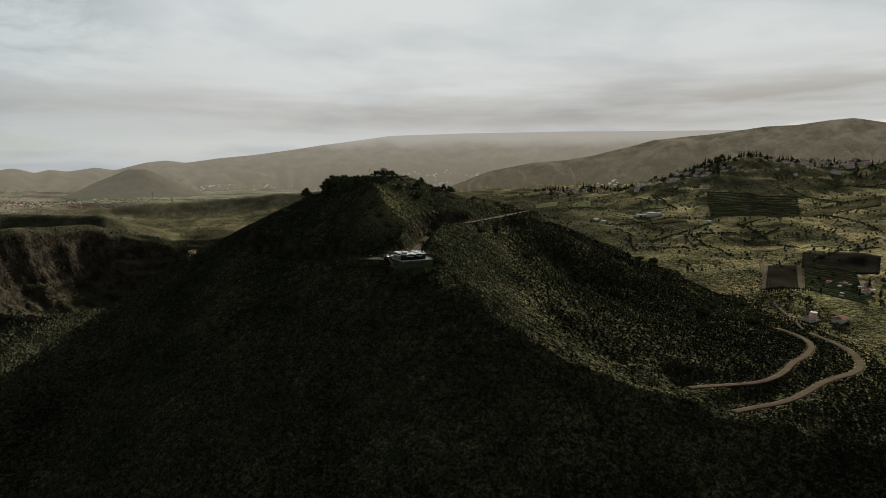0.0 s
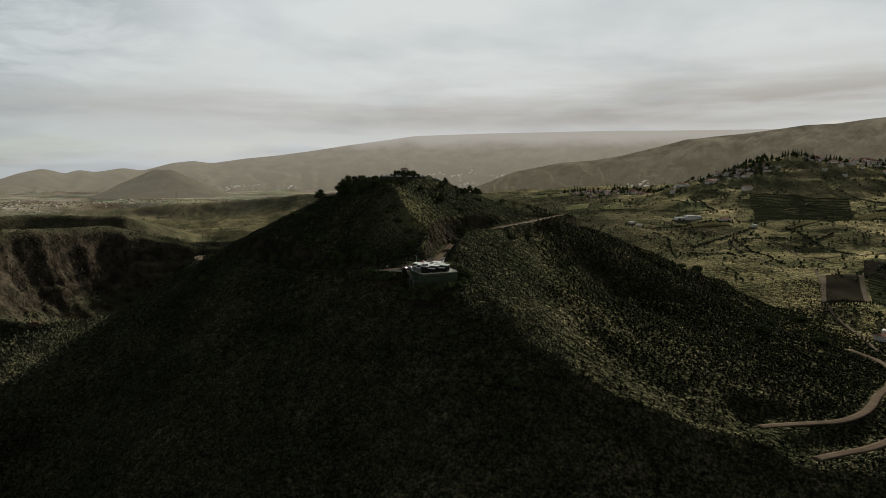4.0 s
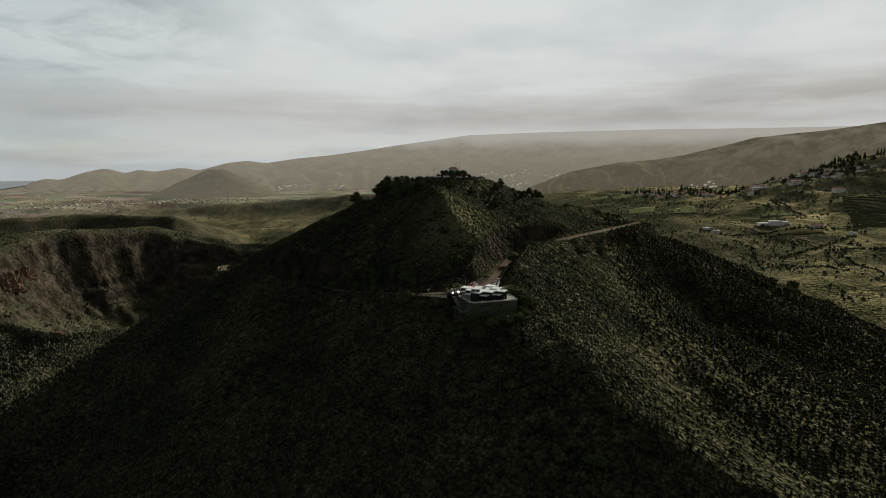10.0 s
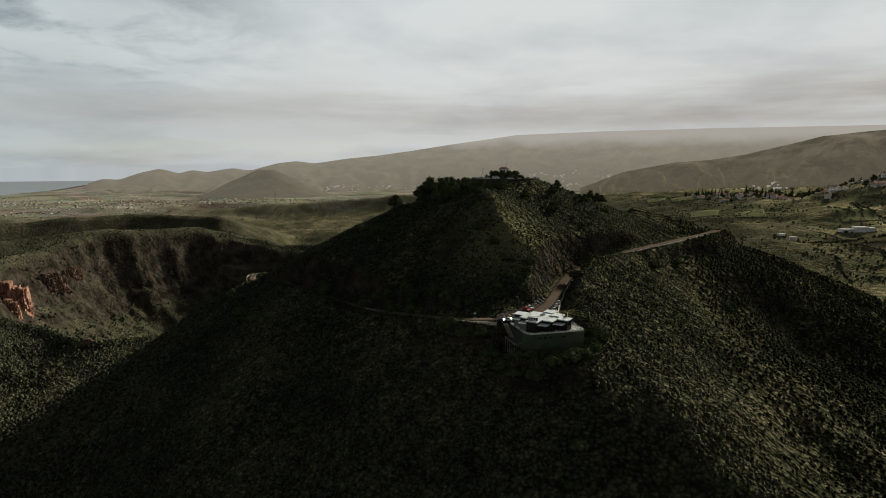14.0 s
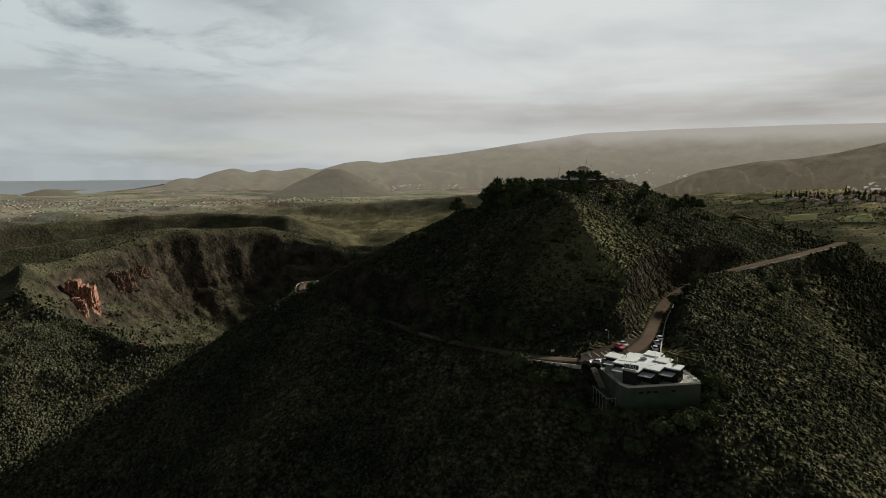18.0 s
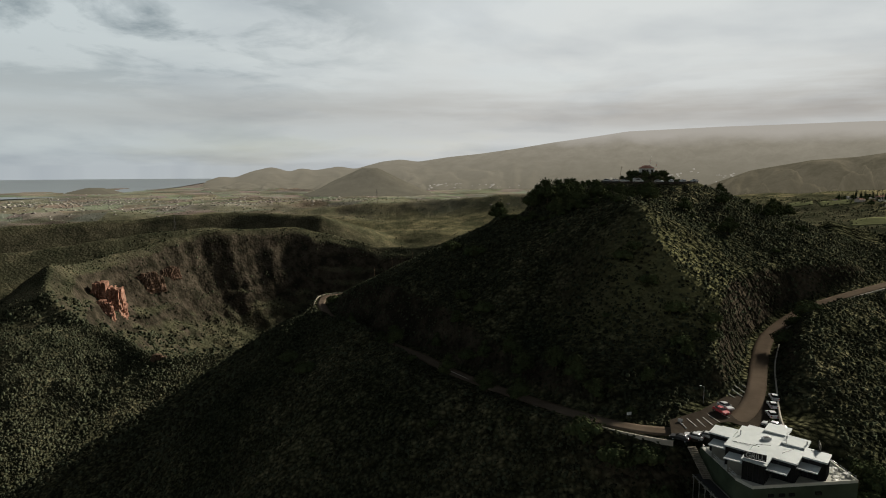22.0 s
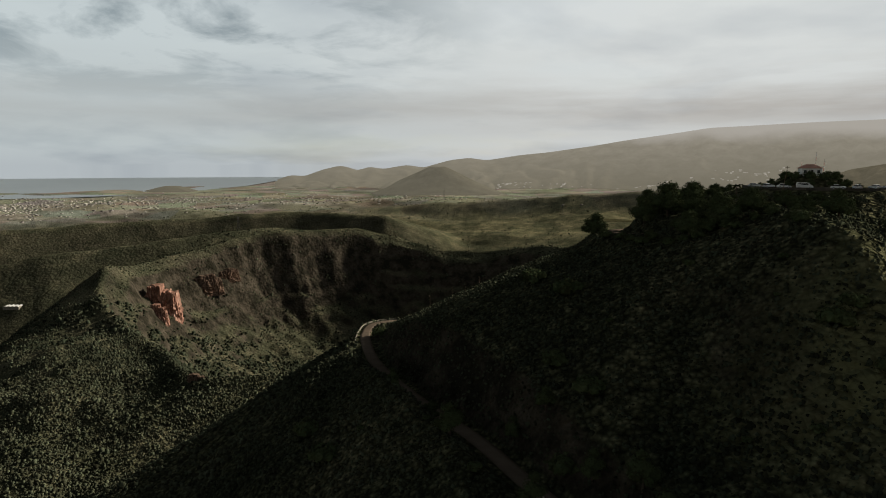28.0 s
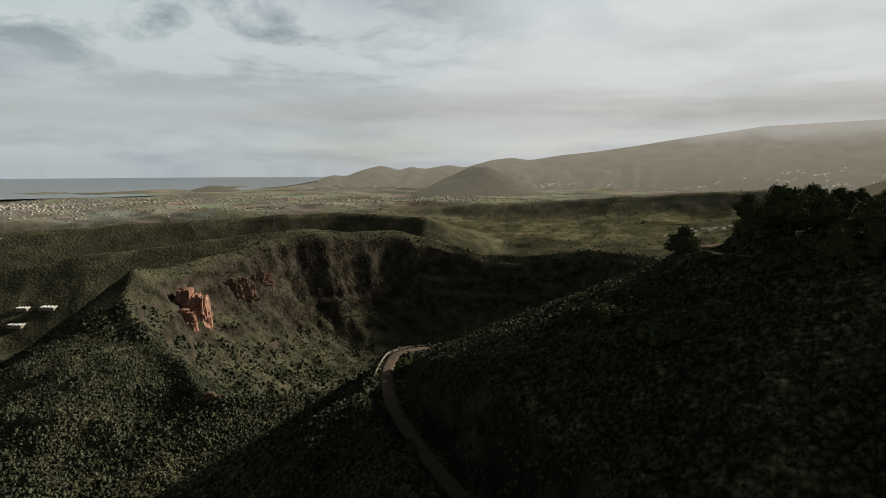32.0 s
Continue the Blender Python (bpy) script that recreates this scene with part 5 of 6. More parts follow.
def rail(points, label, gap=1.5, h=0.95):
    ob = tagged(new("railing"), label, "railing")
    ob.matrix_world = R_M
    for a, b in zip(points, points[1:]):
        a, b = Vector((*a, 0)), Vector((*b, 0))
        n = max(1, int((b - a).length / gap))
        for k in range(n + 1):
            p = a.lerp(b, k / n)
            bm = bmesh.new(); tube(bm, p + Vector((0, 0, 0.0)), p + Vector((0, 0, h)), 0.035, 0.035, 5); part("post", bm, M_STEEL, ob)
        for z in (h, h * 0.55):
            bm = bmesh.new(); tube(bm, a + Vector((0, 0, z)), b + Vector((0, 0, z)), 0.03, 0.03, 5); part("bar", bm, M_STEEL, ob)


rail([(21.7, -1.6), (22.0, 8.4), (19.4, 15.0)], "steel railing on the terrace edge")
rail([(-0.9, 1.2), (-0.8, 14.8)], "steel railing along the side walkway")


def terrace_table():
    ob = tagged(new("terrace_table"), "small white table on the terrace", "table", "terrace tables")
    bm = bmesh.new(); box(bm, -0.42, 0.42, -0.42, 0.42, 0.71, 0.75, 0.01); part("tabletop", bm, M_WHITE, ob)
    bm = bmesh.new(); tube(bm, (0, 0, 0.03), (0, 0, 0.71), 0.04, 0.04, 6); part("leg", bm, M_STEEL, ob)
    bm = bmesh.new(); tube(bm, (0, 0, 0), (0, 0, 0.03), 0.28, 0.28, 10); part("foot", bm, M_STEEL, ob)
    return ob


def terrace_chair():
    ob = tagged(new("terrace_chair"), "white chair at a terrace table", "chair", "terrace chairs")
    bm = bmesh.new(); box(bm, -0.21, 0.21, -0.21, 0.21, 0.43, 0.47); part("seat", bm, M_WHITE, ob)
    bm = bmesh.new(); box(bm, -0.21, 0.21, 0.18, 0.22, 0.47, 0.85); part("backrest", bm, M_WHITE, ob)
    for u in (-0.18, 0.18):
        for v in (-0.18, 0.18):
            bm = bmesh.new(); tube(bm, (u, v, 0), (u, v, 0.43), 0.018, 0.018, 5); part("leg", bm, M_STEEL, ob)
    return ob


t0, c0 = terrace_table(), terrace_chair()
first = True
for u, v, tn in ((19.2, 5.2, 10), (20.4, 2.6, 40), (20.0, 7.4, 5), (18.2, -0.8, 20), (19.4, 10.0, 0), (20.9, 0.2, 15)):
    m = R_M @ pose(u, v, 0, 0, 0, tn)
    if first:
        t0.matrix_world = m
    else:
        copy_thing(t0, m)
    for k in range(3):
        mc = R_M @ pose(u + 0.75 * math.cos(k * 2.1 + tn), v + 0.75 * math.sin(k * 2.1 + tn), 0, 0, 0, math.degrees(k * 2.1 + tn) - 90)
        if first and k == 0:
            c0.matrix_world = mc
        else:
            copy_thing(c0, mc)
    first = False


def potted(kind_seed):
    ob = tagged(new("potted_plant"), "dark bushy plant in a pot behind the restaurant", "plant", "potted plants")
    bm = bmesh.new(); tube(bm, (0, 0, 0), (0, 0, 0.4), 0.18, 0.25, 8); part("pot", bm, M_STONE, ob)
    bm = bmesh.new(); lob = [((0, 0, 0.75), 0.38, 1.1)]; core(bm, lob, 0.6); leaf_cloud(bm, lob, 40, 0.14, np.random.default_rng(kind_seed)); part("leaves", bm, M_TREE, ob)
    return ob


p0 = potted(5)
for k in range(11):
    m = R_M @ pose(4.8 + 0.8 * k, 18.2 - 0.1 * k, 0.45, 0, 0, 40 * k)
    if k:
        copy_thing(p0, m)
    else:
        p0.matrix_world = m
# pergola and stair on the low side
perg = tagged(new("pergola"), "low grey-framed pergola beside the retaining wall", "pergola")
perg.matrix_world = R_M
for k in range(5):
    v = 1.0 + 2.4 * k
    for u in (-4.6, -1.9):
        bm = bmesh.new(); box(bm, u - 0.06, u + 0.06, v - 0.06, v + 0.06, -9.0, -4.3); part("post", bm, M_SIDE, perg)
    bm = bmesh.new(); box(bm, -4.9, -1.5, v - 0.08, v + 0.08, -4.3, -4.1); part("crossbeam", bm, M_SIDE, perg)
for u in (-4.6, -1.9):
    bm = bmesh.new(); box(bm, u - 0.1, u + 0.1, 0.5, 11.2, -4.1, -3.92); part("beam", bm, M_SIDE, perg)
bm = bmesh.new(); box(bm, -4.3, -2.2, 0.7, 11.0, -3.9, -3.84); part("roof_sheet", bm, M_SIGN, perg, "dark roofing sheet")
stair = tagged(new("stair"), "concrete stair descending beside the terrace", "stair")
stair.matrix_world = R_M
for k in range(22):
    bm = bmesh.new(); box(bm, -3.4, -1.6, 16.0 - 0.42 * k, 16.42 - 0.42 * k, -0.55 - 0.2 * k, -0.3 - 0.2 * k); part("step", bm, M_STONE, stair)


# ---- cars ----
def car(mat, label, van=False):
    ob = tagged(new("car"), label, "car")
    L, W, H = (4.9, 1.9, 1.95) if van else (4.25, 1.76, 1.46)
    prof = ([(-L / 2, 0.35), (-L / 2, 0.95), (-L / 2 + 0.1, H - 0.1), (-L / 2 + 0.4, H), (L / 2 - 1.4, H), (L / 2 - 0.7, 1.15), (L / 2, 0.95), (L / 2, 0.35)] if van else
            [(-L / 2, 0.35), (-L / 2 - 0.02, 0.72), (-L / 2 + 0.12, 0.98), (-L / 2 + 1.0, 0.98), (L / 2 - 1.25, 0.95), (L / 2 - 0.12, 0.78), (L / 2, 0.6), (L / 2, 0.35)])

    def loft(pr, w0, w1, z_in):
        bm = bmesh.new()
        rows = []
        for w in (-1, 1):
            rows.append([bm.verts.new((x, w * (w0 if z < z_in else w1) / 2, z)) for x, z in pr])
        n = len(pr)
        for k in range(n):
            bm.faces.new((rows[0][k], rows[0][(k + 1) % n], rows[1][(k + 1) % n], rows[1][k]))
        bm.faces.new(rows[0][::-1])
        bm.faces.new(rows[1])
        bmesh.ops.bevel(bm, geom=bm.edges[:], offset=0.045, segments=1, affect="EDGES")
        return bm
    body = part("body", loft(prof, W, W * 0.92, 0.9), mat, ob)
    if not van:
        part("glasshouse", loft([(-L / 2 + 0.42, 0.96), (-L / 2 + 0.85, 1.36), (L / 2 - 1.95, 1.38), (L / 2 - 1.15, 0.94)], W * 0.9, W * 0.74, 1.2), M_DARK, ob, "dark car windows")
        part("roof", loft([(-L / 2 + 0.8, 1.36), (-L / 2 + 1.0, 1.46), (L / 2 - 2.05, 1.47), (L / 2 - 1.9, 1.36)], W * 0.76, W * 0.70, 1.42), mat, ob)
    else:
        for w in (-1, 1):
            bm = bmesh.new(); box(bm, -L / 2 + 0.5, L / 2 - 1.45, w * W * 0.462 - 0.01, w * W * 0.462 + 0.01, 1.2, 1.72); part("window", bm, M_DARK, ob)
        bm = bmesh.new(); prism(bm, [(L / 2 - 1.28, -0.75), (L / 2 - 0.72, -0.75), (L / 2 - 0.72, 0.75), (L / 2 - 1.28, 0.75)], 1.22, 1.24, [0.62, 0, 0, 0.62]); part("windscreen", bm, M_DARK, ob)
    for x in (-L / 2 + 0.78, L / 2 - 0.82):
        for w in (-1, 1):
            bm = bmesh.new(); tube(bm, (x, w * (W / 2 - 0.2), 0.31), (x, w * (W / 2 + 0.01), 0.31), 0.31, 0.31, 14); wh = part("wheel", bm, M_RUBBER, ob)
            bm = bmesh.new(); tube(bm, (x, w * (W / 2), 0.31), (x, w * (W / 2 + 0.02), 0.31), 0.19, 0.17, 10); part("rim", bm, M_STEEL, wh)
    for w in (-1, 1):
        bm = bmesh.new(); box(bm, L / 2 - 0.06, L / 2 + 0.02, w * 0.62 - 0.17, w * 0.62 + 0.17, 0.56, 0.72); part("headlight", bm, M_LAMP, ob)
        bm = bmesh.new(); box(bm, -L / 2 - 0.03, -L / 2 + 0.05, w * 0.66 - 0.13, w * 0.66 + 0.13, 0.66, 0.86); part("tail_light", bm, M_TAIL, ob)
        bm = bmesh.new(); box(bm, L / 2 - 1.45, L / 2 - 1.3, w * (W / 2 + 0.06) - 0.09, w * (W / 2 + 0.06) + 0.09, 0.95, 1.08); part("mirror", bm, mat, ob)
    return ob


white_car = car(M_CARWHITE, "white hatchback parked beside the road")
red_car = car(M_CARRED, "red hatchback in a marked parking bay")
silver_car = car(M_CARSILVER, "silver hatchback parked in a row")
dark_car = car(M_CARDARK, "black hatchback parked beside the restaurant")
white_van = car(M_CARWHITE, "white van parked behind the summit wall", True)
white_car.matrix_world = pose(8.2, 28.6, 0.42, 0, 0, 160)
for x, y, z, tn in ((8.8, 34.2, 0.95, 100), (9.6, 40.0, 1.3, 98), (10.6, 45.2, 1.6, 96), (-1.2, 36.2, 0.85, -52), (-8.8, 17.3, -0.28, 165), (9.6, 26.8, 0.42, 158), (-39.5, 187.5, 53.05, 10), (-18.6, 188.0, 53.05, 100), (-8.5, 196.5, 53.05, 130)):
    copy_thing(white_car, pose(x, y, z, 0, 0, tn))
red_car.matrix_world = pose(-2.3, 33.0, 0.75, 0, 0, -52)
dark_car.matrix_world = pose(-11.7, 15.8, -0.45, 0, 0, 165)
silver_car.matrix_world = pose(-6.3, 18.4, -0.12, 0, 0, 160)
for x, y, tn in ((-48.5, 193.5, 40), (-44.2, 190.0, 50), (-13.5, 190.5, 120), (-24.0, 186.6, 0)):
    copy_thing(silver_car, pose(x, y, 53.05, 0, 0, tn))
white_van.matrix_world = pose(-33.5, 187.2, 53.05, 0, 0, 5)

# ---- car park, walls along the roads ----
for a, b in (((-11.7, 24.3), (-10.3, 20.8)), ((-10.2, 27.0), (-8.0, 22.6)), ((-8.0, 27.4), (-6.2, 23.3)), ((-6.6, 29.0), (-4.5, 24.8)), ((-5.4, 31.2), (-3.0, 27.3)), ((-3.6, 34.6), (-0.6, 30.6)), ((-2.6, 37.4), (0.6, 34.0)), ((-1.8, 40.2), (1.6, 37.0)),
             ((-0.8, 43.0), (2.4, 40.0)), ((0.1, 45.9), (3.2, 43.0)), ((1.0, 48.2), (4.0, 45.4)), ((1.7, 50.2), (4.6, 47.6)), ((2.6, 53.6), (5.1, 51.0))):
    d = Vector((b[0] - a[0], b[1] - a[1], 0))
    n = Vector((-d.y, d.x, 0)).normalized() * 0.07
    bm = bmesh.new()
    za, zb = max(ground_z(*a), 0.4) + 0.16, max(ground_z(*b), 0.4) + 0.16
    lo = [bm.verts.new((p[0] + s * n.x, p[1] + s * n.y, z)) for p, z, s in ((a, za, 1), (b, zb, 1), (b, zb, -1), (a, za, -1))]
    bm.faces.new(lo)
    ext = bmesh.ops.extrude_face_region(bm, geom=bm.faces[:])
    bmesh.ops.translate(bm, verts=[v for v in ext["geom"] if isinstance(v, bmesh.types.BMVert)], vec=(0, 0, -0.25))
    ob = part("parking_line", bm, M_LINE, None)
    tagged(ob, "worn white parking bay line", "road marking", "parking bay lines", "structure")
bm = bmesh.new()
for q in ([(-13.5, 16.5), (-6, 17.2), (-0.5, 28), (-7, 33), (-14, 25)], [(-6, 17.2), (3, 17), (10.2, 25), (8, 34), (-0.5, 28)], [(-7, 33), (-0.5, 28), (8, 34), (9.5, 48), (1, 48)], [(1, 48), (9.5, 48), (11.5, 62), (6, 60)], [(3, 17), (9, 17.2), (13.5, 21.5), (10.2, 25)]):
    vs = [bm.verts.new((x, y, max(0.32, 0.32 + 0.037 * (y - 24)))) for x, y in q]
    bm.faces.new(vs)
bmesh.ops.remove_doubles(bm, verts=bm.verts[:], dist=0.01)
ext = bmesh.ops.extrude_face_region(bm, geom=bm.faces[:])
bmesh.ops.translate(bm, verts=[v for v in ext["geom"] if isinstance(v, bmesh.types.BMVert)], vec=(0, 0, -1.2))
# the road's asphalt again, darkened for the shade over the car park
M_PAVE_SHADED = material("car_park_asphalt_shaded", [(0.038, 0.031, 0.024), (0.068, 0.056, 0.044)], 0.5, 0.95, 0.2, 8)
tagged(part("pavement", bm, M_PAVE_SHADED, None), "worn brown asphalt of the car park, darkened for shade", "pavement", kind="structure")


def low_wall(name, line, h, w, mat, label, base=-0.8, pieces=4.0):
    """A low wall in lengths along a line of points (x, y, z)."""
    ob = tagged(new(name), label, "wall")
    pts = spline(line, pieces)
    for a, b in zip(pts, pts[1:]):
        d = Vector((b[0] - a[0], b[1] - a[1], 0)).normalized()
        n = Vector((-d.y, d.x, 0)) * w / 2
        bm = bmesh.new()
        g = 0.03
        A, B = Vector(a) + d * g, Vector(b) - d * g
        lo = [A + n, B + n, B - n, A - n]
        vs = [bm.verts.new(p + Vector((0, 0, base))) for p in lo] + [bm.verts.new(p + Vector((0, 0, h))) for p in lo]
        for q in ((3, 2, 1, 0), (4, 5, 6, 7), (0, 1, 5, 4), (1, 2, 6, 5), (2, 3, 7, 6), (3, 0, 4, 7)):
            bm.faces.new([vs[i] for i in q])
        part("wall_length", bm, mat, ob)
    return ob


low_wall("roadside_wall", [(10.8, 24.5, 0.4), (10.6, 33, 0.9), (11.6, 47, 1.6), (13.6, 69, 3.1), (17, 88, 4.6)], 0.7, 0.35, M_KERB, "low pale wall on the valley side of the road")
low_wall("roadside_wall", [(-13, 14.6, -0.8), (-24, 17.5, -1.6), (-42, 30, -4.4), (-64, 50, -7.8), (-83, 67, -10), (-107, 89, -12.2)], 0.45, 0.35, M_KERB, "low stone wall along the lower road", pieces=6.0)
low_wall("bend_wall", [(-213, 184, -21.2), (-223, 202, -22), (-228, 216, -22), (-225.5, 231, -23), (-214, 243, -24), (-196, 262, -25)], 0.5, 0.3, M_STONE, "pale parapet round the outside of the bend", pieces=3.0)
low_wall("roadside_wall", [(21, 104, 6.4), (33, 122, 9.4), (48, 139, 12.3), (74, 169, 14.8), (106, 212, 17)], 0.5, 0.35, M_KERB, "low pale wall on the valley side of the climbing road", pieces=6.0)
M_DARKSTONE = material("dark_stone", [(0.045, 0.040, 0.033), (0.10, 0.09, 0.075)], 1.2, 0.95, 0.4)
arc = [(SUMMIT[0] + math.sin(radians(p)) * 23.5, SUMMIT[1] - math.cos(radians(p)) * 23.5, 53.0) for p in range(-75, 111, 15)]
low_wall("summit_wall", arc, 0.5, 0.35, M_DARKSTONE, "dark stone retaining wall round the summit car park", base=-3.5, pieces=4.0)


def lamp_post(x, y, h=6.0):
    ob = tagged(new("street_lamp"), "slim street lamp with a white head", "street lamp")
    bm = bmesh.new(); tube(bm, (0, 0, -0.3), (0, 0, h), 0.07, 0.05, 8); part("pole", bm, M_STEEL, ob)
    bm = bmesh.new(); tube(bm, (0, 0, h), (0.8, 0, h + 0.25), 0.04, 0.03, 6); part("arm", bm, M_STEEL, ob)
    bm = bmesh.new(); box(bm, 0.6, 1.2, -0.14, 0.14, h + 0.18, h + 0.32, 0.03); part("lamp_head", bm, M_WHITE, ob)
    ob.matrix_world = on_ground(x, y, 200)


lamp_post(-6.2, 38.5, 4.5)


def sign_board(x, y, turn):
    ob = tagged(new("notice_board"), "small white notice board on two posts", "sign")
    bm = bmesh.new(); box(bm, -0.6, 0.6, -0.03, 0.03, 0.9, 1.6); part("board", bm, M_WHITE, ob)
    for k in (-0.5, 0.5):
        bm = bmesh.new(); tube(bm, (k, 0.05, -0.3), (k, 0.05, 1.65), 0.03, 0.03, 5); part("post", bm, M_STEEL, ob)
    ob.matrix_world = on_ground(x, y, turn)


sign_board(-11.6, 24.6, 20)
sign_board(-23.5, 27.0, 30)

# ---- lookout on the summit ----
look_out = tagged(new("lookout_house"), "white lookout house with a hipped tile roof", "building")
look_out.matrix_world = pose(-31, 211, 57.2, 0, 0, 12) @ Matrix.Scale(0.78, 4)
bm = bmesh.new(); box(bm, -4.2, 4.2, -3.4, 3.4, -1.2, 3.1); part("wall", bm, M_WHITE, look_out)
bm = bmesh.new()
eave = [bm.verts.new(p) for p in ((-4.9, -4.1, 3.1), (4.9, -4.1, 3.1), (4.9, 4.1, 3.1), (-4.9, 4.1, 3.1))]
ridge = [bm.verts.new((-1.6, 0, 5.0)), bm.verts.new((1.6, 0, 5.0))]
for q in ((eave[0], eave[1], ridge[1], ridge[0]), (eave[1], eave[2], ridge[1]), (eave[2], eave[3], ridge[0], ridge[1]), (eave[3], eave[0], ridge[0]), (eave[3], eave[2], eave[1], eave[0])):
    bm.faces.new(q)
part("roof", bm, M_TILE, look_out, "red-brown hipped tile roof")
for x in (-2.8, 0.0, 2.8):
    bm = bmesh.new(); box(bm, x - 0.6, x + 0.6, -3.46, -3.3, 0.9, 2.3); w = part("window", bm, M_DARK, look_out)
    bm = bmesh.new(); box(bm, x - 0.75, x + 0.75, -3.6, -3.36, 0.75, 0.88); part("sill", bm, M_KERB, w)
bm = bmesh.new(); box(bm, 4.3, 9.5, -4.8, -3.0, -1.5, 0.9); part("terrace_wall", bm, M_STONE, look_out)
bm = bmesh.new(); box(bm, -9.2, -4.3, -5.2, -3.4, -1.8, 0.4); part("terrace_wall", bm, M_STONE, look_out)
ramp = bmesh.new(); tube(ramp, (-5.0, -7.5, -3.6), (-1.2, -4.0, 0.2), 0.5, 0.5, 4); part("ramp", ramp, M_STONE, look_out)


def mast(x, y, z, h, label):
    ob = tagged(new("radio_mast"), label, "mast")
    for k in range(6):
        bm = bmesh.new(); tube(bm, (0, 0, h * k / 6), (0, 0, h * (k + 1) / 6), 0.10 - 0.008 * k, 0.095 - 0.008 * k, 6); part("mast_length", bm, M_REDPAINT if k % 2 == 0 else M_WHITE, ob)
    for k in range(3):
        bm = bmesh.new(); tube(bm, (-0.9 + 0.2 * k, 0, h * (0.62 + 0.12 * k)), (0.9 - 0.2 * k, 0, h * (0.62 + 0.12 * k)), 0.035, 0.035, 5); part("crossarm", bm, M_STEEL, ob)
    ob.matrix_world = pose(x, y, z)


mast(-29.2, 212.5, 56.0, 9.5, "red and white radio mast beside the lookout")
mast(-26.5, 213.5, 56.0, 7.0, "short red and white radio mast")
mast(-33.5, 214.5, 56.0, 6.5, "thin radio mast behind the lookout")


def pole(x, y, h, lean=0):
    ob = tagged(new("utility_pole"), "thin wooden pole leaning on the wooded slope", "pole")
    bm = bmesh.new(); tube(bm, (0, 0, -0.5), (lean, 0, h), 0.12, 0.07, 6); part("shaft", bm, M_WOOD, ob)
    bm = bmesh.new(); tube(bm, (lean - 0.6, 0, h - 0.5), (lean + 0.6, 0, h - 0.5), 0.05, 0.05, 5); part("crossarm", bm, M_WOOD, ob)
    ob.matrix_world = on_ground(x, y)


pole(-41, 166, 12, 1.6)

# ---- red crag and pale cliffs in the caldera ----
M_CRAG = material("red_rock", [(0.10, 0.052, 0.038), (0.30, 0.165, 0.118), (0.44, 0.29, 0.22)], 0.16, 0.95, 1.0, 0.6, detail=8.0)
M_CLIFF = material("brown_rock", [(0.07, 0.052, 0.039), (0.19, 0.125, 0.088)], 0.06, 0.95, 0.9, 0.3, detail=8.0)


def crag(x, y, width, tall, deep, face, mat, label, seed, lift=0.0, cols=4):
    """A cliff of broad broken buttresses standing out of the slope."""
    rng = np.random.default_rng(seed)
    ob = tagged(new("rock_crag"), label, "rock")
    for k in range(cols):
        f = (k + 0.5) / cols - 0.5
        hh = tall * (1 - 0.9 * f * f) * rng.uniform(0.82, 1.06)
        w = width / cols * rng.uniform(1.3, 1.9)
        d = deep * rng.uniform(0.8, 1.15)
        bm = bmesh.new()
        nu, nv = 44, 34
        rows = []
        for j in range(nv + 1):
            t = j / nv
            ring = []
            step = 0.05 * math.floor(t * 6 + noise.noise((k * 3.1, seed, t * 2)))
            for i in range(nu):
                th_ = 2 * math.pi * i / nu
                c, s_ = math.cos(th_), math.sin(th_)
                q = (abs(c) ** 4 + abs(s_) ** 4) ** -0.25
                r = q * (1.12 - 0.30 * t ** 2 - 0.8 * step)
                r *= 1 + 0.20 * noise.noise((c * 2.2 + seed + k * 7, s_ * 2.2, t * 2.5)) + 0.20 * noise.noise((c * 5 + k, s_ * 5 + seed, t * 5)) + 0.16 * noise.noise((c * 11, s_ * 11 + k, t * 13)) + 0.07 * math.copysign(1, noise.noise((c * 4 + k, s_ * 4, t * 9 + seed)))
                ring.append(bm.verts.new((f * width + c * w * 0.6 * r, s_ * d * r + d * 0.35 * noise.noise((k, t * 2, seed)), t * hh - 8 + tall * 0.05 * noise.noise((c * 1.6, s_ * 1.6, k * 2 + seed)) * t)))
            rows.append(ring)
        for p, q in zip(rows, rows[1:]):
            for i in range(nu):
                bm.faces.new((p[i], p[(i + 1) % nu], q[(i + 1) % nu], q[i]))
        bm.faces.new(rows[-1])
        part("buttress", bm, mat, ob)
    ob.matrix_world = Matrix.Translation((x, y, ground_z(x, y) + lift)) @ Matrix.Rotation(radians(face), 4, "Z")
    return ob


crag(-789, 538, 46, 70, 15, 38, M_CRAG, "tall red rock crag on the caldera's inner slope", 3, -24, 5)
crag(-762, 515, 16, 34, 7, 40, M_CRAG, "small red rock outcrop below the crag", 5, -6, 2)
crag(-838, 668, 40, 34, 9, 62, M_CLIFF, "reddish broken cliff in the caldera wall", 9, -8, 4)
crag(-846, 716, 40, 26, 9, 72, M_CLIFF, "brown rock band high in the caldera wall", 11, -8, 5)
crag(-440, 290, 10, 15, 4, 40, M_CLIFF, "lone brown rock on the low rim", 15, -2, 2)


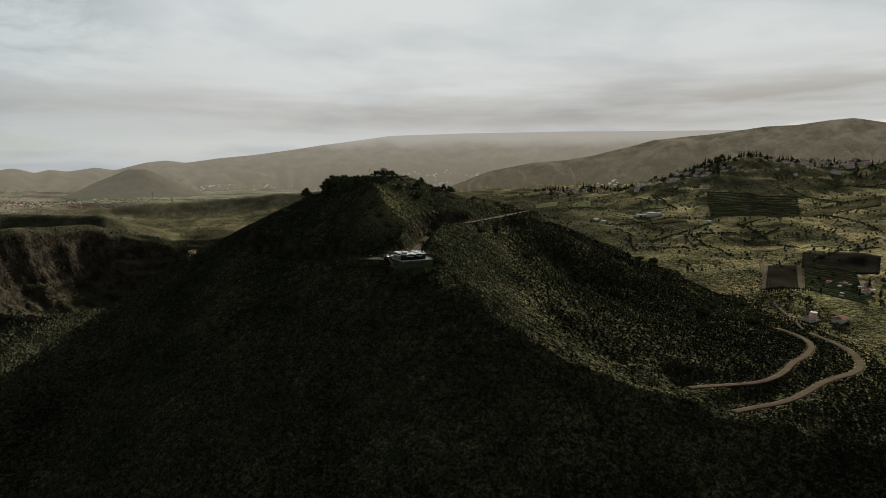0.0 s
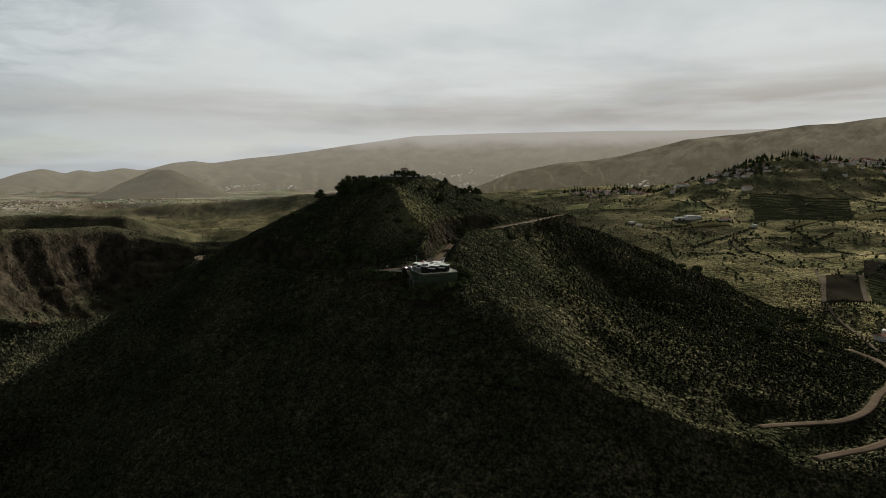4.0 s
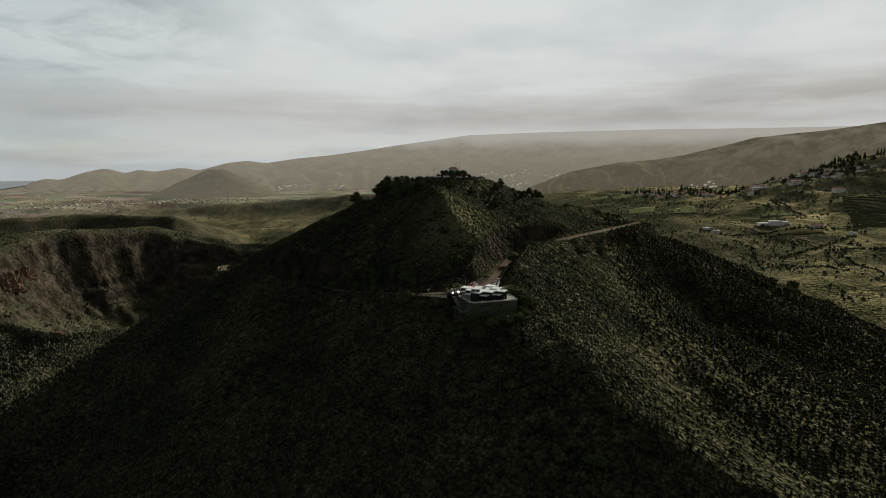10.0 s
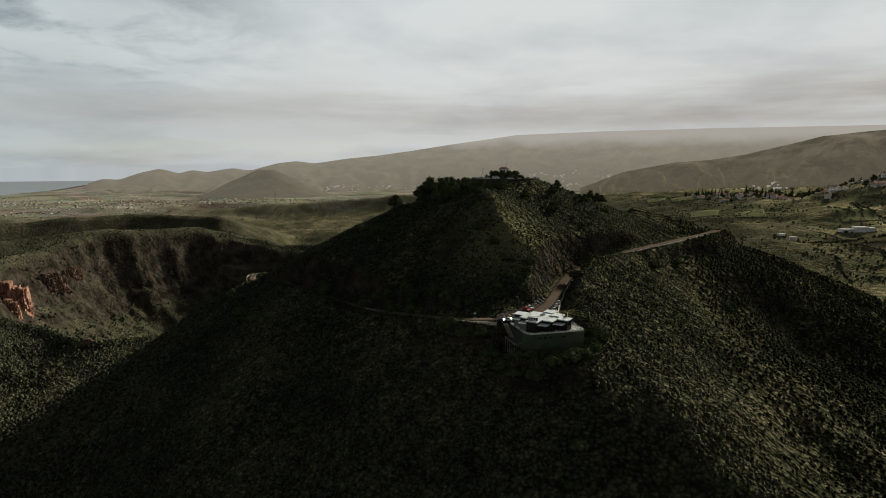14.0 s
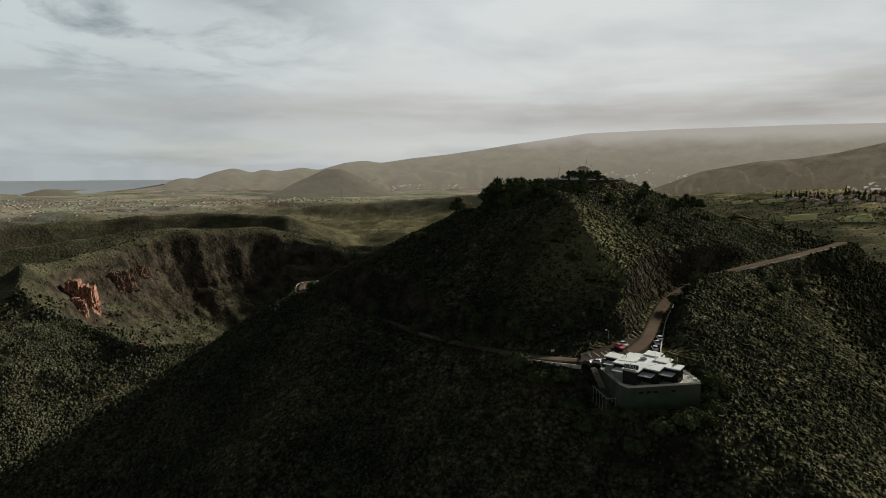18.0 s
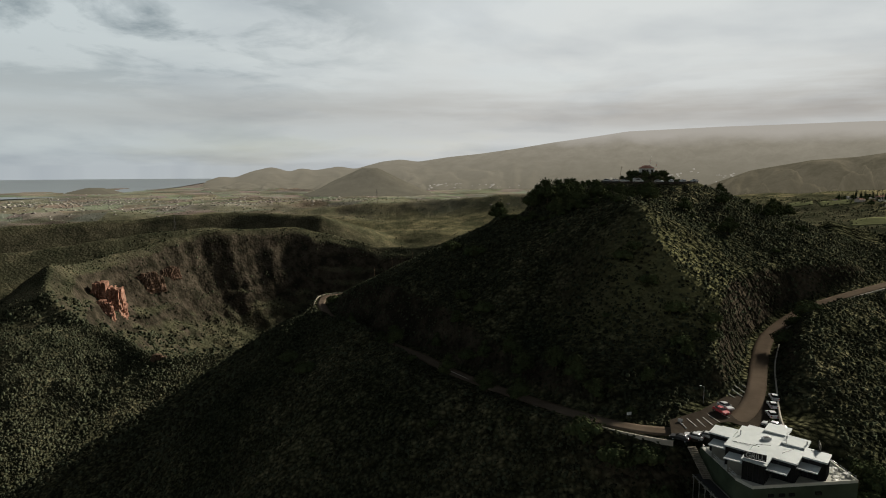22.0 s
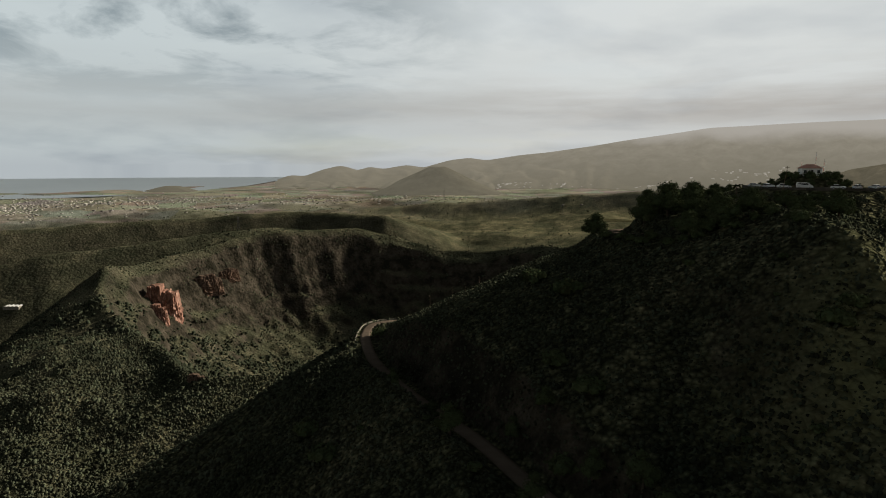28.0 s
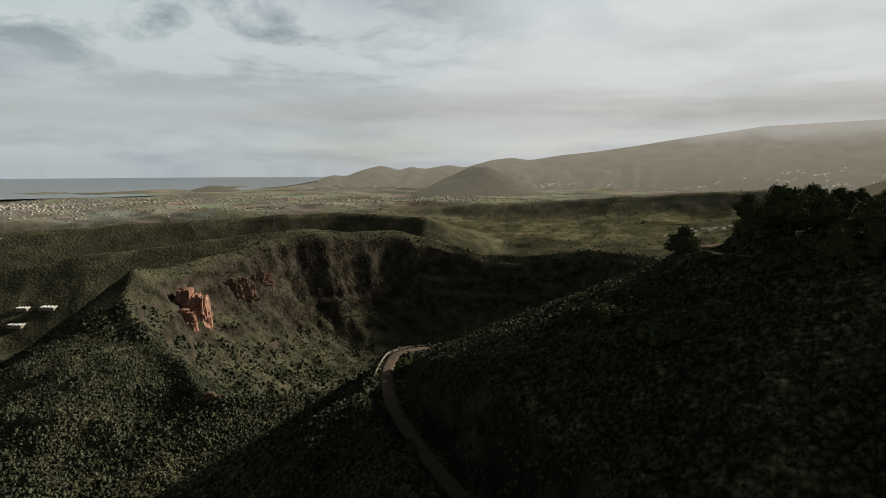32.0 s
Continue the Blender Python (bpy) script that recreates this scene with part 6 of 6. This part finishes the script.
# ---- farms, villages and far towns ----
M_PLASTER = material("pale_plaster", [(0.66, 0.61, 0.55), (0.84, 0.80, 0.75)], 0.15, 0.9, 0.05, random_v=0.3)
M_FIELD = material("ploughed_field", [(0.018, 0.017, 0.012), (0.036, 0.033, 0.024)], 0.08, 0.95, 0.3, 1.0)
M_GRASS = material("mown_grass", [(0.10, 0.108, 0.052), (0.16, 0.168, 0.088)], 0.03, 0.9, 0.2, 1.0)
M_TRACK = material("dirt_track", [(0.09, 0.078, 0.057), (0.155, 0.133, 0.10)], 0.1, 0.95, 0.2)
M_VINE = material("vine_rows", [(0.055, 0.063, 0.032), (0.10, 0.108, 0.058)], 0.1, 0.9, 0.4, 2.0, random_v=0.3)


M_FARWALL = material("dusty_plaster", [(0.24, 0.22, 0.19), (0.46, 0.43, 0.38)], 0.02, 0.9, 0.0, random_v=0.35)


M_MEADOW = material("dry_meadow", [(0.055, 0.052, 0.026), (0.11, 0.10, 0.052)], 0.05, 0.95, 0.3, 1.0)


def house(w, d, storeys, tiled, label, windows=True):
    ob = tagged(new("house"), label, "house")
    h = 2.9 * storeys
    bm = bmesh.new(); box(bm, -w / 2, w / 2, -d / 2, d / 2, -2.5, h); part("wall", bm, M_PLASTER, ob)
    bm = bmesh.new()
    if tiled:
        e = [bm.verts.new(p) for p in ((-w / 2 - 0.4, -d / 2 - 0.4, h), (w / 2 + 0.4, -d / 2 - 0.4, h), (w / 2 + 0.4, d / 2 + 0.4, h), (-w / 2 - 0.4, d / 2 + 0.4, h))]
        r = [bm.verts.new((-w / 4, 0, h + d * 0.22)), bm.verts.new((w / 4, 0, h + d * 0.22))]
        for q in ((e[0], e[1], r[1], r[0]), (e[1], e[2], r[1]), (e[2], e[3], r[0], r[1]), (e[3], e[0], r[0]), (e[3], e[2], e[1], e[0])):
            bm.faces.new(q)
        part("roof", bm, M_TILE, ob, "clay tile roof")
    else:
        box(bm, -w / 2 - 0.15, w / 2 + 0.15, -d / 2 - 0.15, d / 2 + 0.15, h, h + 0.5)
        part("roof", bm, M_WHITE, ob, "flat white roof")
    if windows:
        for st in range(storeys):
            for x in np.arange(-w / 2 + 1.6, w / 2 - 1.0, 3.0):
                bm = bmesh.new(); box(bm, x - 0.5, x + 0.5, -d / 2 - 0.04, -d / 2 + 0.1, 2.9 * st + 1.0, 2.9 * st + 2.2); part("window", bm, M_DARK, ob)
    return ob


kinds = [house(13, 9, 1, True, "single-storey house with a clay tile roof"), house(11, 10, 2, False, "two-storey white house with a flat roof"), house(15, 10, 2, True, "two-storey villa with a clay tile roof"), house(9, 8, 1, False, "small white farmhouse with a flat roof")]
placed = set()


def put_house(k, x, y, turn, sc=1.0):
    src = kinds[k]
    m = on_ground(x, y, turn, sc * 0.9)
    if src.name in placed:
        return copy_thing(src, m)
    placed.add(src.name)
    src.matrix_world = m
    return src


villa = tagged(new("villa"), "long white farm villa among fields", "house")
villa.matrix_world = on_ground(392, 702, 8)
for x0, x1, h in ((-22, -4, 3.2), (-4, 12, 6.2), (12, 22, 5.2)):
    bm = bmesh.new(); box(bm, x0, x1, -5, 6, -3, h); part("wall", bm, M_WHITE, villa)
    bm = bmesh.new(); box(bm, x0 - 0.2, x1 + 0.2, -5.2, 6.2, h, h + 0.4); part("roof", bm, M_WHITE, villa)
    for x in np.arange(x0 + 1.5, x1 - 1, 3.2):
        bm = bmesh.new(); box(bm, x, x + 1.1, -5.05, -4.9, h - 2.2, h - 0.9); part("window", bm, M_DARK, villa)
rng = np.random.default_rng(77)
for k, x, y, tn, sc in ((3, 297, 695, 20, 1.0), (1, 303, 668, -10, 0.8), (0, 442, 676, 15, 1.3), (1, 465, 622, 30, 1.0), (2, 556, 866, 10, 1.2), (0, 396, 158, 35, 1.0), (2, 372, 165, 20, 0.8), (3, 383, 178, 50, 0.9)):
    put_house(k, x, y, tn, sc)
for k in range(16):       # hamlet in the valley
    put_house(int(rng.integers(0, 4)), 468 + rng.normal(0, 17), 240 + rng.normal(0, 15), rng.uniform(0, 180), rng.uniform(0.45, 0.68))
for k in range(120):       # village strung along the ridge
    f = rng.uniform(0, 1)
    put_house(int(rng.integers(0, 4)), 330 + 190 * f + rng.normal(0, 30), 1360 - 390 * f + rng.normal(0, 40), rng.uniform(0, 180), rng.uniform(0.8, 1.25))
for k in range(36):       # houses climbing the hill
    f = rng.uniform(0, 1)
    put_house(int(rng.integers(0, 4)), 500 + 170 * f + rng.normal(0, 14), 965 + 25 * f + rng.normal(0, 18), rng.uniform(0, 180), rng.uniform(0.7, 1.1))
for k in range(170):       # town on the far ridge
    f = rng.uniform(0, 1)
    put_house(int(rng.choice([0, 1, 1, 2, 3])), 760 + 290 * f + rng.normal(0, 28), 985 + 120 * f + rng.normal(0, 32), rng.uniform(0, 180), rng.uniform(0.8, 1.4))
for k in range(14):       # farm buildings beyond the caldera
    put_house(int(rng.choice([1, 3, 3])), -330 + rng.normal(0, 60), 1745 + rng.normal(0, 22), rng.uniform(0, 180), rng.uniform(0.9, 1.5))


def drape(name, pts_uv, corners, mat, label, category, lift=0.35):
    """A sheet draped over the land inside four corners."""
    c = np.array(corners, float)
    n, m = pts_uv
    U, V = np.meshgrid(np.linspace(0, 1, n), np.linspace(0, 1, m), indexing="ij")
    P = (c[0] * (1 - U[..., None]) + c[1] * U[..., None]) * (1 - V[..., None]) + (c[3] * (1 - U[..., None]) + c[2] * U[..., None]) * V[..., None]
    x, y = P[..., 0], P[..., 1]
    z = height(x.ravel(), y.ravel()).reshape(x.shape) + lift
    ob = new(name, mesh_from(name, np.stack([x, y, z], -1).reshape(-1, 3), grid_faces(n, m), mat, True))
    mod = ob.modifiers.new("thick", "SOLIDIFY")
    mod.thickness, mod.offset = 1.2, -1
    return tagged(ob, label, category, kind="structure")


def rows_on(name, corners, n, mat, label, w=1.1, h=1.2, seed=1):
    """Planted rows across a plot, each a low broken hedge."""
    c = np.array(corners, float)
    rng = np.random.default_rng(seed)
    verts, faces = [], []
    for k in range(n):
        f = (k + 0.5) / n
        a, b = c[0] * (1 - f) + c[3] * f, c[1] * (1 - f) + c[2] * f
        steps = max(4, int(np.linalg.norm(b - a) / 5))
        t = np.linspace(0, 1, steps)
        p = a[None] * (1 - t[:, None]) + b[None] * t[:, None]
        z = height(p[:, 0].copy(), p[:, 1].copy())
        d = (b - a) / np.linalg.norm(b - a)
        nr = np.array([-d[1], d[0]]) * w / 2
        o = len(verts)
        for i in range(steps):
            hh = h * rng.uniform(0.7, 1.2)
            verts += [(p[i, 0] + nr[0], p[i, 1] + nr[1], z[i] - 0.4), (p[i, 0] + nr[0] * 0.5, p[i, 1] + nr[1] * 0.5, z[i] + hh), (p[i, 0] - nr[0] * 0.5, p[i, 1] - nr[1] * 0.5, z[i] + hh), (p[i, 0] - nr[0], p[i, 1] - nr[1], z[i] - 0.4)]
        for i in range(steps - 1):
            q = o + i * 4
            faces += [(q + j, q + j + 1, q + j + 5, q + j + 4) for j in range(3)]
    ob = new(name, mesh_from(name, verts, faces, mat))
    return tagged(ob, label, "crop rows", kind="stuff")


PLOT = [(377, 259), (411, 254), (459, 348), (431, 360)]
drape("field", (14, 14), PLOT, M_FIELD, "dark ploughed plot between pale tracks", "field")
drape("field_track", (4, 20), [(372, 260), (377, 259), (431, 360), (426, 362)], M_TRACK, "pale dirt track beside the plot", "track", 0.45)
drape("field_track", (4, 20), [(411, 254), (416, 253), (464, 346), (459, 348)], M_TRACK, "pale dirt track beside the plot", "track", 0.45)
SLOPEROWS = [(418, 252), (440, 185), (500, 300), (470, 350)]
drape("field", (16, 16), SLOPEROWS, M_MEADOW, "sloping pale field with planted rows", "field", 0.2)
rows_on("vineyard_rows", SLOPEROWS, 16, M_VINE, "rows of vines on the sloping field", 2.6, 1.4, 3)
TERRACES = [(548, 838), (482, 655), (623, 632), (707, 800)]
rows_on("terrace_rows", [TERRACES[1], TERRACES[2], TERRACES[3], TERRACES[0]], 15, M_VINE, "hedged terraces stepping up the hill", 2.6, 1.8, 4)
for cs, lab in (([(190, 1300), (230, 1290), (240, 1370), (195, 1380)], "bright mown fairway"), ([(235, 1240), (290, 1225), (300, 1300), (240, 1315)], "bright mown fairway"), ([(225, 965), (270, 950), (285, 1010), (235, 1025)], "bright mown fairway"), ([(285, 890), (330, 880), (340, 935), (290, 945)], "bright mown fairway"),
                ([(410, 800), (455, 780), (470, 850), (425, 868)], "bright meadow below the village"), ([(360, 640), (430, 625), (440, 655), (365, 668)], "pale strip field by the villa"), ([(-500, 1830), (-360, 1835), (-350, 1880), (-500, 1872)], "pale strip field beyond the caldera"), ([(-330, 1885), (-220, 1890), (-215, 1940), (-330, 1935)], "pale strip field beyond the caldera")):
    drape("field", (10, 10), cs, M_GRASS if "pale" not in lab else M_MEADOW, lab, "field", 0.5)

# tall trees among the farms, and cypresses by the plot
row_tree = conifer(41, 9.0, 1.4, 160, "narrow dark cypress by the ploughed plot")
spread_copies([row_tree], [(371 + 2.7 * k, 250 - 0.5 * k + 1.2 * (k % 2), 0.7 + 0.12 * (k % 4)) for k in range(18)], rng, "cypresses by the plot")
far_kinds = [broadleaf(43, 9.0, 4.5, 130, "dark tree among the village houses"), conifer(44, 12.0, 2.6, 130, "dark conifer on the village ridge")]
spots = []
for k in range(230):
    f = rng.uniform(0, 1)
    spots.append((300 + 330 * f + rng.normal(0, 40), 1330 - 330 * f + rng.normal(0, 60), rng.uniform(0.7, 1.3)))
for k in range(50):
    spots.append((560 + rng.uniform(-10, 200), 1010 + rng.normal(0, 18), rng.uniform(0.7, 1.3)))
for k in range(60):
    spots.append((760 + rng.uniform(0, 300), 1010 + rng.normal(0, 60), rng.uniform(0.7, 1.2)))
for k in range(40):
    spots.append((480 + rng.normal(0, 40), 230 + rng.normal(0, 35), rng.uniform(0.4, 0.8)))
spread_copies(far_kinds, spots, rng, "trees round the village")


def town(name, n, centre, spread_a, spread_r, label, seed, size=(7, 16)):
    """Far town: hundreds of plain blocks on the plain, given by bearing and distance."""
    rng = np.random.default_rng(seed)
    az, r = centre[0] + rng.normal(0, 1, n) * spread_a, centre[1] + rng.normal(0, 1, n) * spread_r
    x, y = GC[0] + np.sin(np.radians(az)) * r, GC[1] + np.cos(np.radians(az)) * r
    z = height(x, y)
    w, d, h = rng.uniform(*size, n) * 1.3, rng.uniform(*size, n), rng.uniform(1.2, 2.4, n)
    an = rng.uniform(0, np.pi, n)
    V = []
    for sx, sy, top in ((-1, -1, 0), (1, -1, 0), (1, 1, 0), (-1, 1, 0), (-1, -1, 1), (1, -1, 1), (1, 1, 1), (-1, 1, 1)):
        px, py = sx * w / 2, sy * d / 2
        V.append(np.stack([x + px * np.cos(an) - py * np.sin(an), y + px * np.sin(an) + py * np.cos(an), z + (h if top else -3)], -1))
    V = np.stack(V, 1).reshape(-1, 3)
    f = np.array([(4, 5, 6, 7), (0, 1, 5, 4), (1, 2, 6, 5), (2, 3, 7, 6), (3, 0, 4, 7)])
    F = (f[None] + (np.arange(n) * 8)[:, None, None]).reshape(-1, 4)
    return tagged(new(name, mesh_from(name, V, F, M_FARWALL)), label, "town", kind="stuff")


town("coastal_town", 2600, (-68, 2950), 5.5, 150, "dense pale coastal town seen far off", 1, (4, 10))
town("coastal_town", 520, (-52, 3050), 7.0, 230, "scattered pale town on the coastal plain", 2, (4, 9))
town("plain_hamlets", 260, (-36, 2950), 8.0, 260, "scattered white houses on the far plain", 3, (5, 11))
town("plain_hamlets", 120, (-14, 2750), 7.0, 160, "white hamlets along the plateau edge", 4, (5, 10))
town("valley_houses", 70, (-62, 1930), 2.6, 60, "small houses in the shaded valley", 5, (4, 7))


def slope_town(name, backing, n, az, share, label, seed, size=(4, 11)):
    """White houses scattered over a far mountainside, in loose clusters."""
    rng = np.random.default_rng(seed)
    a, radii, z = SLOPES[backing]
    ca, cs = rng.uniform(*az, 14), rng.uniform(*share, 14)
    k = rng.integers(0, 14, n)
    A = np.clip(ca[k] + rng.normal(0, (az[1] - az[0]) * 0.035, n), a[0], a[-1])
    S = np.clip(cs[k] + rng.normal(0, 0.012, n), 0.02, 0.95)
    i, j = np.searchsorted(a, A).clip(0, len(a) - 1), (S * (len(radii) - 1)).astype(int)
    r = radii[j]
    x, y, zz = GC[0] + np.sin(np.radians(A)) * r, GC[1] + np.cos(np.radians(A)) * r, z[i, j]
    w, d, h = rng.uniform(*size, n) * 1.4, rng.uniform(*size, n), rng.uniform(1.4, 3, n)
    V = []
    for sx, sy, top in ((-1, -1, 0), (1, -1, 0), (1, 1, 0), (-1, 1, 0), (-1, -1, 1), (1, -1, 1), (1, 1, 1), (-1, 1, 1)):
        V.append(np.stack([x + sx * w / 2, y + sy * d / 2, zz + (h if top else -6)], -1))
    V = np.stack(V, 1).reshape(-1, 3)
    f = np.array([(4, 5, 6, 7), (0, 1, 5, 4), (1, 2, 6, 5), (2, 3, 7, 6), (3, 0, 4, 7)])
    F = (f[None] + (np.arange(n) * 8)[:, None, None]).reshape(-1, 4)
    return tagged(new(name, mesh_from(name, V, F, M_FARWHITE)), label, "village", kind="stuff")


# far houses glow too: haze and daylight are put into their emission
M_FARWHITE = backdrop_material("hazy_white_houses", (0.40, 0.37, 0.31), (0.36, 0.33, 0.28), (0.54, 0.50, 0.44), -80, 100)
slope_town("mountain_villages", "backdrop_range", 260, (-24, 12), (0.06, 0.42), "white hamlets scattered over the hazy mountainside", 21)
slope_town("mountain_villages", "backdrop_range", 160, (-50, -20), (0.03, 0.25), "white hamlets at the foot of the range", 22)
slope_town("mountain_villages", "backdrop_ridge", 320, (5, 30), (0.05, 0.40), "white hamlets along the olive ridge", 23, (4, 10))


def greenhouse(x, y, w, d, turn):
    ob = tagged(new("greenhouse"), "long white plastic greenhouse in the valley", "greenhouse")
    bm = bmesh.new(); box(bm, -w / 2, w / 2, -d / 2, d / 2, -2, 3.2); part("side", bm, M_STONE, ob)
    for k in range(4):
        bm = bmesh.new()
        x0 = -w / 2 + w * k / 4
        prism(bm, [(x0, -d / 2 - 0.2), (x0 + w / 8, -d / 2 - 0.2), (x0 + w / 8, d / 2 + 0.2), (x0, d / 2 + 0.2)], 3.2, 3.3, [0, 1.2, 1.2, 0])
        prism(bm, [(x0 + w / 8, -d / 2 - 0.2), (x0 + w / 4, -d / 2 - 0.2), (x0 + w / 4, d / 2 + 0.2), (x0 + w / 8, d / 2 + 0.2)], 3.2, 3.3, [1.2, 0, 0, 1.2])
        part("roof_bay", bm, M_LINE, ob, "dull white plastic roof bay")
    ob.matrix_world = on_ground(x, y, turn)


greenhouse(-1157, 545, 26, 13, 28)
greenhouse(-1166, 498, 26, 12, 25)
greenhouse(-1195, 524, 20, 11, 28)


M_PYLON = material("dull_steel", [(0.10, 0.10, 0.10), (0.16, 0.16, 0.16)], 1.0, 0.7, 0.0)


def pylon(x, y, h):
    ob = tagged(new("pylon"), "grey lattice power pylon", "pylon")
    for sx in (-1, 1):
        for sy in (-1, 1):
            bm = bmesh.new(); tube(bm, (sx * 3, sy * 3, -1), (sx * 0.4, sy * 0.4, h), 0.16, 0.1, 4); part("leg", bm, M_PYLON, ob)
    for k in range(6):
        f, g = k / 6, (k + 1) / 6
        for sx, sy, tx, ty in ((-1, -1, 1, -1), (1, -1, 1, 1), (1, 1, -1, 1), (-1, 1, -1, -1)):
            a, b = 3 - 2.6 * f, 3 - 2.6 * g
            bm = bmesh.new(); tube(bm, (sx * a, sy * a, h * f), (tx * b, ty * b, h * g), 0.07, 0.07, 4, False); part("brace", bm, M_PYLON, ob)
    for z in (0.72, 0.86, 0.98):
        bm = bmesh.new(); tube(bm, (-6, 0, h * z), (6, 0, h * z), 0.12, 0.12, 4); part("crossarm", bm, M_PYLON, ob)
    ob.matrix_world = on_ground(x, y, 30)


pylon(-1590, 840, 44)
pylon(-1080, 985, 42)
pylon(-1330, 1500, 44)
pylon(-1120, 2080, 44)


# ---- farm tracks and plots on the valley's far side ----
def track(line, half, mat, label, lift=0.35):
    p = spline([(x, y, 0) for x, y in line], 6)
    p[:, 2] = height(p[:, 0].copy(), p[:, 1].copy())
    return tagged(strip("dirt_track", p, half, mat, lift), label, "track", kind="structure")


track([(434, 388), (401, 311), (374, 249), (362, 184), (345, 125)], 1.6, M_TRACK, "pale dirt track running down beside the plot")
track([(396, 623), (433, 554), (462, 522), (468, 456), (498, 433), (577, 438), (635, 457)], 1.6, M_TRACK, "dirt track winding between the farms")
track([(332, 755), (372, 634), (402, 589), (389, 465), (391, 379)], 1.5, M_TRACK, "narrow dirt track through dry meadows")
drape("field", (20, 12), [(503, 592), (778, 668), (826, 740), (553, 651)], M_MEADOW, "long pale grassy field below the terraces", "field", 0.4)
drape("field", (14, 12), [(459, 337), (511, 276), (556, 340), (488, 387)], M_FIELD, "dark ploughed field above the hamlet", "field", 0.4)
